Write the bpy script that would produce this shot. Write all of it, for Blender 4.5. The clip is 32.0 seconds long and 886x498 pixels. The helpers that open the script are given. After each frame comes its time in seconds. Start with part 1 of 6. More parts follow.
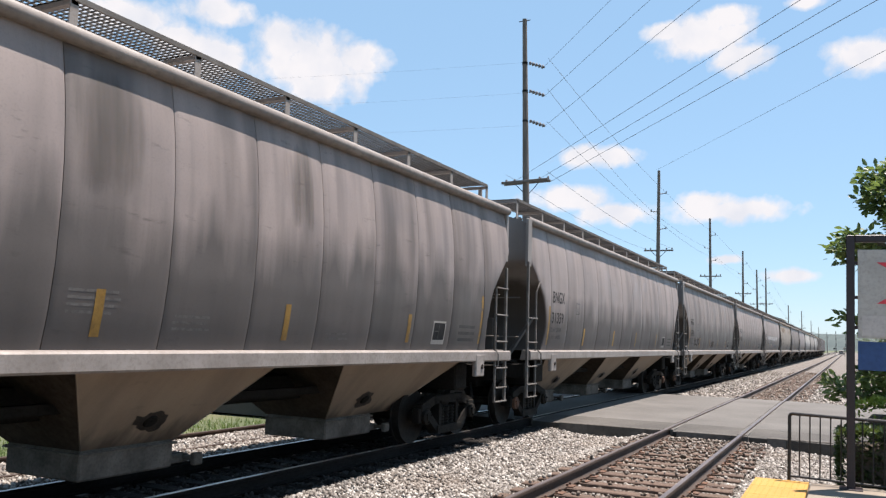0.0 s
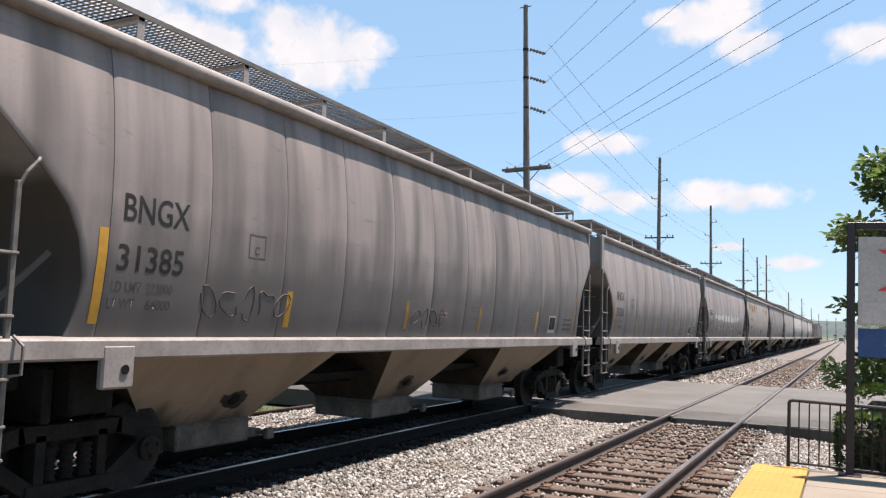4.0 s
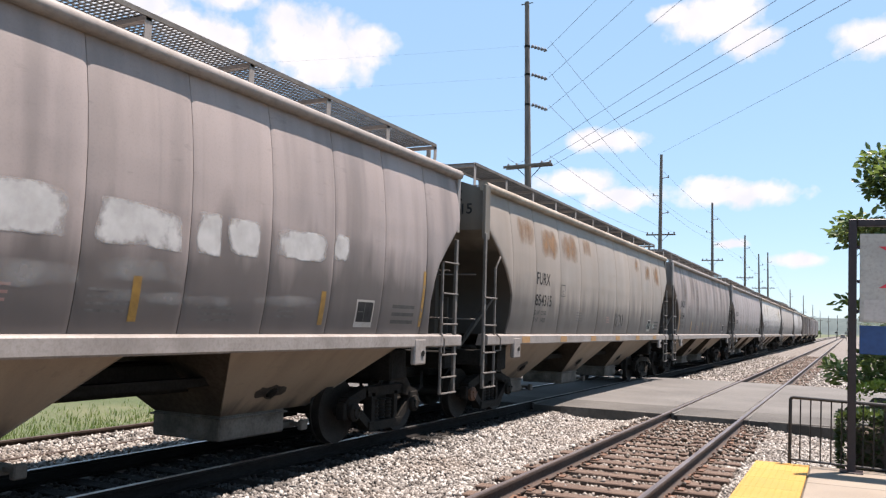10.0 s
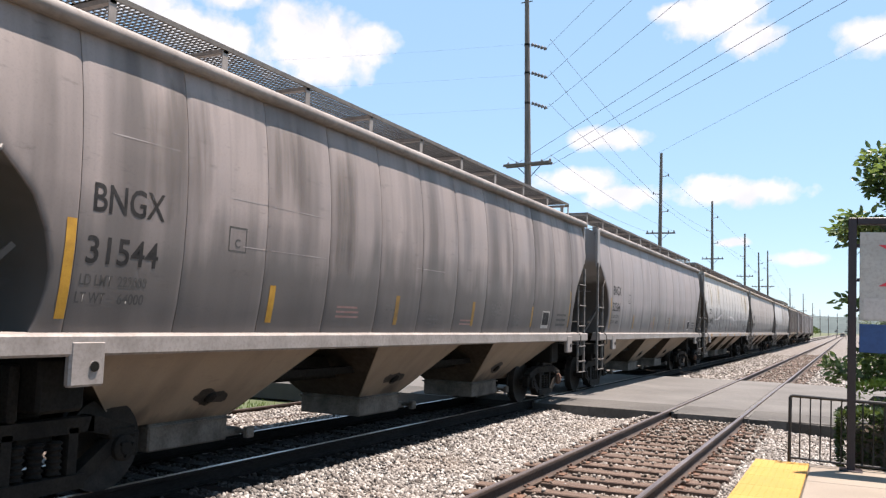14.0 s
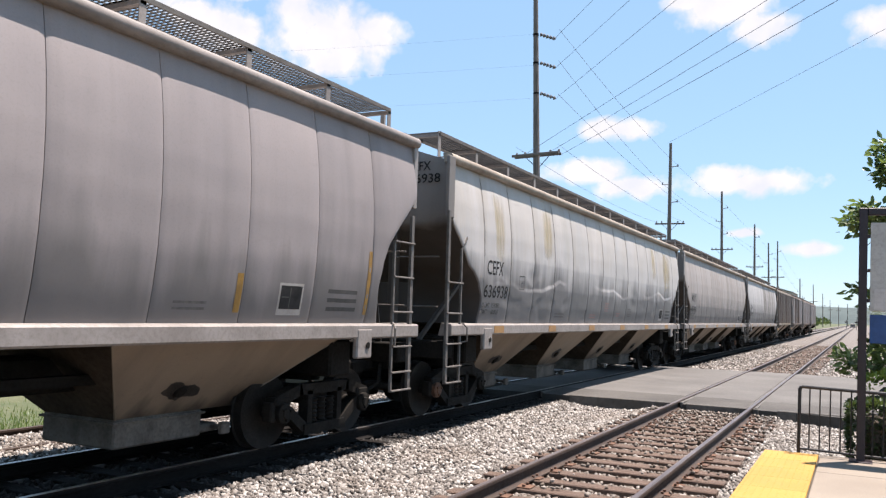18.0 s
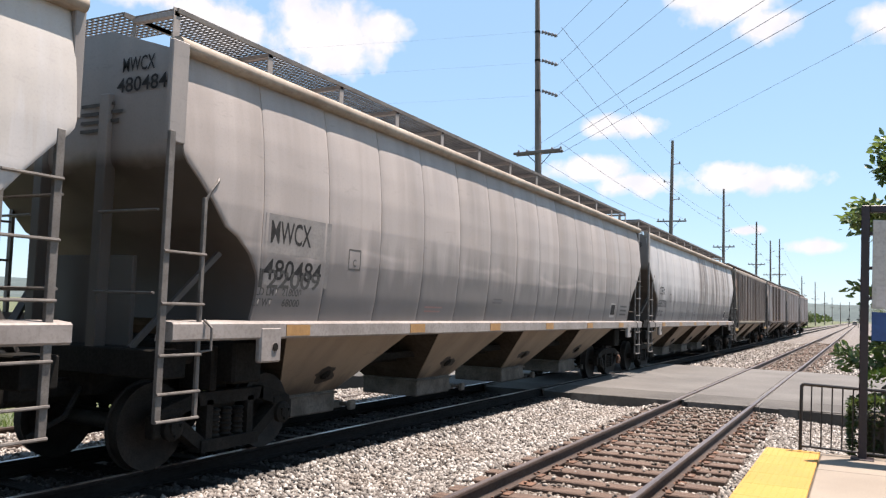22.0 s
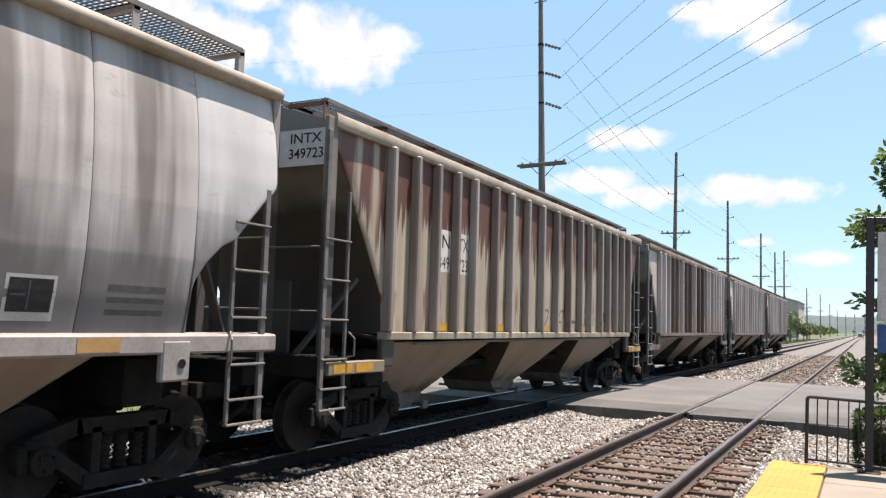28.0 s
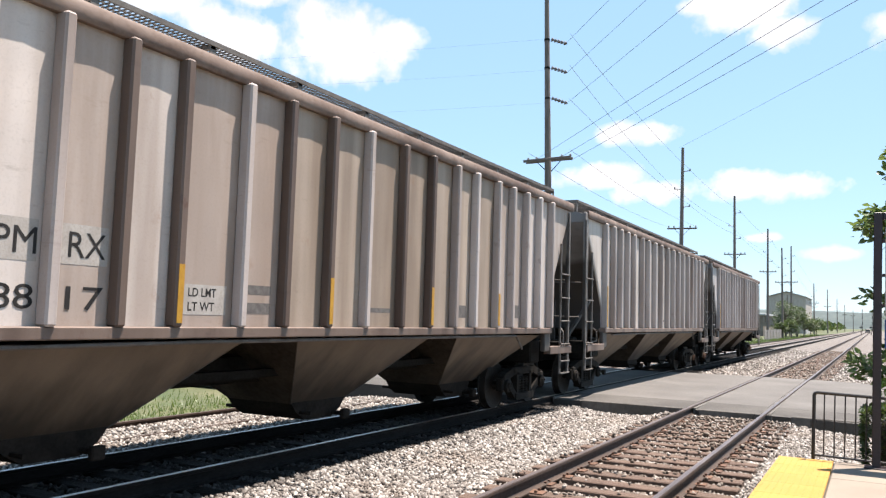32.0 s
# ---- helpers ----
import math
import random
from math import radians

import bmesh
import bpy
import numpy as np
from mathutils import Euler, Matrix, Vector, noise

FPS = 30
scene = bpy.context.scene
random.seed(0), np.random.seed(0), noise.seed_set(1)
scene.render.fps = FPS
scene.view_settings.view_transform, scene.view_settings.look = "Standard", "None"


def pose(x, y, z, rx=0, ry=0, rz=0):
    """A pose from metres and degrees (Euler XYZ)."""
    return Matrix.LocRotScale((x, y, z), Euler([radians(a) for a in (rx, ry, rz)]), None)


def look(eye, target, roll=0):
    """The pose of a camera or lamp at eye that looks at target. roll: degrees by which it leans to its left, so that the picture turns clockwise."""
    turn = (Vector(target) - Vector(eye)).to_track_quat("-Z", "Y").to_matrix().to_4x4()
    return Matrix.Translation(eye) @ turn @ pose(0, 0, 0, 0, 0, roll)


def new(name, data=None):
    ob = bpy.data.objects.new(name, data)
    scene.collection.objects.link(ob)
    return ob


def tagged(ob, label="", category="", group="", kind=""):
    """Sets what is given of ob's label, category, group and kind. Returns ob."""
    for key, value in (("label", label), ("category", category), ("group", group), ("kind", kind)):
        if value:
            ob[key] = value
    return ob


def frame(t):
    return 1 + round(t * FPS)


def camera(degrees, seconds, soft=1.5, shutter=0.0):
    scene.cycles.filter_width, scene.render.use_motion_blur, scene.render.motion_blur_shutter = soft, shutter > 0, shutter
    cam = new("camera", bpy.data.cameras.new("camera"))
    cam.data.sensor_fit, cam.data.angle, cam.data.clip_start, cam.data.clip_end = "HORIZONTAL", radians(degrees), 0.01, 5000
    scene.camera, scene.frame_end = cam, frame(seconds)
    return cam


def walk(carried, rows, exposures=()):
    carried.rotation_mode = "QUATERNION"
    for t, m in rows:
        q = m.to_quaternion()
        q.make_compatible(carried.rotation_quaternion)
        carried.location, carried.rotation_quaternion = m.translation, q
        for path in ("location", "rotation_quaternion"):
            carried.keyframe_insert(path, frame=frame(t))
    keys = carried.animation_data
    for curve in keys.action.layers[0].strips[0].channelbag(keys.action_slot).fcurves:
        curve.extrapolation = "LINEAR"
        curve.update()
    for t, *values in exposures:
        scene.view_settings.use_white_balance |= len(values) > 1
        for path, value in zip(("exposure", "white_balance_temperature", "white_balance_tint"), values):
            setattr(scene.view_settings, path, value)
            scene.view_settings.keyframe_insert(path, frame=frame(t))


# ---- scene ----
EYE = (0.0, 0.0, 1.78)
LEAN = 1.71


def aim(yaw, pitch):
    """Camera on the platform, turned yaw degrees left of the line of the tracks and tilted up by pitch."""
    return pose(*EYE, 90 + pitch, 0, yaw) @ pose(0, 0, 0, 0, 0, LEAN)


cam = camera(57.8, 32.0, soft=1.3)
walk(cam, [
    (0, aim(26.77, 6.34)), (0.5, aim(26.76, 6.32)), (1, aim(26.78, 6.23)), (1.5, aim(26.79, 6.07)), (2, aim(26.77, 5.91)),
    (2.5, aim(26.76, 5.74)), (3, aim(26.77, 5.55)), (3.5, aim(26.79, 5.42)), (5.5, aim(26.74, 5.43)), (6, aim(26.75, 5.41)),
    (6.5, aim(26.78, 5.36)), (7, aim(26.79, 5.32)), (7.5, aim(26.76, 5.29)), (8, aim(26.73, 5.26)), (8.5, aim(26.75, 5.22)),
    (9, aim(26.79, 5.19)), (9.5, aim(26.84, 5.20)), (10, aim(26.87, 5.21)), (10.5, aim(26.87, 5.18)), (11, aim(26.87, 5.11)),
    (11.5, aim(26.88, 5.05)), (12, aim(26.92, 5.05)), (12.5, aim(26.96, 5.10)), (13, aim(26.96, 5.15)), (13.5, aim(26.92, 5.15)),
    (14, aim(26.86, 5.10)), (14.5, aim(26.84, 5.06)), (16.5, aim(27.07, 4.45)), (17, aim(27.19, 4.39)), (17.5, aim(27.32, 4.39)),
    (18, aim(27.45, 4.43)), (18.5, aim(27.50, 4.38)), (19, aim(27.50, 4.30)), (19.5, aim(27.48, 4.22)), (20, aim(27.48, 4.15)),
    (20.5, aim(27.51, 4.12)), (21, aim(27.56, 4.15)), (21.5, aim(27.57, 4.20)), (22, aim(27.56, 4.25)), (22.5, aim(27.55, 4.27)),
    (23, aim(27.54, 4.29)), (23.5, aim(27.52, 4.30)), (24, aim(27.51, 4.32)), (24.5, aim(27.51, 4.36)), (25, aim(27.52, 4.48)),
    (25.5, aim(27.50, 4.59)), (27.5, aim(27.76, 5.24)), (28, aim(27.86, 5.10)), (28.5, aim(27.96, 4.95)), (29, aim(28.02, 4.85)),
    (29.5, aim(28.07, 4.73)), (30, aim(28.12, 4.65)), (30.5, aim(28.16, 4.60)), (31, aim(28.24, 4.58)), (31.5, aim(28.29, 4.63)),
    (32, aim(28.28, 4.77)),
], exposures=[(0, 1.22, 6500, 15), (3, 1.25, 6520, 15.5), (6, 1.31, 6610, 18), (9, 1.36, 6590, 18), (12, 1.43, 6660, 17), (14, 1.43, 6610, 17), (19, 1.3, 6480, 17), (20, 1.2, 6470, 17), (21, 1.16, 6460, 17), (22, 1.4, 6670, 17), (23, 1.41, 6600, 17), (25, 1.44, 6600, 16), (29, 1.44, 6580, 15), (32, 1.56, 6590, 15)])

# ---- light ----
SUN_TO = Vector((0.195, 0.20, 0.96)).normalized()
world = bpy.data.worlds.new("sky")
scene.world = world
world.use_nodes = True
wn, wl = world.node_tree.nodes, world.node_tree.links
wn.clear()
sky = wn.new("ShaderNodeTexSky")
sky.sky_type = "NISHITA"
sky.sun_disc = False
sky.sun_elevation = math.asin(SUN_TO.z)
sky.sun_rotation = math.atan2(SUN_TO.x, SUN_TO.y)
sky.altitude = 100
sky.air_density, sky.dust_density, sky.ozone_density = 1.0, 0.15, 2.2
bg = wn.new("ShaderNodeBackground")
bg.inputs["Strength"].default_value = 0.08
wout = wn.new("ShaderNodeOutputWorld")
haze = wn.new("ShaderNodeMix")
haze.data_type = "RGBA"
haze.inputs[0].default_value = 0.62
haze.inputs[7].default_value = (2.1, 3.6, 4.85, 1)
wl.new(sky.outputs[0], haze.inputs[6])
wl.new(haze.outputs[2], bg.inputs[0])
wl.new(bg.outputs[0], wout.inputs[0])
sun_data = bpy.data.lights.new("sun", "SUN")
sun_data.energy, sun_data.angle, sun_data.color = 5.0, radians(0.53), (1.0, 0.93, 0.83)
sun = new("sun", sun_data)
sun.matrix_world = look(SUN_TO * 60, (0, 0, 0))


# ---- mesh helpers ----
class Geo:
    """Collects verts and faces of one mesh."""

    def __init__(self):
        self.v, self.f, self.smooth = [], [], False

    def add(self, verts, faces):
        n = len(self.v)
        self.v += [tuple(p) for p in verts]
        self.f += [tuple(i + n for i in q) for q in faces]
        return self

    def box(self, x0, x1, y0, y1, z0, z1, bevel=0.0):
        b = bevel
        if b <= 0:
            vs = [(x, y, z) for x in (x0, x1) for y in (y0, y1) for z in (z0, z1)]
            return self.add(vs, [(0, 1, 3, 2), (4, 6, 7, 5), (0, 4, 5, 1), (2, 3, 7, 6), (0, 2, 6, 4), (1, 5, 7, 3)])
        bm = bmesh.new()
        bmesh.ops.create_cube(bm, size=1)
        for q in bm.verts:
            q.co = (((x0 + x1) / 2 + q.co.x * (x1 - x0)), ((y0 + y1) / 2 + q.co.y * (y1 - y0)), ((z0 + z1) / 2 + q.co.z * (z1 - z0)))
        bmesh.ops.bevel(bm, geom=bm.edges[:], offset=b, segments=1, affect="EDGES", profile=0.5)
        bm.verts.index_update()
        self.add([q.co for q in bm.verts], [[q.index for q in f.verts] for f in bm.faces])
        bm.free()
        return self

    def rod(self, p0, p1, r, n=6, r1=None):
        p0, p1 = Vector(p0), Vector(p1)
        ax = (p1 - p0).normalized()
        side = ax.orthogonal().normalized()
        up = ax.cross(side)
        r1 = r if r1 is None else r1
        vs = []
        for c, rr in ((p0, r), (p1, r1)):
            vs += [c + (side * math.cos(a) + up * math.sin(a)) * rr for a in (2 * math.pi * k / n for k in range(n))]
        fs = [(k, (k + 1) % n, n + (k + 1) % n, n + k) for k in range(n)]
        fs += [tuple(range(n - 1, -1, -1)), tuple(range(n, 2 * n))]
        return self.add(vs, fs)

    def path(self, pts, r, n=6):
        """One bent tube through the points."""
        pts = [Vector(p) for p in pts]
        vs, side = [], None
        for i, p in enumerate(pts):
            ax = (pts[min(i + 1, len(pts) - 1)] - pts[max(i - 1, 0)]).normalized()
            side = ax.orthogonal().normalized() if side is None else (side - ax * side.dot(ax)).normalized()
            up = ax.cross(side)
            vs += [p + (side * math.cos(2 * math.pi * k / n) + up * math.sin(2 * math.pi * k / n)) * r for k in range(n)]
        m = len(pts)
        fs = [(i * n + k, i * n + (k + 1) % n, (i + 1) * n + (k + 1) % n, (i + 1) * n + k) for i in range(m - 1) for k in range(n)]
        fs += [tuple(range(n - 1, -1, -1)), tuple((m - 1) * n + k for k in range(n))]
        return self.add(vs, fs)

    def bar(self, p0, p1, w, t, up=(0, 0, 1)):
        """A flat bar from p0 to p1, w wide across up, t thick."""
        p0, p1 = Vector(p0), Vector(p1)
        ax = (p1 - p0).normalized()
        s = ax.cross(Vector(up)).normalized()
        u = s.cross(ax)
        vs = [c + s * i * w / 2 + u * j * t / 2 for c in (p0, p1) for i, j in ((-1, -1), (1, -1), (1, 1), (-1, 1))]
        return self.add(vs, [(3, 2, 1, 0), (4, 5, 6, 7), (0, 1, 5, 4), (1, 2, 6, 5), (2, 3, 7, 6), (3, 0, 4, 7)])

    def sweep(self, prof, y0, y1, cap=True):
        """A closed profile of (x, z) swept along y."""
        n = len(prof)
        vs = [(x, y0, z) for x, z in prof] + [(x, y1, z) for x, z in prof]
        fs = [(k, (k + 1) % n, n + (k + 1) % n, n + k) for k in range(n)]
        if cap:
            fs += [tuple(range(n - 1, -1, -1)), tuple(range(n, 2 * n))]
        return self.add(vs, fs)

    def slab(self, prof, x0, x1):
        """A closed profile of (y, z) with a thickness from x0 to x1."""
        n = len(prof)
        vs = [(x0, y, z) for y, z in prof] + [(x1, y, z) for y, z in prof]
        fs = [(k, (k + 1) % n, n + (k + 1) % n, n + k) for k in range(n)] + [tuple(range(n - 1, -1, -1)), tuple(range(n, 2 * n))]
        return self.add(vs, fs)

    def lathe(self, prof, centre, axis="x", n=20):
        """A profile of (along, radius) turned about an axis through centre."""
        cx, cy, cz = centre
        vs, m = [], len(prof)
        for a, r in prof:
            for k in range(n):
                c, s = r * math.cos(2 * math.pi * k / n), r * math.sin(2 * math.pi * k / n)
                vs.append((cx + a, cy + c, cz + s) if axis == "x" else (cx + c, cy + s, cz + a) if axis == "z" else (cx + s, cy + a, cz + c))
        fs = [(i * n + k, i * n + (k + 1) % n, (i + 1) * n + (k + 1) % n, (i + 1) * n + k) for i in range(m - 1) for k in range(n)]
        fs += [tuple(range(n - 1, -1, -1)), tuple((m - 1) * n + k for k in range(n))]
        return self.add(vs, fs)

    def mesh(self, name="mesh", smooth=None):
        me = bpy.data.meshes.new(name)
        me.from_pydata(self.v, [], self.f)
        bm = bmesh.new()
        bm.from_mesh(me)
        bmesh.ops.recalc_face_normals(bm, faces=bm.faces)
        bm.to_mesh(me)
        bm.free()
        if smooth is not None:
            me.polygons.foreach_set("use_smooth", [True] * len(me.polygons))
            me.set_sharp_from_angle(angle=radians(smooth))
        me.materials.append(None)
        return me


STOCK = {}


def stock(key, build):
    """One mesh per key, shared by all alike pieces."""
    if key not in STOCK:
        made = build()
        STOCK[key] = made.mesh(str(key)) if isinstance(made, Geo) else made
    return STOCK[key]


def part(name, data, material, parent=None, label="", at=None):
    """Links one mesh object, under a thing or a part if given."""
    if isinstance(data, Geo):
        data = data.mesh(name)
    ob = new(name, data)
    if not data.materials:
        data.materials.append(None)
    ob.material_slots[0].link = "OBJECT"
    ob.material_slots[0].material = material
    if parent is not None:
        ob.parent = parent
    if at is not None:
        ob.matrix_basis = at if isinstance(at, Matrix) else Matrix.Translation(at)
    if label:
        ob["label"] = label
    return ob


def thing(name, at, label, category, group="", kind=""):
    ob = new(name)
    ob.empty_display_size = 0.2
    ob.matrix_basis = at if isinstance(at, Matrix) else Matrix.Translation(at)
    return tagged(ob, label, category, group, kind)


def lettering(text, tall, place, wide=None, bold=0.012):
    """A mesh of built-in capitals, tall and wide in metres; place(a, b) gives the point for a along and b up from the line's start."""
    size = tall / 0.7
    cu = bpy.data.curves.new("letters", "FONT")
    cu.body, cu.size, cu.resolution_u, cu.offset = text, size, 3, bold * size
    ob = new("letters", cu)
    dg = bpy.context.evaluated_depsgraph_get()
    me = bpy.data.meshes.new_from_object(ob.evaluated_get(dg))
    bpy.data.objects.remove(ob)
    left = min(q.co.x for q in me.vertices)
    stretch = wide / (max(q.co.x for q in me.vertices) - left) if wide else 1.0
    if tall > 0.12:
        # cut across, so that the strokes follow a bent sheet
        bm = bmesh.new()
        bm.from_mesh(me)
        right = max(q.co.x for q in bm.verts)
        cuts = [((0, tall * k / 5, 0), (0, 1, 0)) for k in range(1, 5)] + [((x, 0, 0), (1, 0, 0)) for x in np.arange(left + 0.07, right, 0.07 / stretch)]
        for co, no in cuts:
            bmesh.ops.bisect_plane(bm, geom=bm.verts[:] + bm.edges[:] + bm.faces[:], plane_co=co, plane_no=no)
        bm.to_mesh(me)
        bm.free()
    for q in me.vertices:
        q.co = place((q.co.x - left) * stretch, q.co.y)
    me.materials.clear()
    me.materials.append(None)
    return me


def letters(name, text, tall, place, wide, material, parent, bold=0.012):
    """A line of capitals, each letter a part of its own."""
    me = lettering(text, tall, place, wide, bold)
    bm = bmesh.new()
    bm.from_mesh(me)
    bm.verts.index_update()
    left, islands = set(bm.verts), []
    while left:
        todo, isle = [left.pop()], []
        while todo:
            v = todo.pop()
            isle.append(v)
            for e in v.link_edges:
                o = e.other_vert(v)
                if o in left:
                    left.discard(o)
                    todo.append(o)
        islands.append(isle)
    for isle in islands:
        at = {v.index: k for k, v in enumerate(isle)}
        faces = {f for v in isle for f in v.link_faces}
        piece = bpy.data.meshes.new(name)
        piece.from_pydata([tuple(v.co) for v in isle], [], [[at[v.index] for v in f.verts] for f in faces])
        piece.materials.append(None)
        part(name, piece, material, parent)
    bm.free()
    bpy.data.meshes.remove(me)


# ---- materials ----
def shader(name, rough=0.6, metal=0.0):
    m = bpy.data.materials.new(name)
    m.use_nodes = True
    b = m.node_tree.nodes["Principled BSDF"]
    b.inputs["Roughness"].default_value, b.inputs["Metallic"].default_value = rough, metal
    return m, m.node_tree.nodes, m.node_tree.links, b


def coords(nodes, links, scale=(1, 1, 1), vary=True, world_space=False):
    """Object coordinates, shifted at random from piece to piece."""
    tc = nodes.new("ShaderNodeTexCoord")
    mp = nodes.new("ShaderNodeMapping")
    mp.inputs["Scale"].default_value = scale
    if world_space:
        g = nodes.new("ShaderNodeNewGeometry")
        links.new(g.outputs["Position"], mp.inputs["Vector"])
    else:
        links.new(tc.outputs["Object"], mp.inputs["Vector"])
    if vary:
        oi = nodes.new("ShaderNodeObjectInfo")
        mu = nodes.new("ShaderNodeMath")
        mu.operation = "MULTIPLY"
        mu.inputs[1].default_value = 61.0
        links.new(oi.outputs["Random"], mu.inputs[0])
        links.new(mu.outputs[0], mp.inputs["Location"])
    return mp.outputs[0]


def noise_of(nodes, links, vec, scale, detail=5.0, rough=0.55):
    n = nodes.new("ShaderNodeTexNoise")
    n.inputs["Scale"].default_value, n.inputs["Detail"].default_value, n.inputs["Roughness"].default_value = scale, detail, rough
    links.new(vec, n.inputs["Vector"])
    return n.outputs[0]


def ramp(nodes, links, val, *stops):
    r = nodes.new("ShaderNodeValToRGB")
    e = r.color_ramp.elements
    while len(e) < len(stops):
        e.new(0.5)
    for k, (at, c) in enumerate(stops):
        e[k].position = at
        e[k].color = (c, c, c, 1) if isinstance(c, (int, float)) else (*c, 1)
    links.new(val, r.inputs[0])
    return r.outputs[0]


def mixed(nodes, links, fac, a, b, mode="MIX"):
    m = nodes.new("ShaderNodeMix")
    m.data_type, m.blend_type = "RGBA", mode
    for i, q in ((0, fac), (6, a), (7, b)):
        if isinstance(q, (int, float)):
            m.inputs[i].default_value = q
        elif isinstance(q, tuple):
            m.inputs[i].default_value = (*q, 1)
        else:
            links.new(q, m.inputs[i])
    return m.outputs[2]


def math_of(nodes, links, op, a, b=0.0, clamp=False):
    m = nodes.new("ShaderNodeMath")
    m.operation, m.use_clamp = op, clamp
    for i, q in ((0, a), (1, b)):
        if isinstance(q, (int, float)):
            m.inputs[i].default_value = q
        else:
            links.new(q, m.inputs[i])
    return m.outputs[0]


def bumped(nodes, links, b, height, strength=0.3, dist=0.02):
    k = nodes.new("ShaderNodeBump")
    k.inputs["Strength"].default_value, k.inputs["Distance"].default_value = strength, dist
    links.new(height, k.inputs["Height"])
    links.new(k.outputs[0], b.inputs["Normal"])


def surface(name, c0, c1, scale=8.0, rough=0.7, metal=0.0, bump=0.2, dist=0.01, fine=None, stretch=(1, 1, 1), world_space=False, c2=None, spread=(0.35, 0.65), vary=True, gloss=0.5):
    """A plain worn surface: two tones at a broad scale, grain at a fine one."""
    m, n, l, b = shader(name, rough, metal)
    vec = coords(n, l, stretch, vary, world_space)
    broad = noise_of(n, l, vec, scale)
    col = ramp(n, l, broad, (spread[0], c0), (spread[1], c1))
    b.inputs["Specular IOR Level"].default_value = gloss
    grain = noise_of(n, l, vec, fine or scale * 9, 3.0, 0.7)
    col = mixed(n, l, ramp(n, l, grain, (0.45, 0.0), (0.75, 0.45)), col, c2 or tuple(q * 0.55 for q in c0))
    l.new(col, b.inputs["Base Color"])
    l.new(ramp(n, l, grain, (0.3, max(0.03, rough - 0.12)), (0.7, min(1, rough + 0.12))), b.inputs["Roughness"])
    bumped(n, l, b, grain, bump, dist)
    return m


def car_paint(name, base, dirt, rust=(0.2, 0.09, 0.04), rust_low=9.0, rust_high=9.0, rust_amount=0.5, streak=0.6, low=None, spots=0.0, low_top=2.5, deep=0.66, panels=0.3, dents=0.35, runs_y=1.9, scuffs=0.4, low_wave=1.6, low_gain=0.6, tongues=0.0):
    """Weathered railcar paint: vertical run-off streaks, soot, dull blotches, rust in a band of height."""
    m, n, l, b = shader(name, 0.62)
    vec = coords(n, l)
    tall = coords(n, l, (1.0, runs_y, 0.16))
    soft = noise_of(n, l, vec, 0.9, 4.0)
    col = ramp(n, l, soft, (0.3, tuple(q * 0.9 for q in base)), (0.7, base))
    runs = noise_of(n, l, tall, 1.0, 3.0, 0.5)
    col = mixed(n, l, ramp(n, l, runs, (0.44, 0.0), (deep, streak)), col, dirt)
    oi = n.new("ShaderNodeObjectInfo")
    col = mixed(n, l, ramp(n, l, oi.outputs["Random"], (0.0, 0.0), (1.0, panels)), col, dirt)
    pale = noise_of(n, l, coords(n, l, (1.0, 2.0, 0.3)), 1.1, 4.0, 0.6)
    col = mixed(n, l, ramp(n, l, pale, (0.5, 0.0), (0.78, 0.28)), col, tuple(min(0.8, q * 1.25) for q in base))
    tc = n.new("ShaderNodeTexCoord")
    sep = n.new("ShaderNodeSeparateXYZ")
    l.new(tc.outputs["Object"], sep.inputs[0])
    # low darkens towards the bottom: grime plus the shade of undercut sheets
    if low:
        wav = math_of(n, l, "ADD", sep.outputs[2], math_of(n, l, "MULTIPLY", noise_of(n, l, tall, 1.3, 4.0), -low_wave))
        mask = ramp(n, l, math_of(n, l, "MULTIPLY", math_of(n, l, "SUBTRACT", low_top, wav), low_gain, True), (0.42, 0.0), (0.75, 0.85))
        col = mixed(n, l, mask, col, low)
    if rust_low < 5:
        drip = math_of(n, l, "MULTIPLY", noise_of(n, l, coords(n, l, (1.0, 9.0, 0.12)), 1.0, 4.0, 0.6), 2.6)
        zz = math_of(n, l, "ADD", sep.outputs[2], math_of(n, l, "SUBTRACT", drip, 1.3))
        band = ramp(n, l, math_of(n, l, "DIVIDE", math_of(n, l, "SUBTRACT", zz, rust_low), rust_high - rust_low, True), (0.0, 0.0), (0.13, rust_amount))
        patch = ramp(n, l, noise_of(n, l, coords(n, l, (1, 3.0, 0.3)), 1.0, 3.0), (0.36, 0.12), (0.47, 1.0))
        rc = ramp(n, l, noise_of(n, l, vec, 5.0, 4.0), (0.3, tuple(q * 0.6 for q in rust)), (0.7, rust))
        col = mixed(n, l, math_of(n, l, "MULTIPLY", band, patch), col, rc)
        if tongues:
            # smaller tongues of rust that start at half height
            z2 = math_of(n, l, "ABSOLUTE", math_of(n, l, "SUBTRACT", sep.outputs[2], 2.12))
            lick = noise_of(n, l, coords(n, l, (1.0, 9.0, 0.5)), 1.0, 4.0, 0.6)
            t2 = math_of(n, l, "SUBTRACT", lick, math_of(n, l, "MULTIPLY", z2, 0.32))
            col = mixed(n, l, ramp(n, l, t2, (0.5, 0.0), (0.58, tongues)), col, tuple(q * 1.7 for q in rust))
    if spots:
        sp = ramp(n, l, noise_of(n, l, vec, 3.2, 6.0, 0.7), (0.62, 0.0), (0.72, spots))
        col = mixed(n, l, sp, col, rust)
    scuff = noise_of(n, l, coords(n, l, (1.0, 0.8, 3.2)), 2.6, 6.0, 0.72)
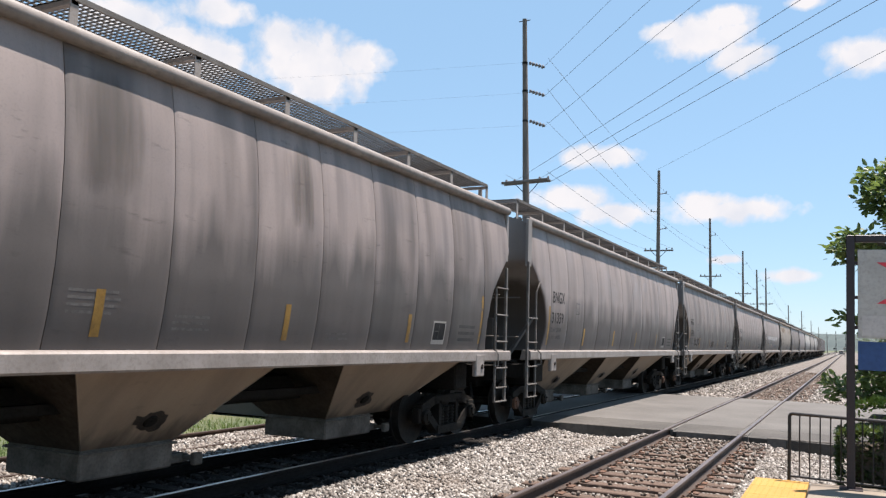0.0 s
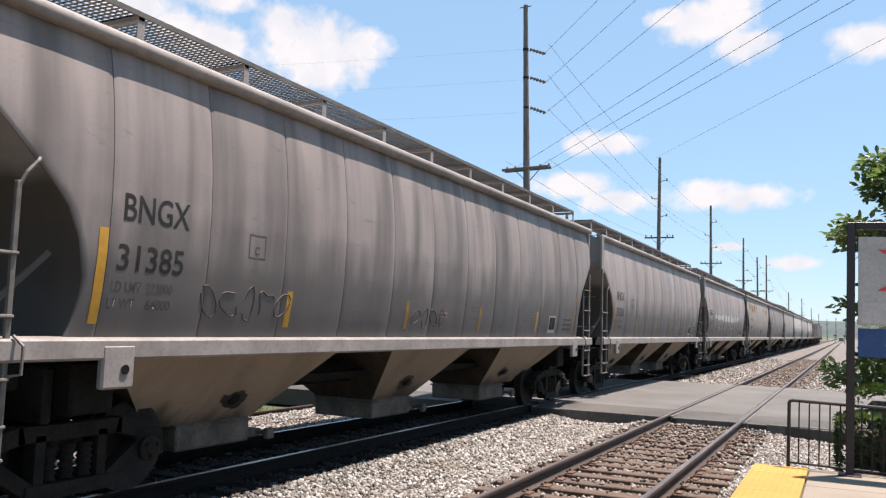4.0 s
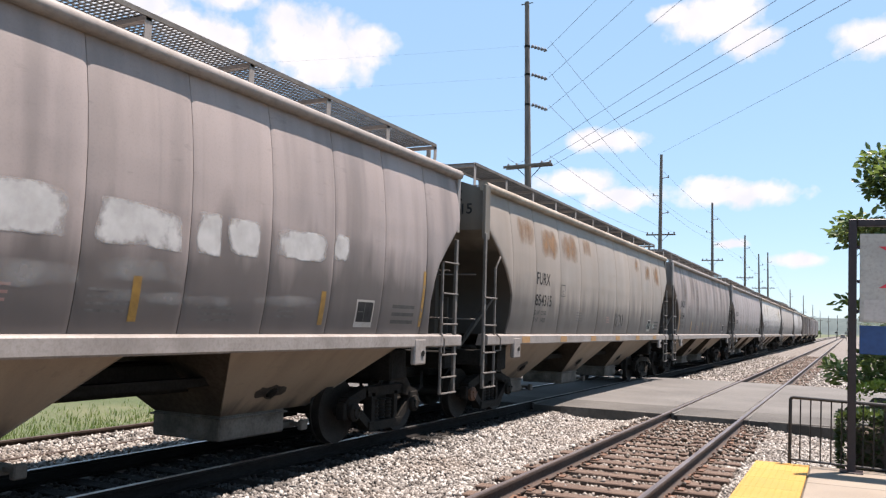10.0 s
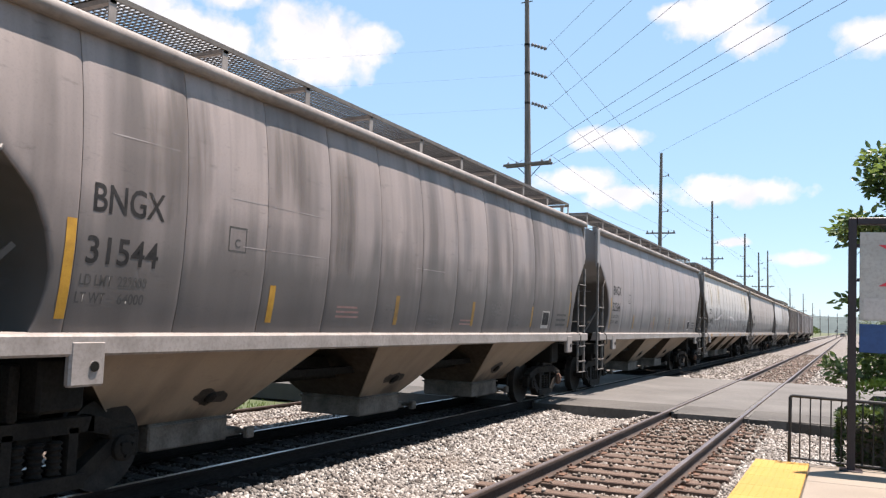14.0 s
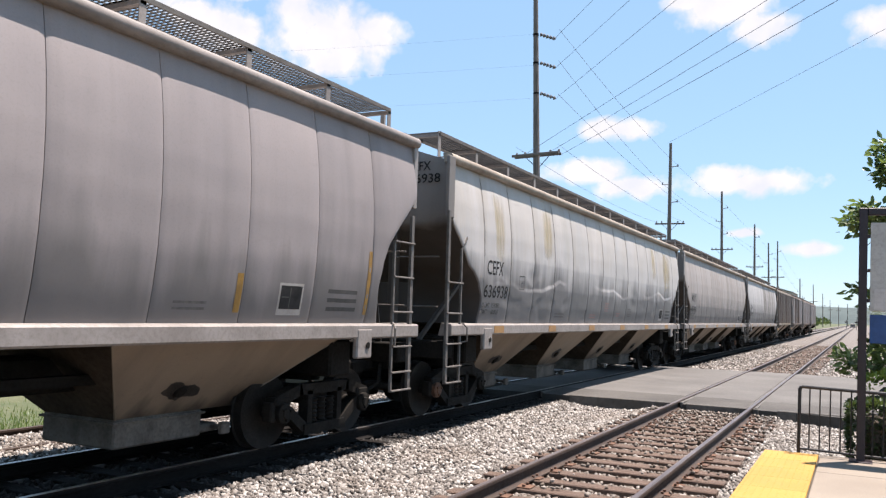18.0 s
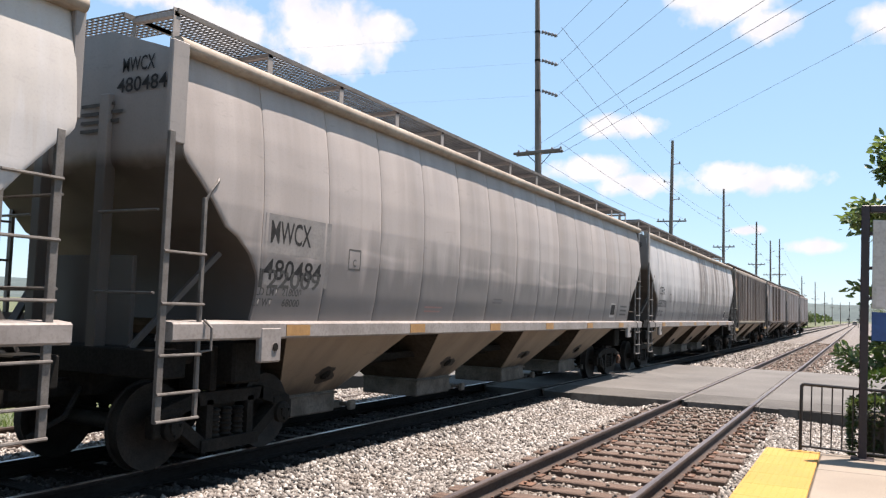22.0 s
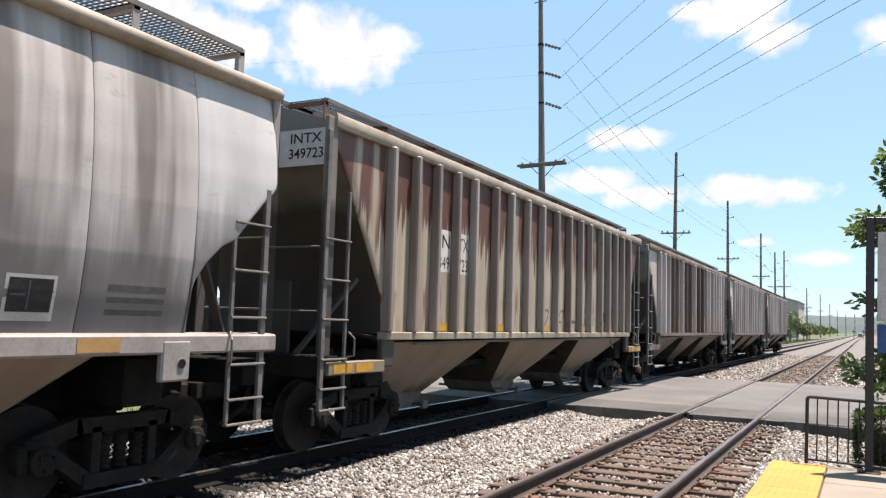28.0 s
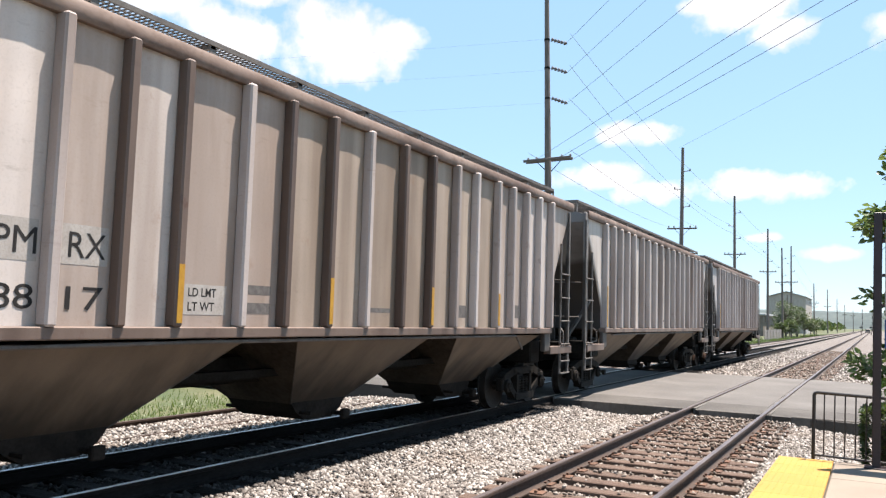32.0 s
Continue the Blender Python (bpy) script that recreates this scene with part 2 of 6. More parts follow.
    col = mixed(n, l, ramp(n, l, scuff, (0.6, 0.0), (0.74, scuffs)), col, tuple(q * 0.8 for q in dirt))
    bands = noise_of(n, l, coords(n, l, (1.0, 5.0, 0.1)), 1.3, 3.0, 0.6)
    col = mixed(n, l, ramp(n, l, bands, (0.58, 0.0), (0.76, streak * 0.35)), col, dirt)
    grain = noise_of(n, l, vec, 42.0, 3.0, 0.7)
    col = mixed(n, l, ramp(n, l, grain, (0.5, 0.0), (0.8, 0.18)), col, tuple(q * 0.5 for q in dirt))
    l.new(col, b.inputs["Base Color"])
    l.new(ramp(n, l, soft, (0.3, 0.5), (0.7, 0.72)), b.inputs["Roughness"])
    dent = math_of(n, l, "ADD", math_of(n, l, "ADD", math_of(n, l, "MULTIPLY", noise_of(n, l, vec, 1.4, 2.0), 0.5), math_of(n, l, "MULTIPLY", noise_of(n, l, coords(n, l, (1.0, 1.0, 0.14)), 1.5, 2.0), 1.1)), math_of(n, l, "MULTIPLY", grain, 0.02))
    bumped(n, l, b, dent, dents, 0.05)
    return m


def smear_paint(name, c0, c1, strength=0.85, size=2.5, stretch=(1, 1, 1), edge=(0.36, 0.95), rough=0.7):
    """Thin paint, rust or stain that fades out raggedly towards the edges of its patch."""
    m, n, l, b = shader(name, rough)
    vec = coords(n, l, stretch)
    nz = noise_of(n, l, vec, size, 5.0, 0.6)
    l.new(ramp(n, l, noise_of(n, l, vec, size * 2.3, 4.0), (0.3, c0), (0.7, c1)), b.inputs["Base Color"])
    tc = n.new("ShaderNodeTexCoord")
    sep = n.new("ShaderNodeSeparateXYZ")
    l.new(tc.outputs["Generated"], sep.inputs[0])
    fall = None
    for axis in (1, 2):
        q = sep.outputs[axis]
        side = math_of(n, l, "MULTIPLY", math_of(n, l, "MULTIPLY", q, math_of(n, l, "SUBTRACT", 1.0, q)), 4.0)
        fall = side if fall is None else math_of(n, l, "MULTIPLY", fall, side)
    fall = math_of(n, l, "POWER", fall, 0.45)
    body = math_of(n, l, "ADD", math_of(n, l, "MULTIPLY", fall, 0.75), math_of(n, l, "MULTIPLY", math_of(n, l, "SUBTRACT", nz, 0.5), 1.5))
    alpha = ramp(n, l, body, (edge[0], 0.0), (edge[1], strength))
    tr = n.new("ShaderNodeBsdfTransparent")
    mx = n.new("ShaderNodeMixShader")
    l.new(alpha, mx.inputs[0])
    l.new(tr.outputs[0], mx.inputs[1])
    l.new(b.outputs[0], mx.inputs[2])
    l.new(mx.outputs[0], n["Material Output"].inputs[0])
    return m


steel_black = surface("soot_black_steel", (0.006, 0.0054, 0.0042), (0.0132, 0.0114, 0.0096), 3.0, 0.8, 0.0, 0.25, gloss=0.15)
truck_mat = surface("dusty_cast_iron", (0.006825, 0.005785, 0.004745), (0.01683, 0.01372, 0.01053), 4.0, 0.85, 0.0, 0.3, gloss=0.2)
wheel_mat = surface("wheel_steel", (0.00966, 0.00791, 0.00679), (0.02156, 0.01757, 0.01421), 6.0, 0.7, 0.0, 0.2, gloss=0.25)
rust_mat = surface("brown_rust", (0.0714, 0.0348, 0.0195), (0.1428, 0.0688, 0.0391), 9.0, 0.85, 0.0, 0.35)
rail_side = surface("rusty_rail_side", (0.0304, 0.0176, 0.012), (0.0568, 0.0352, 0.0248), 5.0, 0.75, 0.2, 0.2, stretch=(1, 0.3, 1))
rail_top = surface("worn_rail_head", (0.27, 0.243, 0.234), (0.378, 0.351, 0.342), 5.0, 0.33, 0.9, 0.05, stretch=(4, 0.2, 1))
rail_dull = surface("tarnished_rail_head", (0.11, 0.088, 0.084), (0.19, 0.16, 0.155), 5.0, 0.42, 0.6, 0.05, stretch=(4, 0.2, 1))
# darker copy of rail_side: grime and the train's shade in one colour
rail_grimy_shaded = surface("grease_and_shade_rail_side", (0.0066, 0.0054, 0.0048), (0.0132, 0.0108, 0.0096), 5.0, 0.8, 0.0, 0.2, stretch=(1, 0.3, 1), gloss=0.12)
sill_white = surface("dirty_white_steel", (0.1919, 0.1668, 0.1513), (0.2657, 0.2362, 0.2177), 2.5, 0.6, 0.0, 0.15, c2=(0.1181, 0.09151, 0.07159))
galv = surface("galvanised_grating", (0.088, 0.0776, 0.0704), (0.136, 0.124, 0.112), 6.0, 0.7, 0.1, 0.1)
ladder_mat = surface("worn_ladder_steel", (0.0864, 0.07627, 0.0675), (0.1458, 0.131, 0.1181), 7.0, 0.6, 0.1, 0.2, c2=(0.054, 0.03645, 0.02498))
yellow = surface("faded_yellow_reflector", (0.37, 0.185, 0.014), (0.45, 0.24, 0.02), 9.0, 0.5, 0.0, 0.1)
yellow_old = surface("dirty_yellow_reflector", (0.2, 0.108, 0.02), (0.3, 0.165, 0.028), 9.0, 0.6, 0.0, 0.1)
orange = surface("orange_reflector", (0.27, 0.144, 0.0504), (0.3375, 0.1836, 0.063), 9.0, 0.6, 0.0, 0.1)
black_ink = surface("black_stencil_paint", (0.014, 0.013, 0.013), (0.028, 0.027, 0.027), 9.0, 0.8, 0.0, 0.05, c2=(0.05, 0.046, 0.044), gloss=0.2)
grey_ink = surface("faded_stencil_paint", (0.0429, 0.0401, 0.0369), (0.0726, 0.0671, 0.0616), 12.0, 0.75, 0.0, 0.05)
white_ink = surface("white_patch_paint", (0.45, 0.422, 0.384), (0.54, 0.509, 0.467), 6.0, 0.6, 0.0, 0.05)
red_ink = surface("faded_red_stencil", (0.26, 0.139, 0.121), (0.299, 0.189, 0.169), 12.0, 0.75, 0.0, 0.05)
tie_wood = surface("weathered_creosote_wood", (0.0625, 0.0375, 0.02625), (0.1313, 0.085, 0.06125), 5.0, 0.9, 0.0, 0.6, 0.012, fine=60, stretch=(0.35, 6, 6), c2=(0.045, 0.0275, 0.02125))
concrete = surface("broom_finished_concrete", (0.1738, 0.1412, 0.1092), (0.2173, 0.1811, 0.1412), 0.8, 0.85, 0.0, 0.25, 0.004, fine=70, world_space=True, vary=False, c2=(0.1436, 0.1183, 0.09715))
road_mat = surface("pale_worn_asphalt", (0.07587, 0.06898, 0.06217), (0.1112, 0.1026, 0.09302), 0.45, 0.9, 0.0, 0.3, 0.006, fine=45, world_space=True, vary=False, c2=(0.07128, 0.06447, 0.06217))
apron_mat = surface("dirty_asphalt_apron", (0.04464, 0.0396, 0.03456), (0.0756, 0.0684, 0.06048), 0.7, 0.92, 0.0, 0.4, 0.008, fine=40, world_space=True, vary=False)
edge_mat = surface("dark_crossing_edge", (0.075, 0.0675, 0.0587), (0.1275, 0.1162, 0.105), 1.6, 0.9, 0.0, 0.4, 0.01, world_space=True, vary=False)
tactile = surface("yellow_tactile_paving", (0.3128, 0.1564, 0.01656), (0.368, 0.1895, 0.023), 1.3, 0.65, 0.0, 0.15, fine=40, c2=(0.3617, 0.2457, 0.07884))
ballast_mat = surface("ballast_bed", (0.09261, 0.08033, 0.07088), (0.172, 0.1512, 0.1351), 5.0, 0.95, 0.0, 1.0, 0.05, fine=26, world_space=True, vary=False, c2=(0.07938, 0.06426, 0.05859))
soil = surface("dry_grass_and_dirt", (0.042, 0.06, 0.019), (0.1, 0.098, 0.048), 0.35, 0.95, 0.0, 0.5, 0.03, fine=8, world_space=True, vary=False)
pole_wood = surface("grey_weathered_pole_wood", (0.1123, 0.0918, 0.07992), (0.1901, 0.1588, 0.1447), 2.0, 0.9, 0.0, 0.4, 0.01, fine=30, stretch=(8, 8, 0.5))
wire_mat = surface("dull_wire", (0.119, 0.1445, 0.187), (0.17, 0.204, 0.255), 3.0, 0.6, 0.3, 0.0)
porcelain = surface("grey_porcelain", (0.1, 0.095, 0.1), (0.18, 0.17, 0.18), 8.0, 0.35)
iron_black = surface("black_painted_steel", (0.012, 0.0104, 0.0096), (0.024, 0.0208, 0.02), 6.0, 0.45, 0.0, 0.1)
post_plum = surface("plum_black_painted_post", (0.0096, 0.0054, 0.0078), (0.0192, 0.009, 0.0138), 4.0, 0.45, 0.0, 0.1)
sign_white = surface("weathered_white_sign", (0.3571, 0.3456, 0.3226), (0.4147, 0.4032, 0.3802), 3.0, 0.55, 0.0, 0.05)
sign_blue = surface("blue_sign_panel", (0.0085, 0.0476, 0.1632), (0.0136, 0.068, 0.2176), 2.0, 0.45, 0.0, 0.05)
sign_red = surface("red_sign_paint", (0.55, 0.03, 0.05), (0.65, 0.05, 0.07), 2.0, 0.5, 0.0, 0.05)
bark = surface("grey_brown_bark", (0.063, 0.048, 0.036), (0.119, 0.095, 0.075), 6.0, 0.95, 0.0, 0.7, 0.02, stretch=(2, 2, 0.5))


def leafy(name, c0, c1, trans=0.35):
    m, n, l, b = shader(name, 0.45)
    geo = n.new("ShaderNodeNewGeometry")
    col = ramp(n, l, geo.outputs["Random Per Island"], (0.0, c0), (1.0, c1))
    l.new(col, b.inputs["Base Color"])
    tr = n.new("ShaderNodeBsdfTranslucent")
    l.new(mixed(n, l, 0.5, col, (0.22, 0.3, 0.06)), tr.inputs[0])
    mx = n.new("ShaderNodeMixShader")
    mx.inputs[0].default_value = trans
    l.new(b.outputs[0], mx.inputs[1])
    l.new(tr.outputs[0], mx.inputs[2])
    l.new(mx.outputs[0], n["Material Output"].inputs[0])
    return m


leaf_oak = leafy("glossy_green_leaf", (0.035, 0.064, 0.02), (0.15, 0.21, 0.07), 0.35)
leaf_hedge = leafy("dark_hedge_leaf", (0.01105, 0.02795, 0.0078), (0.03315, 0.06045, 0.01625), 0.25)
leaf_lime = leafy("lime_shrub_leaf", (0.1496, 0.2312, 0.0272), (0.272, 0.34, 0.0544))
leaf_far = leafy("far_tree_leaf", (0.01686, 0.03571, 0.01042), (0.05506, 0.08432, 0.0253), 0.2)
grass_blade = leafy("grass_blade", (0.03768, 0.07192, 0.0124), (0.1012, 0.1394, 0.03376), 0.3)
# ---- ground and tracks ----
NEAR, TRAIN = -2.74, -7.43          # centre lines of the two tracks
PITCH = 0.525                       # sleeper spacing
ROAD_Y = (17.9, 30.4)               # the level crossing


def bed_height(x):
    """Cross-section of the ballast, rail tops at 0."""
    pts = ((-12.6, -0.5), (-11.4, -0.34), (-9.9, -0.32), (-9.3, -0.3), (-8.95, -0.2), (-5.95, -0.2), (-5.55, -0.27), (-4.9, -0.3), (-4.4, -0.27), (-4.1, -0.215), (-3.95, -0.236), (-1.5, -0.236), (-1.3, -0.24), (-1.0, -0.28), (0.4, -0.33), (6.0, -0.42), (9.0, -0.55))
    return float(np.interp(x, [p[0] for p in pts], [p[1] for p in pts]))


def ground_sheet():
    g = Geo()
    xs = [-3000, -800, -200, -60, -30, -16, 16, 40, 120, 600, 3000]
    ys = [-1500, -200, -40, 0, 40, 120, 400, 1200, 4400]
    vs = [(x, y, -0.56) for y in ys for x in xs]
    n = len(xs)
    fs = [(j * n + i, j * n + i + 1, (j + 1) * n + i + 1, (j + 1) * n + i) for j in range(len(ys) - 1) for i in range(n - 1)]
    g.add(vs, fs)
    return g


tagged(part("ground", ground_sheet(), soil), "dry grass and dirt reaching to the horizon", "ground", kind="structure")


def ballast_bed():
    g = Geo()
    xs = [-12.6 + 0.22 * k for k in range(99)]
    ys = [-40, -10] + [0.5 * k for k in range(0, 130)] + [70, 90, 130, 200, 400, 900]
    vs = [(x, y, bed_height(x) - 0.015 + 0.022 * noise.noise((x * 2.3, y * 2.3, 0.0))) for y in ys for x in xs]
    n = len(xs)
    fs = [(j * n + i, j * n + i + 1, (j + 1) * n + i + 1, (j + 1) * n + i) for j in range(len(ys) - 1) for i in range(n - 1)]
    g.add(vs, fs)
    return g.mesh("ballast_bed", 60)


tagged(part("ballast_bed", ballast_bed(), ballast_mat), "pale crushed-stone bed under the two tracks", "ballast", kind="structure")


def stones(name, count, x0, x1, y0, y1, size, seed, label, keep=None, squeeze=1.0):
    """Loose crushed stones strewn over the bed, in one mesh."""
    rng = np.random.default_rng(seed)
    base = np.array([(x, y, z) for x in (-0.8, 0.8) for y in (-0.8, 0.8) for z in (-0.8, 0.8)])
    tri = np.array([(0, 1, 3), (0, 3, 2), (4, 6, 7), (4, 7, 5), (0, 4, 5), (0, 5, 1), (2, 3, 7), (2, 7, 6), (0, 2, 6), (0, 6, 4), (1, 5, 7), (1, 7, 3)])
    nv = len(base)
    x = rng.uniform(x0, x1, count)
    y = y0 + (y1 - y0) * rng.uniform(0, 1, count) ** squeeze
    if keep is not None:
        ok = keep(x, y, rng)
        x, y = x[ok], y[ok]
    n = len(x)
    z = np.interp(x, np.linspace(-13, 9, 221), [bed_height(q) for q in np.linspace(-13, 9, 221)])
    if keep is not None:
        # stones lying on the sleepers of the near track
        ties = np.array(TIES[NEAR])
        k = np.clip(np.searchsorted(ties, y), 1, len(ties) - 1)
        gap = np.minimum(np.abs(y - ties[k - 1]), np.abs(y - ties[k]))
        z = np.where((np.abs(x - NEAR) < 1.3) & (gap < 0.125), -0.165, z)
    q = rng.normal(size=(n, 4))
    q /= np.linalg.norm(q, axis=1)[:, None]
    w, a, b, c = q.T
    rot = np.stack([1 - 2 * (b * b + c * c), 2 * (a * b - c * w), 2 * (a * c + b * w), 2 * (a * b + c * w), 1 - 2 * (a * a + c * c), 2 * (b * c - a * w), 2 * (a * c - b * w), 2 * (b * c + a * w), 1 - 2 * (a * a + b * b)], 1).reshape(n, 3, 3)
    dims = size * rng.uniform(0.55, 1.25, (n, 1)) * rng.uniform(0.6, 1.25, (n, 3)) * 0.5
    v = base[None] * rng.uniform(0.62, 1.25, (n, nv, 1)) * dims[:, None, :]
    v = np.einsum("nij,nkj->nki", rot, v)
    v += np.stack([x, y, z + rng.uniform(-0.012, 0.02, n)], 1)[:, None, :]
    f = (tri[None] + nv * np.arange(n)[:, None, None]).reshape(-1, 3)
    me = bpy.data.meshes.new(name)
    me.vertices.add(n * nv)
    me.vertices.foreach_set("co", v.reshape(-1).astype(np.float32))
    me.loops.add(len(f) * 3)
    me.loops.foreach_set("vertex_index", f.reshape(-1).astype(np.int32))
    me.polygons.add(len(f))
    me.polygons.foreach_set("loop_start", np.arange(0, len(f) * 3, 3, dtype=np.int32))
    me.update(calc_edges=True)
    me.materials.append(None)
    return tagged(part(name, me, stone_mat), label, "ballast", kind="stuff")


def make_stone_mat():
    m, n, l, b = shader("crushed_limestone", 0.9)
    geo = n.new("ShaderNodeNewGeometry")
    col = ramp(n, l, geo.outputs["Random Per Island"], (0.0, (0.04, 0.032, 0.027)), (0.25, (0.105, 0.092, 0.082)), (0.6, (0.19, 0.172, 0.155)), (1.0, (0.42, 0.395, 0.365)))
    vec = coords(n, l, world_space=True, vary=False)
    gr = noise_of(n, l, vec, 60, 3.0, 0.7)
    col = mixed(n, l, ramp(n, l, gr, (0.45, 0.0), (0.8, 0.35)), col, (0.17, 0.125, 0.1))
    broad = noise_of(n, l, vec, 0.8, 3.0)
    col = mixed(n, l, ramp(n, l, broad, (0.45, 0.0), (0.75, 0.3)), col, (0.2, 0.15, 0.115))
    # oil, brake dust and the train's own shade painted in under it
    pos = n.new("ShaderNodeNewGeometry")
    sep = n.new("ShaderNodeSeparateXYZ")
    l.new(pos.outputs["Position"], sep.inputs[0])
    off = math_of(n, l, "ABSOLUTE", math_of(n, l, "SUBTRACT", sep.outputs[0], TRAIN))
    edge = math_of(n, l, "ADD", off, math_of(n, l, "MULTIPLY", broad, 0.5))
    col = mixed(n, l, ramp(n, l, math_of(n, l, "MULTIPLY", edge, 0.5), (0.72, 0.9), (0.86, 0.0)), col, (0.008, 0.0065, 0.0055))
    # rust dust between the rails of the near track
    off = math_of(n, l, "ABSOLUTE", math_of(n, l, "SUBTRACT", sep.outputs[0], NEAR))
    edge = math_of(n, l, "ADD", off, math_of(n, l, "MULTIPLY", broad, 0.7))
    col = mixed(n, l, ramp(n, l, math_of(n, l, "MULTIPLY", edge, 0.5), (0.62, 0.4), (0.85, 0.0)), col, (0.12, 0.085, 0.06))
    l.new(col, b.inputs["Base Color"])
    bumped(n, l, b, gr, 0.4, 0.006)
    return m


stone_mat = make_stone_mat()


def rail_profile(cx):
    h = 0.172
    half = [(0.0, 0.0), (0.030, 0.0), (0.036, -0.006), (0.037, -0.034), (0.010, -0.046), (0.009, -0.128), (0.026, -0.146), (0.074, -0.158), (0.074, -h)]
    right = [(cx + a, z) for a, z in half[1:]]
    return right + [(cx - a, z) for a, z in reversed(half[1:])]


def rail(cx, y0, y1, parent, side, tread, top=0.0):
    g = Geo()
    g.sweep([(x - cx, z) for x, z in rail_profile(cx)], 0, y1 - y0)
    ob = part("rail", g, side, parent, at=(cx, y0, top))
    head = Geo().box(-0.029, 0.029, 0, y1 - y0, -0.001, 0.003)
    part("rail_head", head, tread, ob, "polished running surface")
    return ob


sleeper_mesh = stock("sleeper", lambda: Geo().box(-1.3, 1.3, -0.115, 0.115, -0.19, 0.0, 0.012))
plate_mesh = stock("plate", lambda: Geo().box(-0.18, 0.18, -0.09, 0.09, 0.0, 0.014, 0.004).box(-0.11, -0.08, -0.075, -0.05, 0.014, 0.04).box(0.08, 0.11, 0.05, 0.075, 0.014, 0.04).box(0.08, 0.11, -0.075, -0.05, 0.014, 0.04).box(-0.11, -0.08, 0.05, 0.075, 0.014, 0.04))


TIES = {}


def track(name, cx, label, seed, y_end, plates, wood, steel):
    rng = random.Random(seed)
    root = thing(name, (0, 0, 0), label, "railway track", kind="structure")
    for s in (-0.7525, 0.7525):
        rail(cx + s, -40, 900, root, *steel)
    y = 3.4 - 24 * PITCH
    TIES[cx] = []
    while y < y_end:
        if not ROAD_Y[0] - 0.1 < y < ROAD_Y[1] + 0.1:
            m = pose(cx + rng.uniform(-0.05, 0.05), y, -0.172 + rng.uniform(-0.014, 0.004), rng.uniform(-1, 1), rng.uniform(-0.4, 0.4), rng.uniform(-1.3, 1.3))
            TIES[cx].append(y)
            tie = part("sleeper", sleeper_mesh, wood, root, at=m)
            if plates and y < 18:
                for s in (-0.7525, 0.7525):
                    part("tie_plate", plate_mesh, rust_mat, tie, at=(s, 0, 0.002))
        y += PITCH * rng.uniform(0.95, 1.05)


# darker copy of tie_wood: oil and the shade beneath the cars together
oily_shaded_wood = surface("oil_and_shade_sleeper_wood", (0.006, 0.005, 0.0045), (0.014, 0.011, 0.009), 5.0, 0.9, 0.0, 0.5, 0.012, stretch=(0.35, 6, 6), gloss=0.15)
track("near_track", NEAR, "rusty single track on weathered wooden sleepers", 3, 75, True, tie_wood, (rail_side, rail_dull))
track("train_track", TRAIN, "polished rails under the freight train", 5, 75, False, oily_shaded_wood, (rail_grimy_shaded, rail_top))

# the disused siding beyond the train
siding = thing("siding_track", (0, 0, 0), "overgrown rusty siding half sunk in gravel", "railway track", kind="structure")
for cx in (-10.45, -11.95):
    for y0, y1 in ((-20, ROAD_Y[0] - 1.2), (ROAD_Y[1] + 1.2, 300)):
        g = Geo().sweep(rail_profile(0), 0, y1 - y0)
        part("rail", g, rail_side, siding, at=(cx, y0, -0.285))


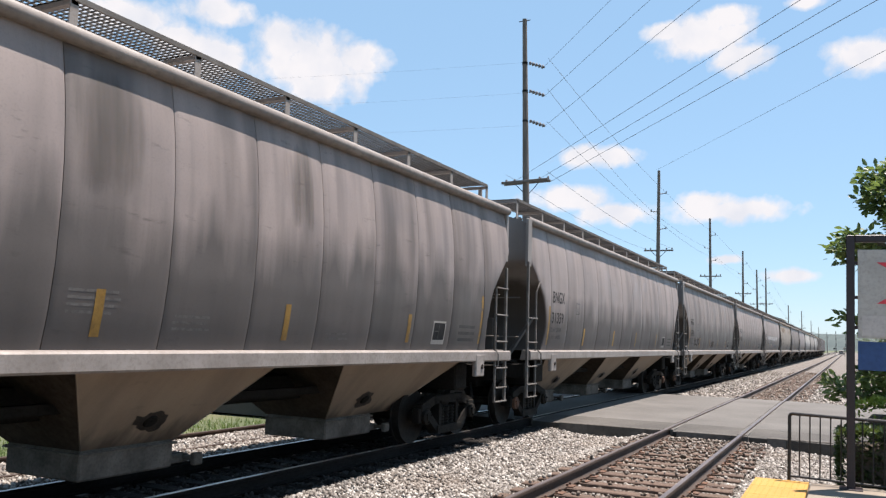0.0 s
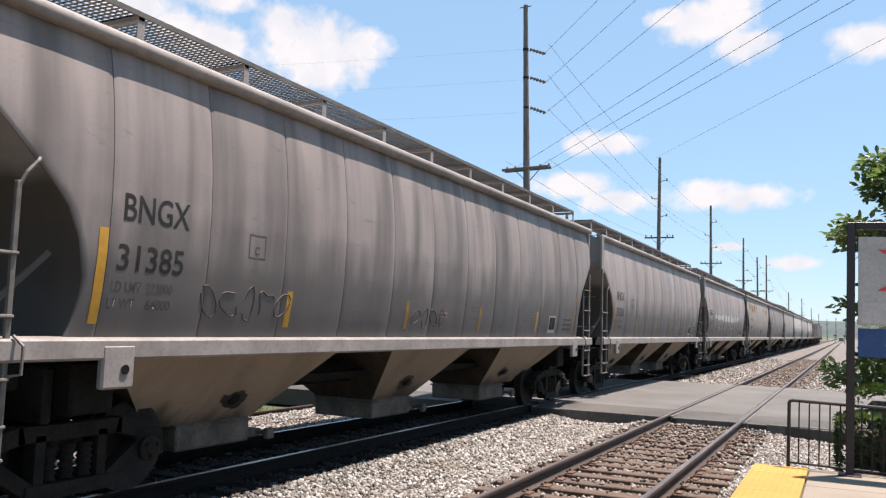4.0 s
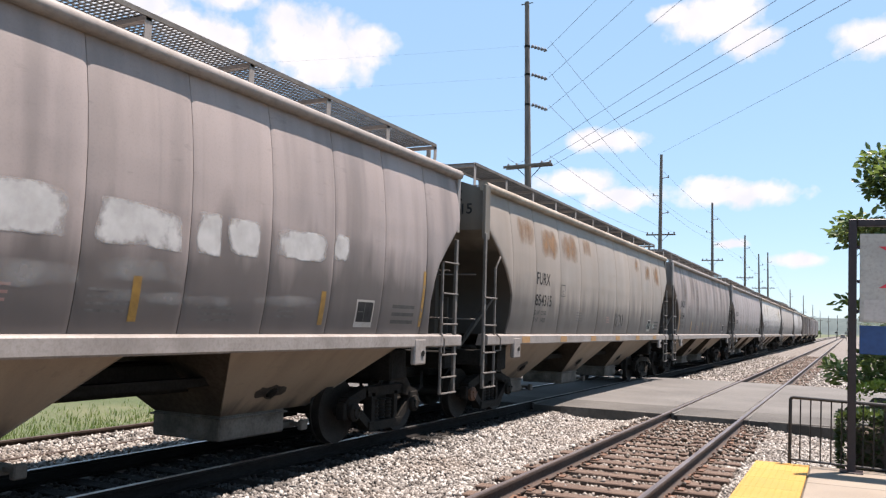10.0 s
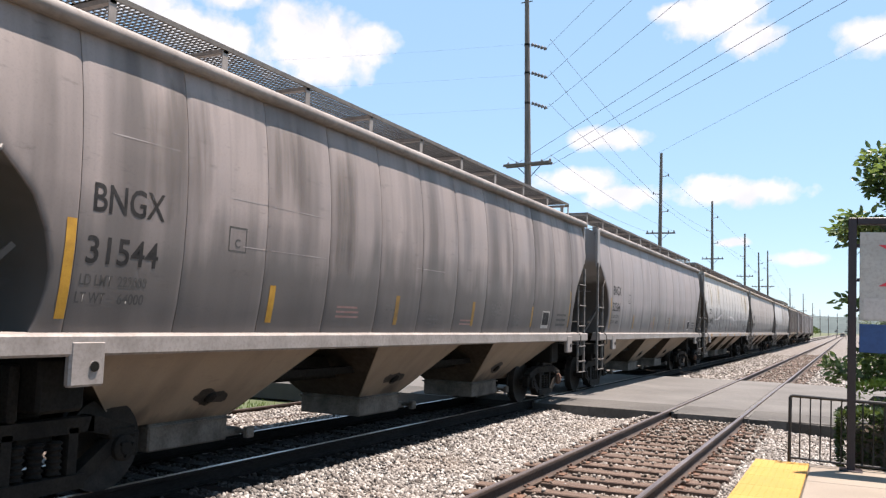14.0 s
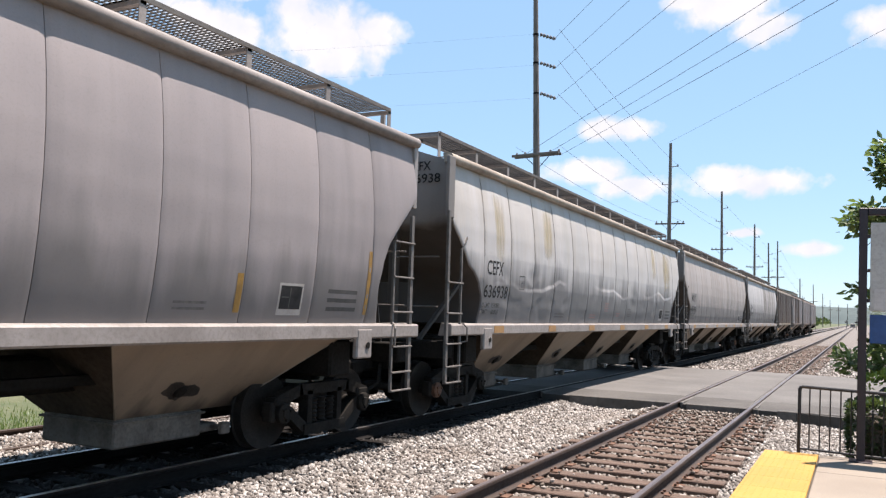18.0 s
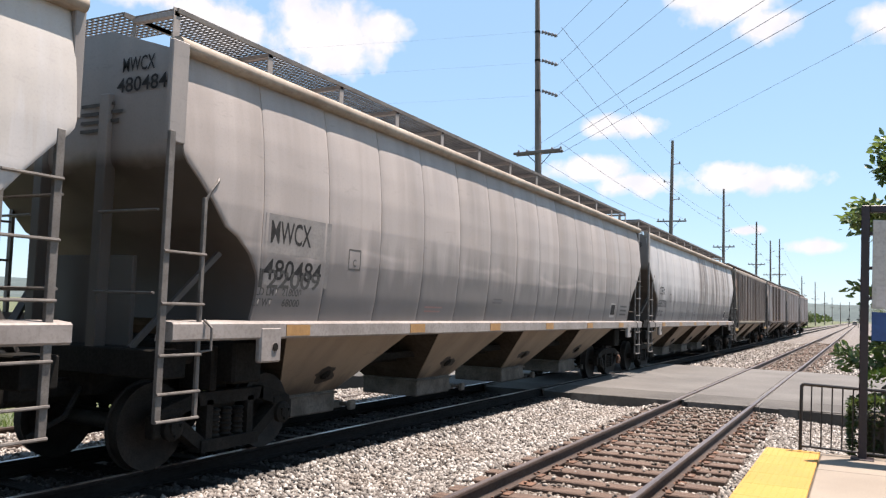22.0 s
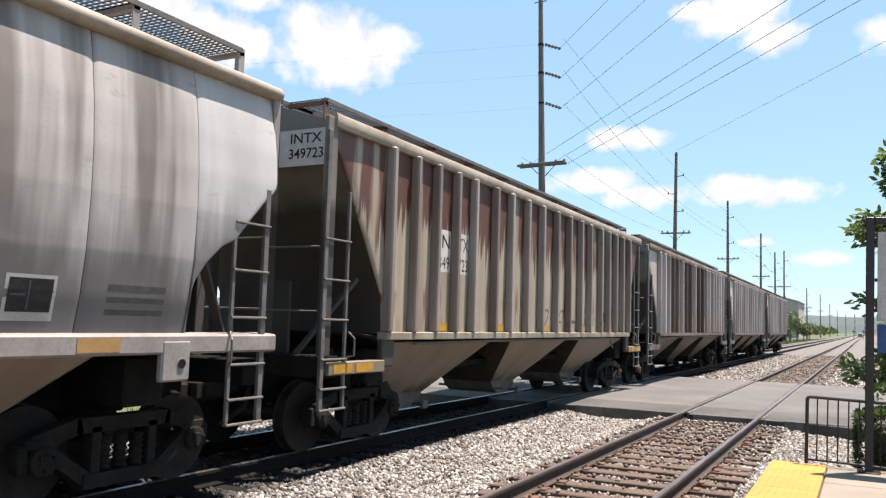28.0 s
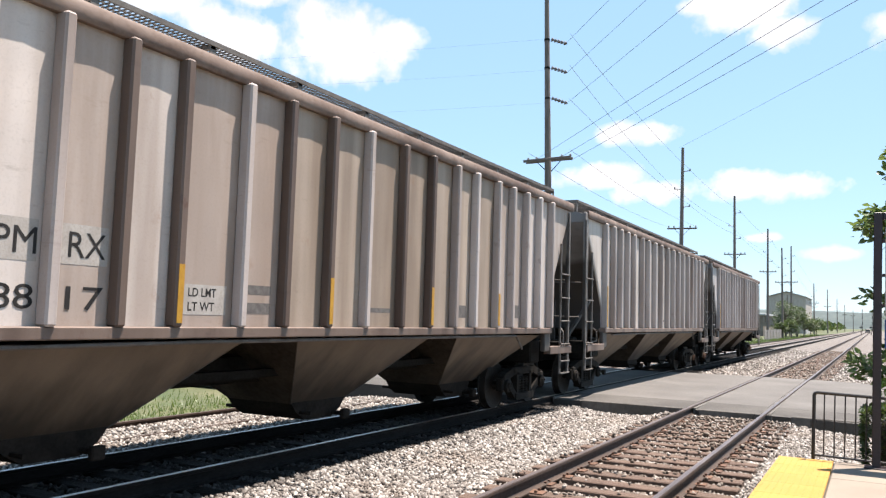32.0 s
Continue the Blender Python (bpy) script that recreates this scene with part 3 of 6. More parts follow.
# ---- level crossing ----
def crossing():
    root = thing("road", (0, 0, 0), "pale worn asphalt road over the level crossing", "road", kind="structure")
    y0, y1 = ROAD_Y
    cuts = []
    for c in (TRAIN, NEAR):
        for s in (-0.7525, 0.7525):
            cuts.append((c + s - 0.10, c + s + 0.10))
    edges = [-60.0] + [q for c in cuts for q in c] + [5.5]
    for k in range(0, len(edges), 2):
        a, b = edges[k], edges[k + 1]
        g, strip = Geo(), Geo()
        nx = max(1, int((b - a) / 1.0))
        for i in range(nx):
            u0, u1 = a + (b - a) * i / nx, a + (b - a) * (i + 1) / nx

            def bow(u):
                return -0.5 * max(0.0, (u + 1.6) / 3.0) if u > -1.6 else 0.0
            vs = []
            for u in (u0, u1):
                vs += [(u, y0 + bow(u), -0.5), (u, y0 + bow(u), -0.06), (u, y0 + bow(u) + 1.5, -0.015 - 0.02 * (k == 2)), (u, y0 + bow(u) + 1.5, -0.5)]
            strip.add(vs, [(0, 1, 5, 4), (1, 2, 6, 5), (2, 3, 7, 6), (3, 0, 4, 7)] + ([(0, 3, 2, 1)] if i == 0 else []) + ([(4, 5, 6, 7)] if i == nx - 1 else []))
            vs = []
            for u in (u0, u1):
                vs += [(u, y0 + bow(u) + 1.505, -0.5), (u, y0 + bow(u) + 1.505, -0.015 - 0.02 * (k == 2)), (u, y1 + 2.2 * bow(u), -0.015 - 0.02 * (k == 2)), (u, y1 + 2.2 * bow(u), -0.5)]
            g.add(vs, [(0, 1, 5, 4), (1, 2, 6, 5), (2, 3, 7, 6), (3, 0, 4, 7)] + ([(0, 3, 2, 1)] if i == 0 else []) + ([(4, 5, 6, 7)] if i == nx - 1 else []))
        part("road_slab", g, road_mat, root)
        part("asphalt_apron", strip, apron_mat, root, "darker sunken asphalt along the edge")
    # rubber flangeway strips against the rails
    for a, b in cuts:
        c = (a + b) / 2
        for s in (-1, 1):
            part("flangeway_strip", Geo().box(c + s * 0.07 - 0.03, c + s * 0.07 + 0.03, y0 + 0.05, y1 - 0.05, -0.2, -0.022, 0.006), edge_mat, root, "black rubber flangeway strip")
    # dark concrete headers along the near edge
    for a, b in ((-5.9, -3.62), (-3.3, -2.2), (-2.2, -1.86), (-1.5, 0.2)):
        part("edge_beam", Geo().box(a, b, y0 - 0.09, y0 - 0.004, -0.5, -0.03, 0.015), edge_mat, root, "stained concrete edge beam")


crossing()

# ---- platform ----
def platform():
    root = thing("platform", (0, 0, 0), "low concrete station platform with a yellow edge strip", "platform", kind="structure")
    y = -24.0
    while y < 10.78:
        y1 = min(y + 3.05, 10.78)
        part("paving_slab", Geo().box(-0.43, 1.6, y + 0.005, y1 - 0.005, -0.6, 0.2, 0.012), concrete, root)
        part("paving_slab", Geo().box(1.61, 5.0, y + 0.005, y1 - 0.005, -0.6, 0.2, 0.012), concrete, root)
        part("edge_slab", Geo().box(-1.04, -0.44, y + 0.005, y1 - 0.005, -0.6, 0.196, 0.012), concrete, root)
        y = y1
    dome = Geo()
    for i in range(9):
        for j in range(9):
            cx, cy = -0.265 + i * 0.066, -0.265 + j * 0.066
            dome.lathe([(0.0, 0.011), (0.002, 0.008)], (cx, cy, 0.0), "z", 6)
    tile = Geo().box(-0.298, 0.298, -0.298, 0.298, -0.03, 0.0, 0.004)
    tile.add(dome.v, dome.f)
    me = stock("tactile", lambda: tile)
    y = 10.7
    while y > -9:
        part("tactile_tile", me, tactile, root, at=(-0.74, y - 0.3, 0.212))
        y -= 0.6


platform()
# ---- fence, sign, planting ----
def fence():
    root = thing("railing", (-0.665, 10.74, 0.2), "low black steel railing at the end of the platform", "railing")
    lean = pose(0, 0, 0, 0, 1.5, 0)
    n, gap = 20, 0.112
    w = n * gap
    part("top_rail", Geo().rod((0.02, 0, 0.8), (w, 0, 0.8), 0.02, 8).rod((0.0, 0, 0.775), (0.02, 0, 0.8), 0.02, 8), iron_black, root, at=lean)
    part("bottom_rail", Geo().rod((0, 0, 0.06), (w, 0, 0.06), 0.014, 8), iron_black, root, at=lean)
    part("post", Geo().rod((0, 0, -0.02), (0, 0, 0.78), 0.02, 8), iron_black, root, at=lean)
    part("post", Geo().rod((w, 0, -0.02), (w, 0, 0.8), 0.02, 8), iron_black, root, at=lean)
    bal = stock("baluster", lambda: Geo().rod((0, 0, 0.06), (0, 0, 0.8), 0.0085, 6))
    for k in range(1, n):
        part("baluster", bal, iron_black, root, at=lean @ Matrix.Translation((k * gap, 0, 0)))


fence()


def station_sign():
    root = thing("station_sign", (0.0, 10.55, 0.2), "plum-black framed station sign with white and blue panels", "sign")
    lean = pose(0, 0, 0, 0, 1.2, 0)
    W, H = 1.75, 2.93
    for x in (0.0, W):
        part("post", Geo().box(x - 0.045, x + 0.045, -0.045, 0.045, -0.02, H, 0.008), post_plum, root, at=lean)
        part("foot_plate", Geo().box(x - 0.12, x + 0.12, -0.12, 0.12, 0.0, 0.015, 0.004), post_plum, root, at=lean)
    part("top_bar", Geo().box(0.046, W - 0.046, -0.04, 0.04, H - 0.085, H, 0.008), post_plum, root, at=lean)
    for z in (2.6, 2.2, 1.85):
        part("bracket", Geo().box(0.046, 0.075, -0.012, 0.012, z - 0.02, z + 0.02, 0.003), post_plum, root, at=lean)
    panel = part("white_panel", Geo().box(0.075, W - 0.075, -0.012, 0.012, 1.73, 2.76, 0.004), sign_white, root, "weathered white panel with a red emblem", at=lean)
    # red emblem: a plain faceted shape
    for sgn in (1, -1):
        part("emblem", Geo().add([(0.27, -0.017, 2.37 + sgn * 0.24), (0.41, -0.017, 2.37 + sgn * 0.24), (0.7, -0.017, 2.37 + sgn * 0.03), (0.6, -0.017, 2.37 + sgn * 0.03)], [(0, 1, 2, 3)]), sign_red, panel)
    part("faded_band", Geo().box(0.12, W - 0.12, -0.0155, -0.0125, 1.75, 1.99), surface("faded_grey_band", (0.42, 0.4, 0.39), (0.5, 0.48, 0.46), 2.0, 0.6), panel)
    blue = part("blue_panel", Geo().box(0.075, W - 0.075, -0.012, 0.012, 1.36, 1.69, 0.004), sign_blue, root, "blue panel with white lettering bars", at=lean)
    part("letter", lettering("C", 0.16, lambda a, b: (0.36 + a, -0.0165, 1.43 + b)), white_ink, blue)
    x = 0.52
    for wdt in (0.09, 0.09, 0.05, 0.1, 0.09, 0.09):
        part("letter_bar", Geo().box(x, x + wdt, -0.0165, -0.0125, 1.44, 1.54), white_ink, blue)
        x += wdt + 0.035


station_sign()


def leaf_cloud(seed, count, place, size, long=2.0, hang=0.3, tilt=0.6):
    """Many separate leaves, each a folded blade; place(rng) gives a point and an outward way."""
    rng = random.Random(seed)
    vs, fs = [], []
    for _ in range(count):
        p, out = place(rng)
        a = (Vector(out) + Vector((rng.uniform(-0.9, 0.9), rng.uniform(-0.9, 0.9), rng.uniform(-0.7, 0.5) - hang))).normalized()
        s = a.cross(Vector((rng.uniform(-tilt, tilt), rng.uniform(-tilt, tilt), 1))).normalized()
        u = s.cross(a)
        L = size * rng.uniform(0.65, 1.25)
        w = L / long
        p = Vector(p)
        n = len(vs)
        vs += [p, p + a * L * 0.35 + s * w * 0.5 + u * w * 0.16, p + a * L * 0.75 + s * w * 0.36 + u * w * 0.1, p + a * L, p + a * L * 0.75 - s * w * 0.36 + u * w * 0.1, p + a * L * 0.35 - s * w * 0.5 + u * w * 0.16, p + a * L * 0.5]
        fs += [(n, n + 1, n + 6), (n + 1, n + 2, n + 6), (n + 2, n + 3, n + 6), (n + 3, n + 4, n + 6), (n + 4, n + 5, n + 6), (n + 5, n, n + 6)]
    me = bpy.data.meshes.new("leaves")
    me.from_pydata([tuple(q) for q in vs], [], fs)
    me.materials.append(None)
    return me


def platform_tree():
    base = Vector((1.9, 12.6, 0.0))
    root = thing("oak_tree", base, "broad-leaved green tree beside the platform sign", "tree")
    rng = random.Random(17)
    g = Geo()
    g.rod((0, 0, -0.35), (0.05, 0, 1.2), 0.12, 9, 0.1).rod((0.05, 0, 1.2), (-0.05, 0.05, 2.6), 0.1, 9, 0.075).rod((-0.05, 0.05, 2.6), (0.05, 0.0, 4.2), 0.075, 8, 0.03)
    part("trunk", g.mesh("trunk", 50), bark, root)
    tips = []
    # boughs reaching out, the leafy tips of which show beyond the sign's post
    spots = []
    for x0, x1, z0, z1, n in ((-1.68, -1.0, 3.5, 4.4, 13), (-2.15, -1.5, 3.0, 3.4, 9), (-2.2, -1.3, 1.1, 1.75, 12), (-1.5, -0.8, 3.0, 4.5, 8), (-1.2, -0.5, 1.4, 2.2, 4)):
        spots += [(rng.uniform(x0, x1), rng.uniform(-0.45, 0.35), rng.uniform(z0, z1)) for _ in range(n)]
    spots.append((-1.92, -0.1, 2.22))
    for k in range(60):
        a, e = rng.uniform(0, 6.28), rng.uniform(-0.5, 1.3)
        r = rng.uniform(0.9, 1.7)
        q = (r * math.cos(a) * math.cos(e), r * math.sin(a) * math.cos(e), 3.2 + 1.5 * math.sin(e))
        if q[0] > -1.0:
            spots.append(q)
    for q in spots:
        z0 = min(max(q[2] - 0.6, 0.7), 3.9)
        g = Geo()
        a, c = Vector((0.0, 0.02, z0)), Vector(q)
        mid = a.lerp(c, 0.55) + Vector((rng.uniform(-0.1, 0.1), rng.uniform(-0.1, 0.1), 0.12))
        g.rod(a, mid, 0.022, 5, 0.014).rod(mid, c, 0.014, 5, 0.004)
        part("branch", g, bark, root)
        tips.append((mid.lerp(c, 0.55), c))

    def at(r):
        a, c = tips[r.randrange(len(tips))]
        p = a.lerp(c, r.uniform(0.45, 1.05))
        off = Vector((r.gauss(0, 0.07), r.gauss(0, 0.07), r.gauss(0, 0.06)))
        return p + off, (c - a).normalized() * 0.5 + off * 4
    part("crown", leaf_cloud(5, 7000, at, 0.115, 1.9, -0.05, 1.7), leaf_oak, root)


platform_tree()


def hedge(name, label, x0, x1, y0, y1, z0, z1, count, material, seed, size):
    root = thing(name, ((x0 + x1) / 2, (y0 + y1) / 2, z0), label, "hedge")
    hx, hy, hz = (x1 - x0) / 2, (y1 - y0) / 2, z1 - z0
    core = Geo().box(-hx * 0.86, hx * 0.86, -hy * 0.8, hy * 0.8, -0.1, hz * 0.88, 0.06)
    part("hedge_core", core, bark, root)

    def at(r):
        k = r.random()
        if k < 0.42:
            p = Vector((r.uniform(-hx, hx), -hy + abs(r.gauss(0, 0.05)), r.uniform(0, hz)))
            o = Vector((0, -1, 0.2))
        elif k < 0.8:
            p = Vector((r.uniform(-hx, hx), r.uniform(-hy, hy), hz - abs(r.gauss(0, 0.05))))
            o = Vector((0, 0, 1))
        else:
            s = r.choice((-1, 1))
            p = Vector((s * (hx - abs(r.gauss(0, 0.04))), r.uniform(-hy, hy), r.uniform(0, hz)))
            o = Vector((s, 0, 0.2))
        p += Vector((0, 0, 0.06 * math.sin(p.x * 5.1)))
        return p, o
    part("foliage", leaf_cloud(seed, count, at, size, 1.7, 0.0), material, root)


hedge("hedge", "dark green clipped hedge behind the railing", -0.13, 2.4, 11.0, 11.7, -0.25, 0.78, 9000, leaf_hedge, 8, 0.062)
hedge("lime_shrub", "bright lime-green shrub behind the hedge", 0.05, 2.6, 11.75, 12.7, -0.3, 1.1, 3200, leaf_lime, 9, 0.07)
# ---- poles and wires ----
POLE_X = -16.0


def insulator_string(g, p0, p1, n=5, r=0.13):
    p0, p1 = Vector(p0), Vector(p1)
    g.rod(p0, p1, 0.03, 5)
    for k in range(n):
        c = p0.lerp(p1, (k + 0.5) / n)
        d = (p1 - p0).normalized() * 0.05
        g.rod(c - d, c + d, r, 8, r * 0.55)


def utility_pole(x, y, top, arm_z, label, angle=False, lean=0.0, arms=True):
    root = thing("utility_pole", pose(x, y, -0.5, 0, lean, 0), label, "utility pole", "poles along the line")
    h = top + 0.5
    part("pole", Geo().rod((0, 0, -1.0), (0, 0, h * 0.5), 0.225, 10, 0.19).rod((0, 0, h * 0.5), (0, 0, h), 0.19, 10, 0.13).mesh("pole", 50), pole_wood, root)
    if angle:
        g = Geo()
        for z in (17.5, 15.85, 14.1):
            for s in (1,):
                q = Geo()
                insulator_string(q, (0.25, 0, z + 0.55), (1.22, -0.1, z + 0.1), 5, 0.12)
                part("insulator_string", q, porcelain, root)
            part("pole_band", Geo().lathe([(0, 0.17), (0.12, 0.17)], (0, 0, z + 0.5), "z", 10), steel_black, root)
        part("top_pin", Geo().rod((-0.35, 0, h - 0.1), (0.35, 0, h - 0.1), 0.03, 5), steel_black, root)
    else:
        k = 0
        for z in (top - 2.3, top - 4.0, top - 5.7):
            s = 1 if k % 2 == 0 else -1
            q = Geo().rod((0.1 * s, 0, z + 0.5), (0.7 * s, 0, z + 0.58), 0.04, 6)
            q.rod((0.7 * s, 0, z + 0.5), (0.7 * s, 0, z + 0.75), 0.06, 8)
            part("standoff_insulator", q, porcelain, root)
            k += 1
    if arms:
        z = arm_z + 0.5
        arm = part("crossarm", Geo().box(-1.38, 1.38, 0.16, 0.27, z - 0.07, z + 0.07, 0.01), pole_wood, root)
        if angle:
            part("crossarm", Geo().box(-1.38, 1.38, -0.27, -0.16, z - 0.07, z + 0.07, 0.01), pole_wood, root)
        for xx in (-1.25, -0.75, 0.75, 1.25):
            part("pin_insulator", Geo().lathe([(0.07, 0.03), (0.14, 0.075), (0.24, 0.06), (0.28, 0.03)], (xx, 0.21, z), "z", 8), porcelain, arm)
        part("arm_brace", Geo().bar((-0.7, 0.2, z - 0.05), (0, 0.19, z - 0.75), 0.04, 0.012, (0, 1, 0)).bar((0.7, 0.2, z - 0.05), (0, 0.19, z - 0.75), 0.04, 0.012, (0, 1, 0)), steel_black, root)
    return root


pole_one = utility_pole(-15.66, 41.7, 20.2, 10.65, "tall grey wooden pole with string insulators and a crossarm", True, -1.5)
part("transformer", Geo().lathe([(0, 0.2), (0.05, 0.25), (0.8, 0.25), (0.86, 0.18)], (-0.45, -0.1, 8.3), "z", 14), galv, pole_one, "grey can transformer")
for y, top, arm_z, lean in ((76.9, 18.4, 10.7, 0.6), (110.5, 18.7, 11.0, 0.0), (147.4, 18.4, 11.0, 0.3), (173.0, 17.4, 10.5, -0.2), (192.0, 19.5, 11.5, 0.2), (269.0, 15.0, 9.0, 0.0), (350.0, 16.7, 10.0, 0.0), (443.0, 16.0, 10.0, 0.0), (560.0, 16.0, 10.0, 0.0)):
    utility_pole(POLE_X, y, top, arm_z, "grey wooden utility pole with a crossarm beside the railway", lean=lean)
for x, y, top in ((-30, 205, 15), (-27, 330, 15), (-24, 405, 14), (-10.5, 520, 12), (-22.5, 258, 11)):
    utility_pole(x, y, top, top - 3, "distant grey wooden utility pole")


def wire(name, label, a, b, sag, r=0.01, n=14):
    pts = []
    a, b = Vector(a), Vector(b)
    for k in range(n + 1):
        q = a.lerp(b, k / n)
        q.z -= sag * 4 * (k / n) * (1 - k / n)
        pts.append(q)
    return tagged(part(name, Geo().path(pts, r, 5), wire_mat), label, "overhead wire", "overhead wires")


# from the angle pole across the tracks to the pole behind the platform
POWER = (
    ((-14.97, 41.60, 17.16), (14.3, 8.0, 19.63)),
    ((-14.90, 41.60, 15.46), (14.3, 8.0, 18.00)),
    ((-14.77, 41.60, 13.79), (14.3, 8.0, 16.22)),
    ((-16.81, 41.90, 10.71), (14.3, 8.0, 13.08)),
    ((-15.52, 41.90, 10.66), (14.3, 8.0, 12.35)),
    ((-14.65, 41.90, 10.58), (14.3, 8.0, 11.68)),
    ((-16.13, 76.90, 18.42), (14.3, 8.0, 11.05)),
)
for a, b in POWER:
    wire("power_wire", "thin overhead power wire crossing the tracks", a, b, 0.0)
tall = utility_pole(14.6, 8.0, 20.0, 11.0, "grey wooden utility pole behind the platform")
line_poles = ((41.7, 20.0), (76.9, 18.4), (110.5, 18.7), (147.4, 18.4), (173.0, 17.4), (192.0, 19.5), (269.0, 15.0))
for (y0, t0), (y1, t1) in zip(line_poles, line_poles[1:]):
    for k, xx in enumerate((0.7, -0.7, 0.7)):
        z0 = (17.7, 15.9, 14.0)[k] if y0 < 50 else t0 - (2.0, 3.7, 5.4)[k]
        wire("line_wire", "thin wire between the trackside poles", (POLE_X + (1.25 if y0 < 50 else xx), y0, z0), (POLE_X + xx, y1, t1 - (2.0, 3.7, 5.4)[k]), 0.35, 0.012, 8)
for xx in (-1.25, 1.25):
    wire("line_wire", "thin wire between crossarms of the poles", (POLE_X + xx, 41.9, 11.2), (POLE_X + xx, 76.9, 10.9), 0.4, 0.011, 8)
for za in (17.6, 15.8, 13.9):
    wire("line_wire", "thin wire running off behind the train", (POLE_X, 41.7, za), (-66, 30, za + 1.0), 0.6, 0.003, 8)
# ---- the freight train ----
GAP = 1.14                      # between the end posts of neighbouring cars
RUN = []                        # (car, place of its leading end at the clip's start)
CAP = random.Random(6)
WHEELS = []                     # wheelsets that turn


def side_x(z):
    """Half width of a rounded car side at a height."""
    return float(np.interp(z, (1.4, 1.57, 1.9, 2.3, 2.8, 3.2, 3.6, 3.9, 4.1, 4.27), (1.46, 1.508, 1.57, 1.612, 1.626, 1.614, 1.578, 1.535, 1.496, 1.46)))


END_IN = {
    "rib": ((1.4, 2.1, 4.1, 4.3), (1.34, 1.3, 0.03, 0.03)),
    "round": ((1.4, 1.57, 1.68, 1.9, 2.1, 2.43, 2.69, 2.865, 3.42, 3.5, 4.3), (0.9, 0.93, 0.97, 1.02, 1.03, 0.95, 0.82, 0.655, 0.06, 0.03, 0.03)),
    "wide": ((1.4, 1.76, 2.07, 2.32, 2.53, 2.89, 3.15, 3.47, 3.55, 4.3), (1.1, 1.14, 1.2, 1.18, 1.08, 0.77, 0.48, 0.07, 0.03, 0.03)),
    "long": ((1.4, 1.57, 1.76, 2.0, 2.1, 2.3, 2.47, 2.56, 2.8, 3.0, 3.165, 3.25, 4.3), (1.18, 1.2, 1.22, 1.22, 1.19, 1.05, 0.85, 0.66, 0.45, 0.25, 0.06, 0.03, 0.03)),
}


def end_in(z, kind):
    """How far the body's end lies behind the end posts at a height."""
    return float(np.interp(z, *END_IN[kind]))


ZS_ROUND = [1.57, 1.62, 1.68, 1.8, 1.95, 2.1, 2.2, 2.32, 2.43, 2.5, 2.56, 2.69, 2.8, 2.88, 3.0, 3.165, 3.25, 3.42, 3.5, 3.65, 3.8, 3.95, 4.1, 4.27]
ZS_RIB = [1.57, 1.8, 2.1, 2.5, 2.9, 3.3, 3.7, 4.1, 4.27]


ACROSS = (0.0, 0.018, 0.05, 0.2, 0.5, 0.8, 0.95, 0.982, 1.0)


def bow_of(kind, f):
    """Bulge of a side sheet at a fraction of its width: pressed in along the seams."""
    groove = 0.011 * max(0.0, 1 - min(f, 1 - f) / 0.03)
    return (0.012 if kind == "rib" else 0.006) * math.sin(math.pi * f) ** 0.8 - groove


def dent_of(seed, depth):
    """Knocks in a long car's side: a buckled ledge low on the sheets and scattered dents. Gives the shift in x at (y, z)."""
    def shift(y, z):
        sag = abs(math.sin(y * 1.29 + 2.0 * noise.noise((y * 0.2, seed, 8.0))))
        zc = 2.46 + 0.2 * noise.noise((y * 0.3, seed, 0.0)) - 0.13 * sag + 0.05 * noise.noise((y * 2.2, seed, 6.0))
        amp = 0.026 * min(1.0, max(0.0, 0.3 + 1.9 * noise.noise((y * 0.5, seed + 7.0, 1.0))))
        up = z - zc
        ledge = -math.exp(-up / 0.36) * min(1.0, up / 0.06) if up > 0 else 0.0
        wave = 0.008 * noise.noise((y * 0.8, z * 0.55, seed + 2.0)) + 0.005 * noise.noise((y * 2.1, z * 1.4, seed + 3.0))
        low = min(1.0, max(0.0, (2.8 - z) / 0.4))
        knock = max(0.0, noise.noise((y * 2.3, z * 2.6, seed + 9.0)) - 0.3)
        pleat = 0.012 * low * max(0.0, noise.noise((y * 1.1, z * 3.5, seed + 5.0)) - 0.1)
        return depth * (amp * ledge + wave - 0.035 * low * knock - pleat)
    return shift


DENTS = {8: 1.0, 9: 0.22, 10: 0.15}


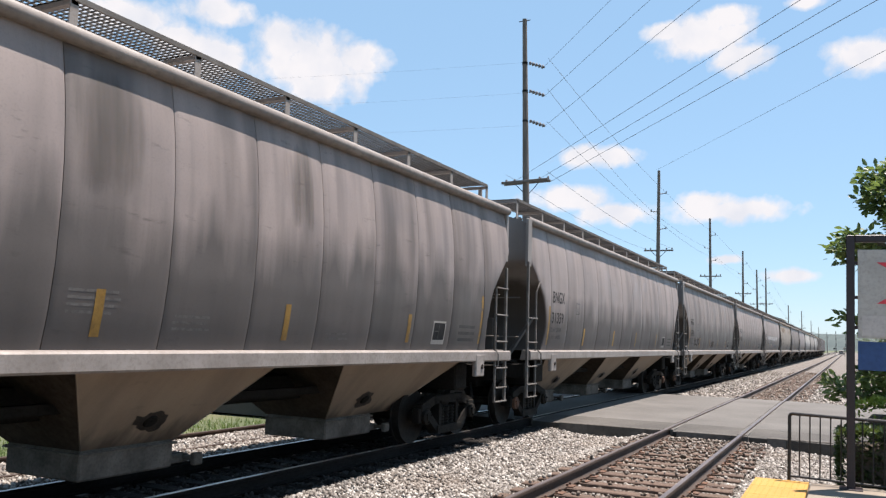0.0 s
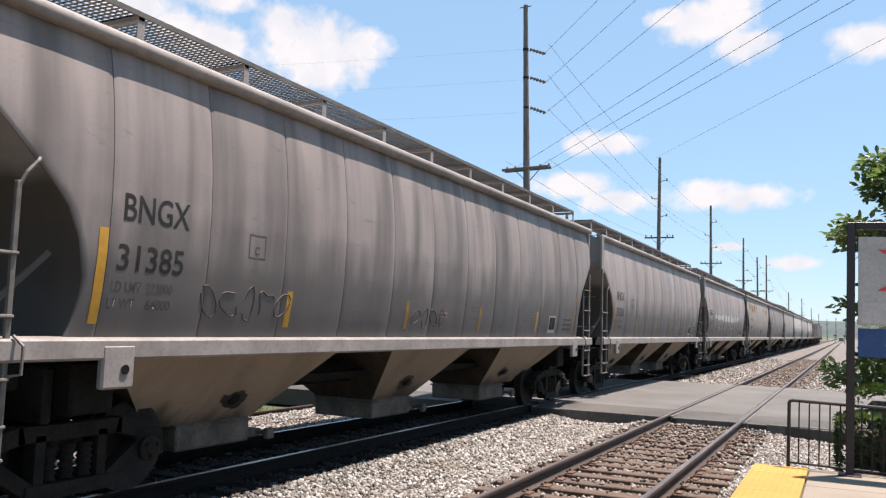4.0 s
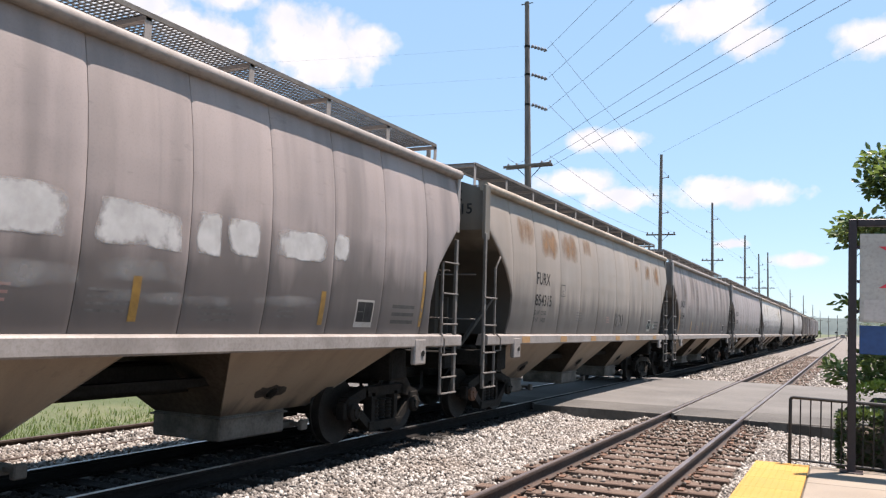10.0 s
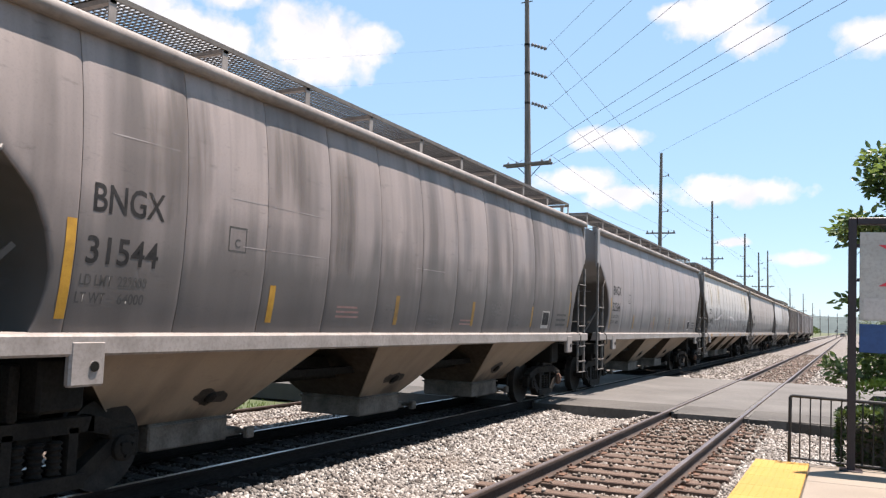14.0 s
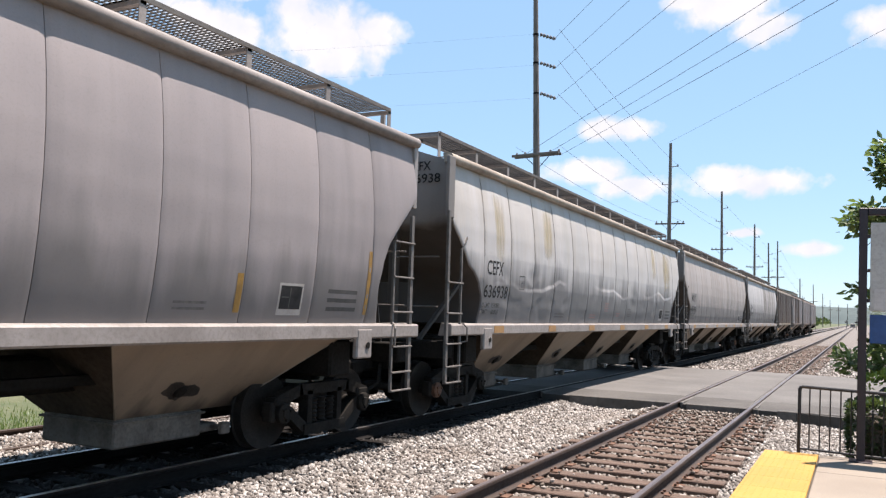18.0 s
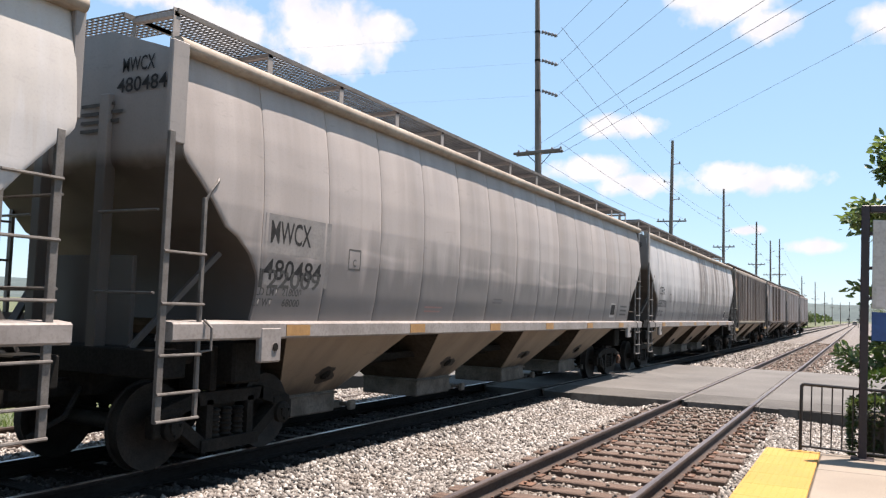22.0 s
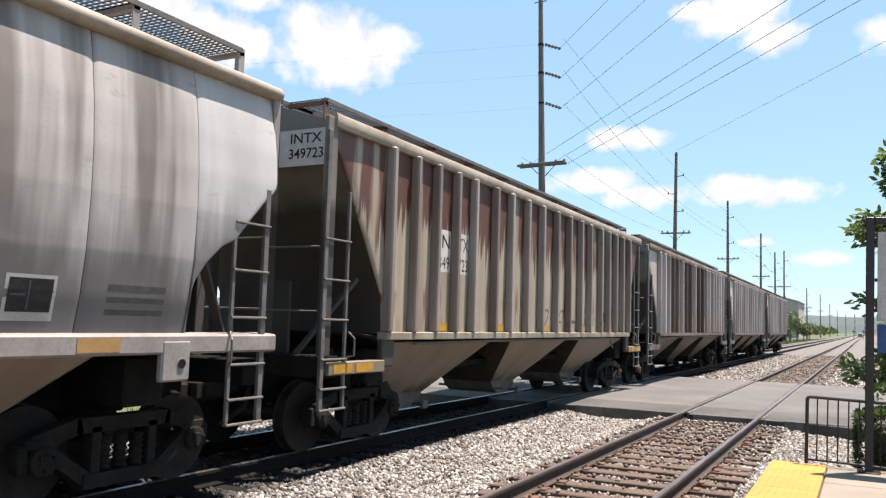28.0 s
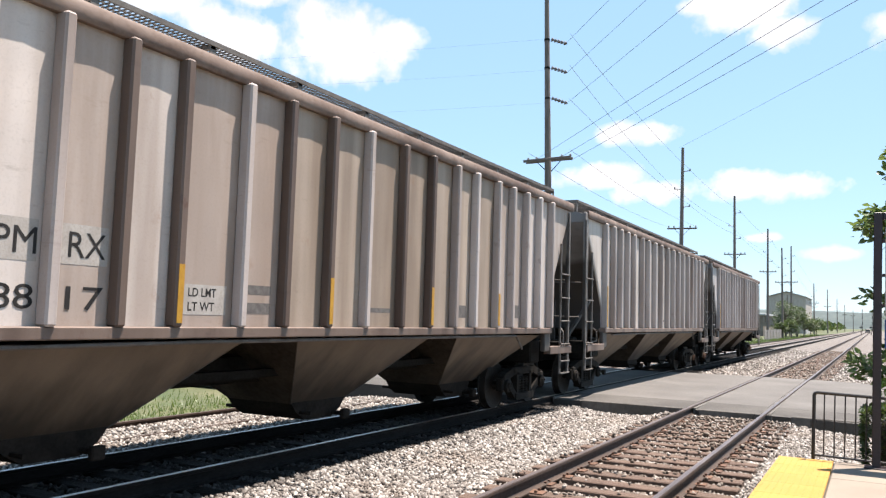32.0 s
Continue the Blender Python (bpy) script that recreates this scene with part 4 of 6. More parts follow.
def panel_mesh(kind, where, width, length, dent=None, y_at=0.0):
    """One side sheet between two weld seams. where: first, mid or last."""
    zs = ZS_ROUND if kind != "rib" else ZS_RIB
    fs_ = ACROSS
    if dent:
        fs_ = (0.0, 0.018, 0.05) + tuple(0.05 + 0.9 * q / 18 for q in range(1, 18)) + (0.95, 0.982, 1.0)
        zs = [1.57 + 0.05 * q for q in range(9)] + [2.02 + 0.0225 * q for q in range(40)] + [2.93 + 0.067 * q for q in range(21)]
    nu = len(fs_)
    g = Geo()
    grid = []
    for z in zs:
        e = end_in(z, kind)
        lo, hi = 0.004, width - 0.004
        if where == "first":
            lo = max(e, 0.0)
        if where == "last":
            hi = width - e
        row = []
        for i in range(nu):
            f = fs_[i]
            y = lo + (hi - lo) * f
            if kind == "rib":
                x = 1.49 + bow_of(kind, f)
            else:
                x = side_x(z) + bow_of(kind, f)
            if dent:
                x += dent(y_at + y, z) * min(1.0, (z - 1.57) / 0.12)
            row.append((x, y, z))
        grid.append(row)
    m = len(zs)
    vs = [p for r in grid for p in r] + [(p[0] - 0.02, p[1], p[2]) for r in grid for p in r]
    o = m * nu
    fs = []
    for j in range(m - 1):
        for i in range(nu - 1):
            a = j * nu + i
            fs += [(a, a + 1, a + nu + 1, a + nu), (o + a, o + a + nu, o + a + nu + 1, o + a + 1)]
    ring = [i for i in range(nu)] + [j * nu + nu - 1 for j in range(1, m)] + [(m - 1) * nu + i for i in range(nu - 2, -1, -1)] + [j * nu for j in range(m - 2, 0, -1)]
    fs += [(ring[k], ring[(k + 1) % len(ring)], o + ring[(k + 1) % len(ring)], o + ring[k]) for k in range(len(ring))]
    g.add(vs, fs)
    return g.mesh("side_panel", 35)


PANELS = {"round": (13, 1.25), "wide": (11, 1.18), "long": (15, 1.23), "rib": (19, 1.35)}
RIB_AT = (1.35, 2.04, 2.7, 3.38, 4.04, 4.93, 5.64, 6.46, 7.28)


def joints(kind, length):
    """Places of the seams or ribs along a side."""
    count, edge = PANELS[kind]
    if kind == "rib":
        return list(RIB_AT) + [length - q for q in reversed(RIB_AT)]
    if kind == "wide":
        half = (1.18, 2.5, 4.1, 5.65, 7.2)
        return list(half) + [length - q for q in reversed(half)]
    w = (length - 2 * edge) / (count - 2)
    return [edge + k * w for k in range(count - 1)]


def skin(kind, length, dent=None):
    """The outer face of the side sheets: x at a place y along and a height z, as the sheets' own grid has it."""
    edge = PANELS[kind][1]
    seams = joints(kind, length)
    fs = list(ACROSS)
    bows = [bow_of(kind, f) for f in fs]
    zs = ZS_ROUND if kind != "rib" else ZS_RIB
    xs = [side_x(z) if kind != "rib" else 1.49 for z in zs]

    def x_at(y, z):
        base = float(np.interp(z, zs, xs))
        if y < edge:
            e = max(end_in(z, kind), 0.0)
            f = (y - e) / max(edge - 0.004 - e, 0.01)
        elif y > length - edge:
            e = end_in(z, kind)
            f = (y - length + edge) / max(edge - e, 0.01)
        else:
            k = max(q for q in range(len(seams) - 1) if seams[q] <= y + 1e-6)
            f = (y - seams[k] - 0.004) / (seams[k + 1] - seams[k] - 0.008)
        more = dent(y, z) * min(1.0, (z - 1.57) / 0.12) if dent else 0.0
        return base + more + float(np.interp(min(max(f, 0), 1), fs, bows))
    return x_at


def shell_mesh(kind, length):
    """The tank inside the side sheets: far side, sloping ends, roof."""
    zs = ZS_ROUND if kind != "rib" else ZS_RIB
    g = Geo()
    vs, fs = [], []
    for z in zs:
        e = end_in(z, kind)
        x = (side_x(z) if kind != "rib" else 1.49)
        vs += [(x - 0.03, e + 0.012, z), (-x, e + 0.012, z), (-x, length - e - 0.012, z), (x - 0.03, length - e - 0.012, z)]
    m = len(zs)
    for j in range(m - 1):
        for k in range(4):
            a, b = j * 4 + k, j * 4 + (k + 1) % 4
            fs.append((a, b, b + 4, a + 4))
    fs += [(0, 3, 2, 1)]
    t = len(vs)
    top = (m - 1) * 4
    vs += [(0.5, 0.042, 4.57), (-0.5, 0.042, 4.57), (-0.5, length - 0.042, 4.57), (0.5, length - 0.042, 4.57)]
    for k in range(4):
        fs.append((top + k, top + (k + 1) % 4, t + (k + 1) % 4, t + k))
    fs.append((t, t + 1, t + 2, t + 3))
    g.add(vs, fs)
    return g.mesh("shell", 30)


BAY_TOP, BAY_LOW = 1.45, 0.55


def bay_mesh(h0, h1, f0, f1):
    """The side sheets of a hopper bay, sloping in to a bottom outlet; it reaches h0 forwards and h1 backwards at the top, f0 and f1 at the foot."""
    top = [(1.41, -h0), (1.41, h1), (-1.41, h1), (-1.41, -h0)]
    foot = [(0.55, -f0), (0.55, f1), (-0.55, f1), (-0.55, -f0)]
    g = Geo()
    g.add([(x, y, BAY_TOP) for x, y in top] + [(x, y, BAY_LOW) for x, y in foot], [(0, 1, 5, 4), (2, 3, 7, 6), (0, 3, 2, 1), (4, 5, 6, 7)])
    for y, f in ((-h0, -f0), (h1, f1)):
        g.bar((1.405, y * 0.992, BAY_TOP), (0.552, f * 0.992, BAY_LOW), 0.02, 0.014, (0, 1, 0.3))
    return g.mesh("bay", 20)


def slope_mesh(half, foot):
    """The sheet that closes a bay towards its neighbour, sloping down to the outlet and bent up over the saddle between them."""
    line = [(foot, BAY_LOW), (half, BAY_TOP), (half + 0.3, 1.54), (half + 0.55, 1.56)]
    wide = [0.549, 1.408, 1.43, 1.43]
    vs = [(x, y, z) for (y, z), w in zip(line, wide) for x in (-w, w)] + [(x, y + 0.012, z + 0.012) for (y, z), w in zip(line, wide) for x in (-w, w)]
    n = len(line)
    fs = []
    for k in range(n - 1):
        a = 2 * k
        fs += [(a, a + 1, a + 3, a + 2), (2 * n + a, 2 * n + a + 2, 2 * n + a + 3, 2 * n + a + 1), (a, a + 2, 2 * n + a + 2, 2 * n + a), (a + 1, 2 * n + a + 1, 2 * n + a + 3, a + 3)]
    fs += [(0, 2 * n, 2 * n + 1, 1), (2 * n - 2, 2 * n - 1, 4 * n - 1, 4 * n - 2)]
    return Geo().add(vs, fs)


def bay_x(z):
    """Half width of a bay's side sheet at a height."""
    return 0.55 + 0.86 * (z - BAY_LOW) / (BAY_TOP - BAY_LOW)


def outlet_mesh(rib):
    g = Geo()
    if rib:
        # rounded trough with an operating shaft
        prof = [(-0.63, 0.57), (-0.5, 0.42), (-0.3, 0.31), (0.3, 0.31), (0.5, 0.42), (0.63, 0.57)]
        g.slab(prof, -0.56, 0.56)
        g.rod((-0.75, 0.32, 0.36), (0.8, 0.32, 0.36), 0.03, 8).box(0.74, 0.82, 0.24, 0.4, 0.29, 0.43, 0.015)
        g.rod((-0.75, -0.42, 0.42), (0.75, -0.42, 0.42), 0.025, 8)
    else:
        g.box(-0.56, 0.56, -0.63, 0.63, 0.24, 0.555, 0.02)
        g.box(-0.59, 0.59, -0.66, 0.66, 0.5, 0.525, 0.006)
        g.box(-0.5, 0.5, 0.63, 0.95, 0.26, 0.36, 0.015)
        g.rod((-0.7, 0.86, 0.32), (0.7, 0.86, 0.32), 0.03, 8).box(0.66, 0.74, 0.79, 0.93, 0.25, 0.39, 0.015)
    return g.mesh("outlet", 30)


def stain_mesh(seed):
    """A ragged smear round a poke hole, lying in the sheet's plane."""
    n, vs = 26, [(0, 0, 0)]
    for k in range(n):
        a = 2 * math.pi * k / n
        r = 1 + 0.55 * noise.noise((math.cos(a) * 1.3, math.sin(a) * 1.3, seed * 3.1)) + 0.25 * noise.noise((math.cos(a) * 4, math.sin(a) * 4, seed))
        vs.append((0, 0.26 * r * math.cos(a) - 0.07 * math.sin(a), 0.15 * r * math.sin(a)))
    return Geo().add(vs, [(0, k + 1, (k + 1) % n + 1) for k in range(n)])


def grating_mesh(width, length, cell=0.062):
    """Open walkway grating: bearing bars with crossing slats."""
    g = Geo()
    n = max(2, int(round(length / cell)))
    for k in range(n + 1):
        y = length * k / n
        g.box(0, width, y - 0.007, y + 0.007, -0.012, 0.0)
    m = int(round(width / 0.088))
    for k in range(m + 1):
        x = width * k / m
        t = 0.014 if k in (0, m) else 0.007
        g.box(x - t, x + t, 0, length, -0.012 if k not in (0, m) else -0.05, 0.002)
    return g


def side_frame_mesh():
    """Cast side frame of a three-piece truck, outside at x 0, axles at y -0.89 and 0.89."""
    g = Geo()

    def seg(a, b, w, x0=-0.075, x1=0.075):
        a, b = Vector((0, *a)), Vector((0, *b))
        ax = (b - a).normalized()
        n = Vector((1, 0, 0)).cross(ax)
        q = [a + n * w / 2, b + n * w / 2, b - n * w / 2, a - n * w / 2]
        g.slab([(p.y, p.z) for p in q], x0, x1)
    seg((-0.98, 0.60), (-0.5, 0.73), 0.15)
    seg((-0.55, 0.72), (0.55, 0.72), 0.14)
    seg((0.98, 0.60), (0.5, 0.73), 0.15)
    seg((-0.88, 0.56), (-0.42, 0.23), 0.13)
    seg((0.88, 0.56), (0.42, 0.23), 0.13)
    seg((-0.46, 0.21), (0.46, 0.21), 0.13, -0.1, 0.1)
    seg((-0.33, 0.24), (-0.33, 0.70), 0.10)
    seg((0.33, 0.24), (0.33, 0.70), 0.10)
    for s in (-1, 1):
        g.box(-0.09, 0.09, s * 0.89 - 0.16, s * 0.89 + 0.16, 0.55, 0.66, 0.02)
        g.box(-0.07, 0.07, s * 1.06 - 0.05, s * 1.06 + 0.05, 0.36, 0.6, 0.015)
    return g.mesh("side_frame", 30)


def spring_mesh():
    g = Geo()
    prof = []
    for k in range(6):
        z = 0.28 + 0.055 * k
        prof += [(z, 0.06), (z + 0.018, 0.078), (z + 0.036, 0.06)]
    g.lathe(prof, (0, 0, 0), "z", 10)
    return g.mesh("springs", 40)


def wheelset_mesh():
    g = Geo()
    R = 0.457
    for s in (-1, 1):
        prof = [(-0.03, 0.10), (-0.02, 0.32), (-0.045, 0.37), (-0.05, R), (0.075, R - 0.004), (0.082, R + 0.02), (0.1, R + 0.022), (0.105, R - 0.02), (0.09, 0.37), (0.05, 0.33), (0.04, 0.13), (0.09, 0.11)]
        if s == 1:
            prof = [(-a, r) for a, r in prof]
        g.lathe(prof, (s * 0.755, 0, 0), "x", 28)
    g.rod((-1.0, 0, 0), (1.0, 0, 0), 0.085, 12)
    return g.mesh("wheelset", 35)


def cap_mesh():
    g = Geo()
    g.lathe([(0, 0.13), (0.06, 0.13), (0.075, 0.11), (0.075, 0.07), (0.09, 0.06)], (0, 0, 0), "x", 14)
    for k in range(3):
        a = k * 2.094 + 0.4
        g.lathe([(0.07, 0.02), (0.105, 0.018)], (0, 0.075 * math.cos(a), 0.075 * math.sin(a)), "x", 6)
    return g.mesh("bearing_cap", 40)


def make_truck(root, y, flip):
    bol = Geo().box(-0.98, 0.98, -0.2, 0.2, 0.5, 0.72, 0.03).lathe([(0.72, 0.2), (0.86, 0.2)], (0, 0, 0), "z", 14).box(-0.6, 0.6, -0.75, -0.62, 0.42, 0.54, 0.02).box(-0.6, 0.6, 0.62, 0.75, 0.42, 0.54, 0.02)
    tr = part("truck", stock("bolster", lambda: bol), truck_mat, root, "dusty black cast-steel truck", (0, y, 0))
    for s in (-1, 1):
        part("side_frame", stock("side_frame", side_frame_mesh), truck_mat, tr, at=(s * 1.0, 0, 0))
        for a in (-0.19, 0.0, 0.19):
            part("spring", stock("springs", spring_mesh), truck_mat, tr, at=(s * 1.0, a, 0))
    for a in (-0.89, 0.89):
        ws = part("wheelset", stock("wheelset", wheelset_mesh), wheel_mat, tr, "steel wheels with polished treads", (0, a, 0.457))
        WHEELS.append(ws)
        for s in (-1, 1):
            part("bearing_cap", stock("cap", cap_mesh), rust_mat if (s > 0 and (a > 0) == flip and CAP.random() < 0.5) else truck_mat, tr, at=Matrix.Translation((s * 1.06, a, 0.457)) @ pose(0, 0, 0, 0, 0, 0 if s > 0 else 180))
    return tr


def coupler_mesh():
    g = Geo()
    g.box(-0.1, 0.1, -0.32, 0.9, 0.74, 0.94, 0.03)
    g.box(-0.19, 0.19, -0.62, -0.3, 0.7, 0.98, 0.05)
    g.box(0.05, 0.22, -0.72, -0.5, 0.72, 0.96, 0.05)
    g.path([(0.25, 0.1, 0.85), (0.42, -0.2, 0.6), (0.35, -0.55, 0.42)], 0.03, 6)
    return g.mesh("coupler", 30)


def brake_wheel_mesh():
    g = Geo()
    R, n = 0.28, 18
    ring = [(R * math.cos(2 * math.pi * k / n), 0.0, R * math.sin(2 * math.pi * k / n)) for k in range(n + 1)]
    g.path(ring, 0.016, 5)
    for k in range(4):
        a = k * math.pi / 2 + 0.3
        g.rod((0, 0, 0), (R * math.cos(a), 0, R * math.sin(a)), 0.012, 5)
    g.rod((0, -0.03, 0), (0, 0.14, 0), 0.03, 8)
    return g


def hopper_car(kind, length, where, paint, end_paint, label, mark="", number="", bays=3, seed=0, sill_mat=None, style="grey", graffiti=()):
    """A covered hopper car. Its own y runs back from the leading end posts; +x is the side facing the platform."""
    L = length - GAP
    root = thing("hopper_car", (TRAIN, where, 0), label, "freight car", "cars of the freight train")
    RUN.append((root, where))
    rng = random.Random(seed)
    rib = kind == "rib"
    sx = 1.49 if rib else 1.55
    sill_mat = sill_mat or sill_white
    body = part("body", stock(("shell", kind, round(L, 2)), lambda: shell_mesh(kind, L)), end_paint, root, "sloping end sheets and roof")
    # side sheets
    np_, edge = PANELS[kind]
    dent = dent_of(seed * 3.7, DENTS[seed]) if seed in DENTS else None
    face = skin(kind, L, dent)
    seams = joints(kind, L)
    w = seams[1] - seams[0]
    for k in range(np_):
        pos = "first" if k == 0 else "last" if k == np_ - 1 else "mid"
        y0 = 0.0 if k == 0 else seams[k - 1]
        wid = seams[k] - y0 if pos != "last" else L - y0
        key = ("panel", kind, pos, round(wid, 3), (seed, k) if dent else 0)
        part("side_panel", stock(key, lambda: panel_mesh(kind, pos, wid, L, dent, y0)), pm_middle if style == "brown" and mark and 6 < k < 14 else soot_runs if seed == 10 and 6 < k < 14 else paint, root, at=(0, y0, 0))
        if rib and k > 0:
            rb = stock("rib_post", lambda: Geo().box(1.485, 1.63, -0.055, 0.055, 1.6, 4.2, 0.02))
            tone = rib_cream if style == "rusty" else rib_pale if not mark or k < 4 or k > 12 or k % 3 == 0 else rib_rust
            part("rib", rb, tone, root, at=(0, y0, 0))
        if seed == 8 and k > 0:
            # caulked weld seam, ragged and broken off low down
            z0, z1 = (rng.uniform(2.2, 2.7) if rng.random() < 0.6 else 1.66), 4.12
            if k in (1, np_ - 1):
                z0 = 2.75
            wide = rng.uniform(0.007, 0.016)
            vs, n = [], 40
            for q in range(n):
                z = z0 + (z1 - z0) * q / (n - 1)
                mid = y0 + 0.012 * noise.noise((z * 4, y0, seed))
                hw = wide * (0.65 + 0.6 * noise.noise((z * 9, y0, 3.0)))
                x = face(y0 + 0.02, z) + 0.005
                vs += [(x, mid - hw, z), (x + 0.002, mid + hw, z)]
            part("weld_seam", Geo().add(vs, [(2 * q, 2 * q + 1, 2 * q + 3, 2 * q + 2) for q in range(n - 1)]), seam_dark, root, "ragged dark caulked seam")
    # corner gussets closing the ends in the plane of the side, and end posts
    for y, s in ((0.0, 1), (L, -1)):
        for q in (-sx - 0.02, sx + 0.02):
            lead = s > 0
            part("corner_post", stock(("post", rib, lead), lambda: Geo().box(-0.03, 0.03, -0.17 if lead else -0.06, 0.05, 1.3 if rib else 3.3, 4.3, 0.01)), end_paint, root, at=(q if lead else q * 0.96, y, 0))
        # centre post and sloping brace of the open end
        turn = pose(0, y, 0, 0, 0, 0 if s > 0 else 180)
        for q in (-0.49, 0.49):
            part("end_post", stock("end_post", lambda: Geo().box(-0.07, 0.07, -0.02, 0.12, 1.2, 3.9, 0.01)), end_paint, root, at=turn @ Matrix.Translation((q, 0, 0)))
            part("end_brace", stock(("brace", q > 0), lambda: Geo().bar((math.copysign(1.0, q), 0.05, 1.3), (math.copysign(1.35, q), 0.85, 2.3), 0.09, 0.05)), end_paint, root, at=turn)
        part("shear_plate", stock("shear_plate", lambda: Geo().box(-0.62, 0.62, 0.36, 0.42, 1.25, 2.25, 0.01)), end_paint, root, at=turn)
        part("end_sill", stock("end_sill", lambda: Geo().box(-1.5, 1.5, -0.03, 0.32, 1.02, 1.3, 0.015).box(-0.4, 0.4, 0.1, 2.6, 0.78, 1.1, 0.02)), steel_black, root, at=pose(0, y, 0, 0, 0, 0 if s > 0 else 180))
        for q, z in ((-0.95, 2.66), (0.97, 2.66), (-0.95, 1.85), (0.97, 1.85)):
            part("end_rail", stock("end_rail", lambda: Geo().rod((-0.42, -0.05, 0), (0.42, -0.05, 0), 0.014, 6)), ladder_mat, root, at=turn @ Matrix.Translation((q, 0, z)))
        part("coupler", stock("coupler", coupler_mesh), truck_mat, root, at=pose(0, y, 0, 0, 0, 0 if s > 0 else 180))
    # eave: rolled top chord
    n = 8
    if rib:
        prof = [(1.44, 4.18), (1.56, 4.18), (1.575, 4.2), (1.575, 4.32), (1.55, 4.36), (1.44, 4.38)]
    else:
        prof = [(1.42, 4.22), (1.53, 4.215), (1.572, 4.235), (1.592, 4.275), (1.585, 4.325), (1.55, 4.36), (1.5, 4.375), (1.40, 4.37)]
    part("eave_beam", stock(("eave", kind, round(L, 2)), lambda: Geo().sweep(prof, -0.03, L + 0.03).mesh("eave", 40)), EAVE[style], root)
    part("eave_beam", stock(("eave", kind, round(L, 2)), None), EAVE[style], root, at=pose(0, L, 0, 0, 0, 180))
    # side sill
    if not rib:
        sp = [(1.40, 1.388), (1.615, 1.388), (1.64, 1.41), (1.64, 1.555), (1.62, 1.575), (1.45, 1.59)]
        part("side_sill", stock(("sill", round(L, 2)), lambda: Geo().sweep(sp, -0.02, L + 0.02)), sill_mat, root, "pale side sill")
        part("side_sill", stock(("sill", round(L, 2)), None), sill_mat, root, at=pose(0, L, 0, 0, 0, 180))
    else:
        part("side_sill", stock(("sillr", round(L, 2)), lambda: Geo().box(1.42, 1.6, 1.3, L - 1.3, 1.49, 1.6, 0.01).box(1.42, 1.57, 0.0, 1.3, 1.06, 1.22, 0.01).box(1.42, 1.57, L - 1.3, L, 1.06, 1.22, 0.01).box(-1.6, -1.42, 0, L, 1.46, 1.6, 0.01)), paint if style == "rusty" else rib_rust, root)
        for y in (0.0, L):
            f = 1 if y == 0 else -1
            for a in (0.12, 0.62):
                if style == "rusty":
                    part("reflector", stock("refl_step", lambda: Geo().box(1.57, 1.577, -0.21, 0.21, 1.08, 1.19)), yellow, root, at=(0, y + f * (a + 0.18), 0))
        part("conduit", stock(("conduit", round(L, 2)), lambda: Geo().path([(1.5, 2.2, 1.43), (1.52, 4.5, 1.45), (1.52, L - 3, 1.45), (1.48, L - 2.6, 1.2)], 0.022, 6)), ladder_mat, root)
    # jacking plates and vents at the bolsters
    for y in (1.42, L - 1.42):
        if not rib:
            g = stock("jack_plate", lambda: Geo().box(1.565, 1.648, -0.18, 0.18, 1.13, 1.52, 0.02).lathe([(0, 0.05), (0.012, 0.05)], (1.642, 0.06, 1.3), "x", 12))
            jp = part("jack_plate", g, sill_mat, root, at=(0, y, 0))
            part("hole", stock("jack_hole", lambda: Geo().lathe([(0, 0.045), (0.012, 0.045)], (1.65, 0.06, 1.3), "x", 12)), steel_black, jp)
        else:
            part("jack_plate", stock("jack_plate_rib", lambda: Geo().box(1.45, 1.55, -0.16, 0.16, 1.12, 1.5, 0.02)), end_paint, root, at=(0, y, 0))
    # hopper bays
    if bays == 3:
        cs, half = [L / 2 - 4.25, L / 2, L / 2 + 4.25], 1.46
    else:
        cs, half = [L / 2 + k * 3.72 for k in (-1.5, -0.5, 0.5, 1.5)], 1.42
    if rib:
        cs, half = [L / 2 - 4.15, L / 2, L / 2 + 4.15], 1.62
    for q, c in enumerate(cs):
        # the outermost sheets lie flatter
        far_h, far_f = {"round": (2.36, 1.1), "wide": (2.3, 1.1), "long": (1.62, 0.66), "rib": (2.05, 0.7)}[kind]
        h0, f0 = (far_h, far_f) if q == 0 else (half, 0.62)
        h1, f1 = (far_h, far_f) if q == len(cs) - 1 else (half, 0.62)
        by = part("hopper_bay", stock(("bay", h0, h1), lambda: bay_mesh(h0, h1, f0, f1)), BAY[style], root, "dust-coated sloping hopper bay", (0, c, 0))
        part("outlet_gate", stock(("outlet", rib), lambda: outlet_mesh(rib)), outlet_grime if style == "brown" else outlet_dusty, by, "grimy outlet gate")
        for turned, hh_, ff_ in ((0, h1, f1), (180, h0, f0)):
            part("slope_sheet", stock(("slope", hh_, ff_), lambda: slope_mesh(hh_, ff_)), slope_soot_shade, by, "sloping sheet darkened with soot and painted-in shade", at=pose(0, 0, 0, 0, 0, turned))
        on_sheet = Matrix.Translation((bay_x(0.82), 0.02, 0.82)) @ pose(0, 0, 0, 0, 43.7, 0)
        if not rib:
            pick = (seed * 3 + q) % 5
            part("grease_stain", stock(("stain", pick), lambda: stain_mesh(pick)), grease, by, "dark greasy smear", at=on_sheet @ Matrix.Translation((0.004, 0, 0)))
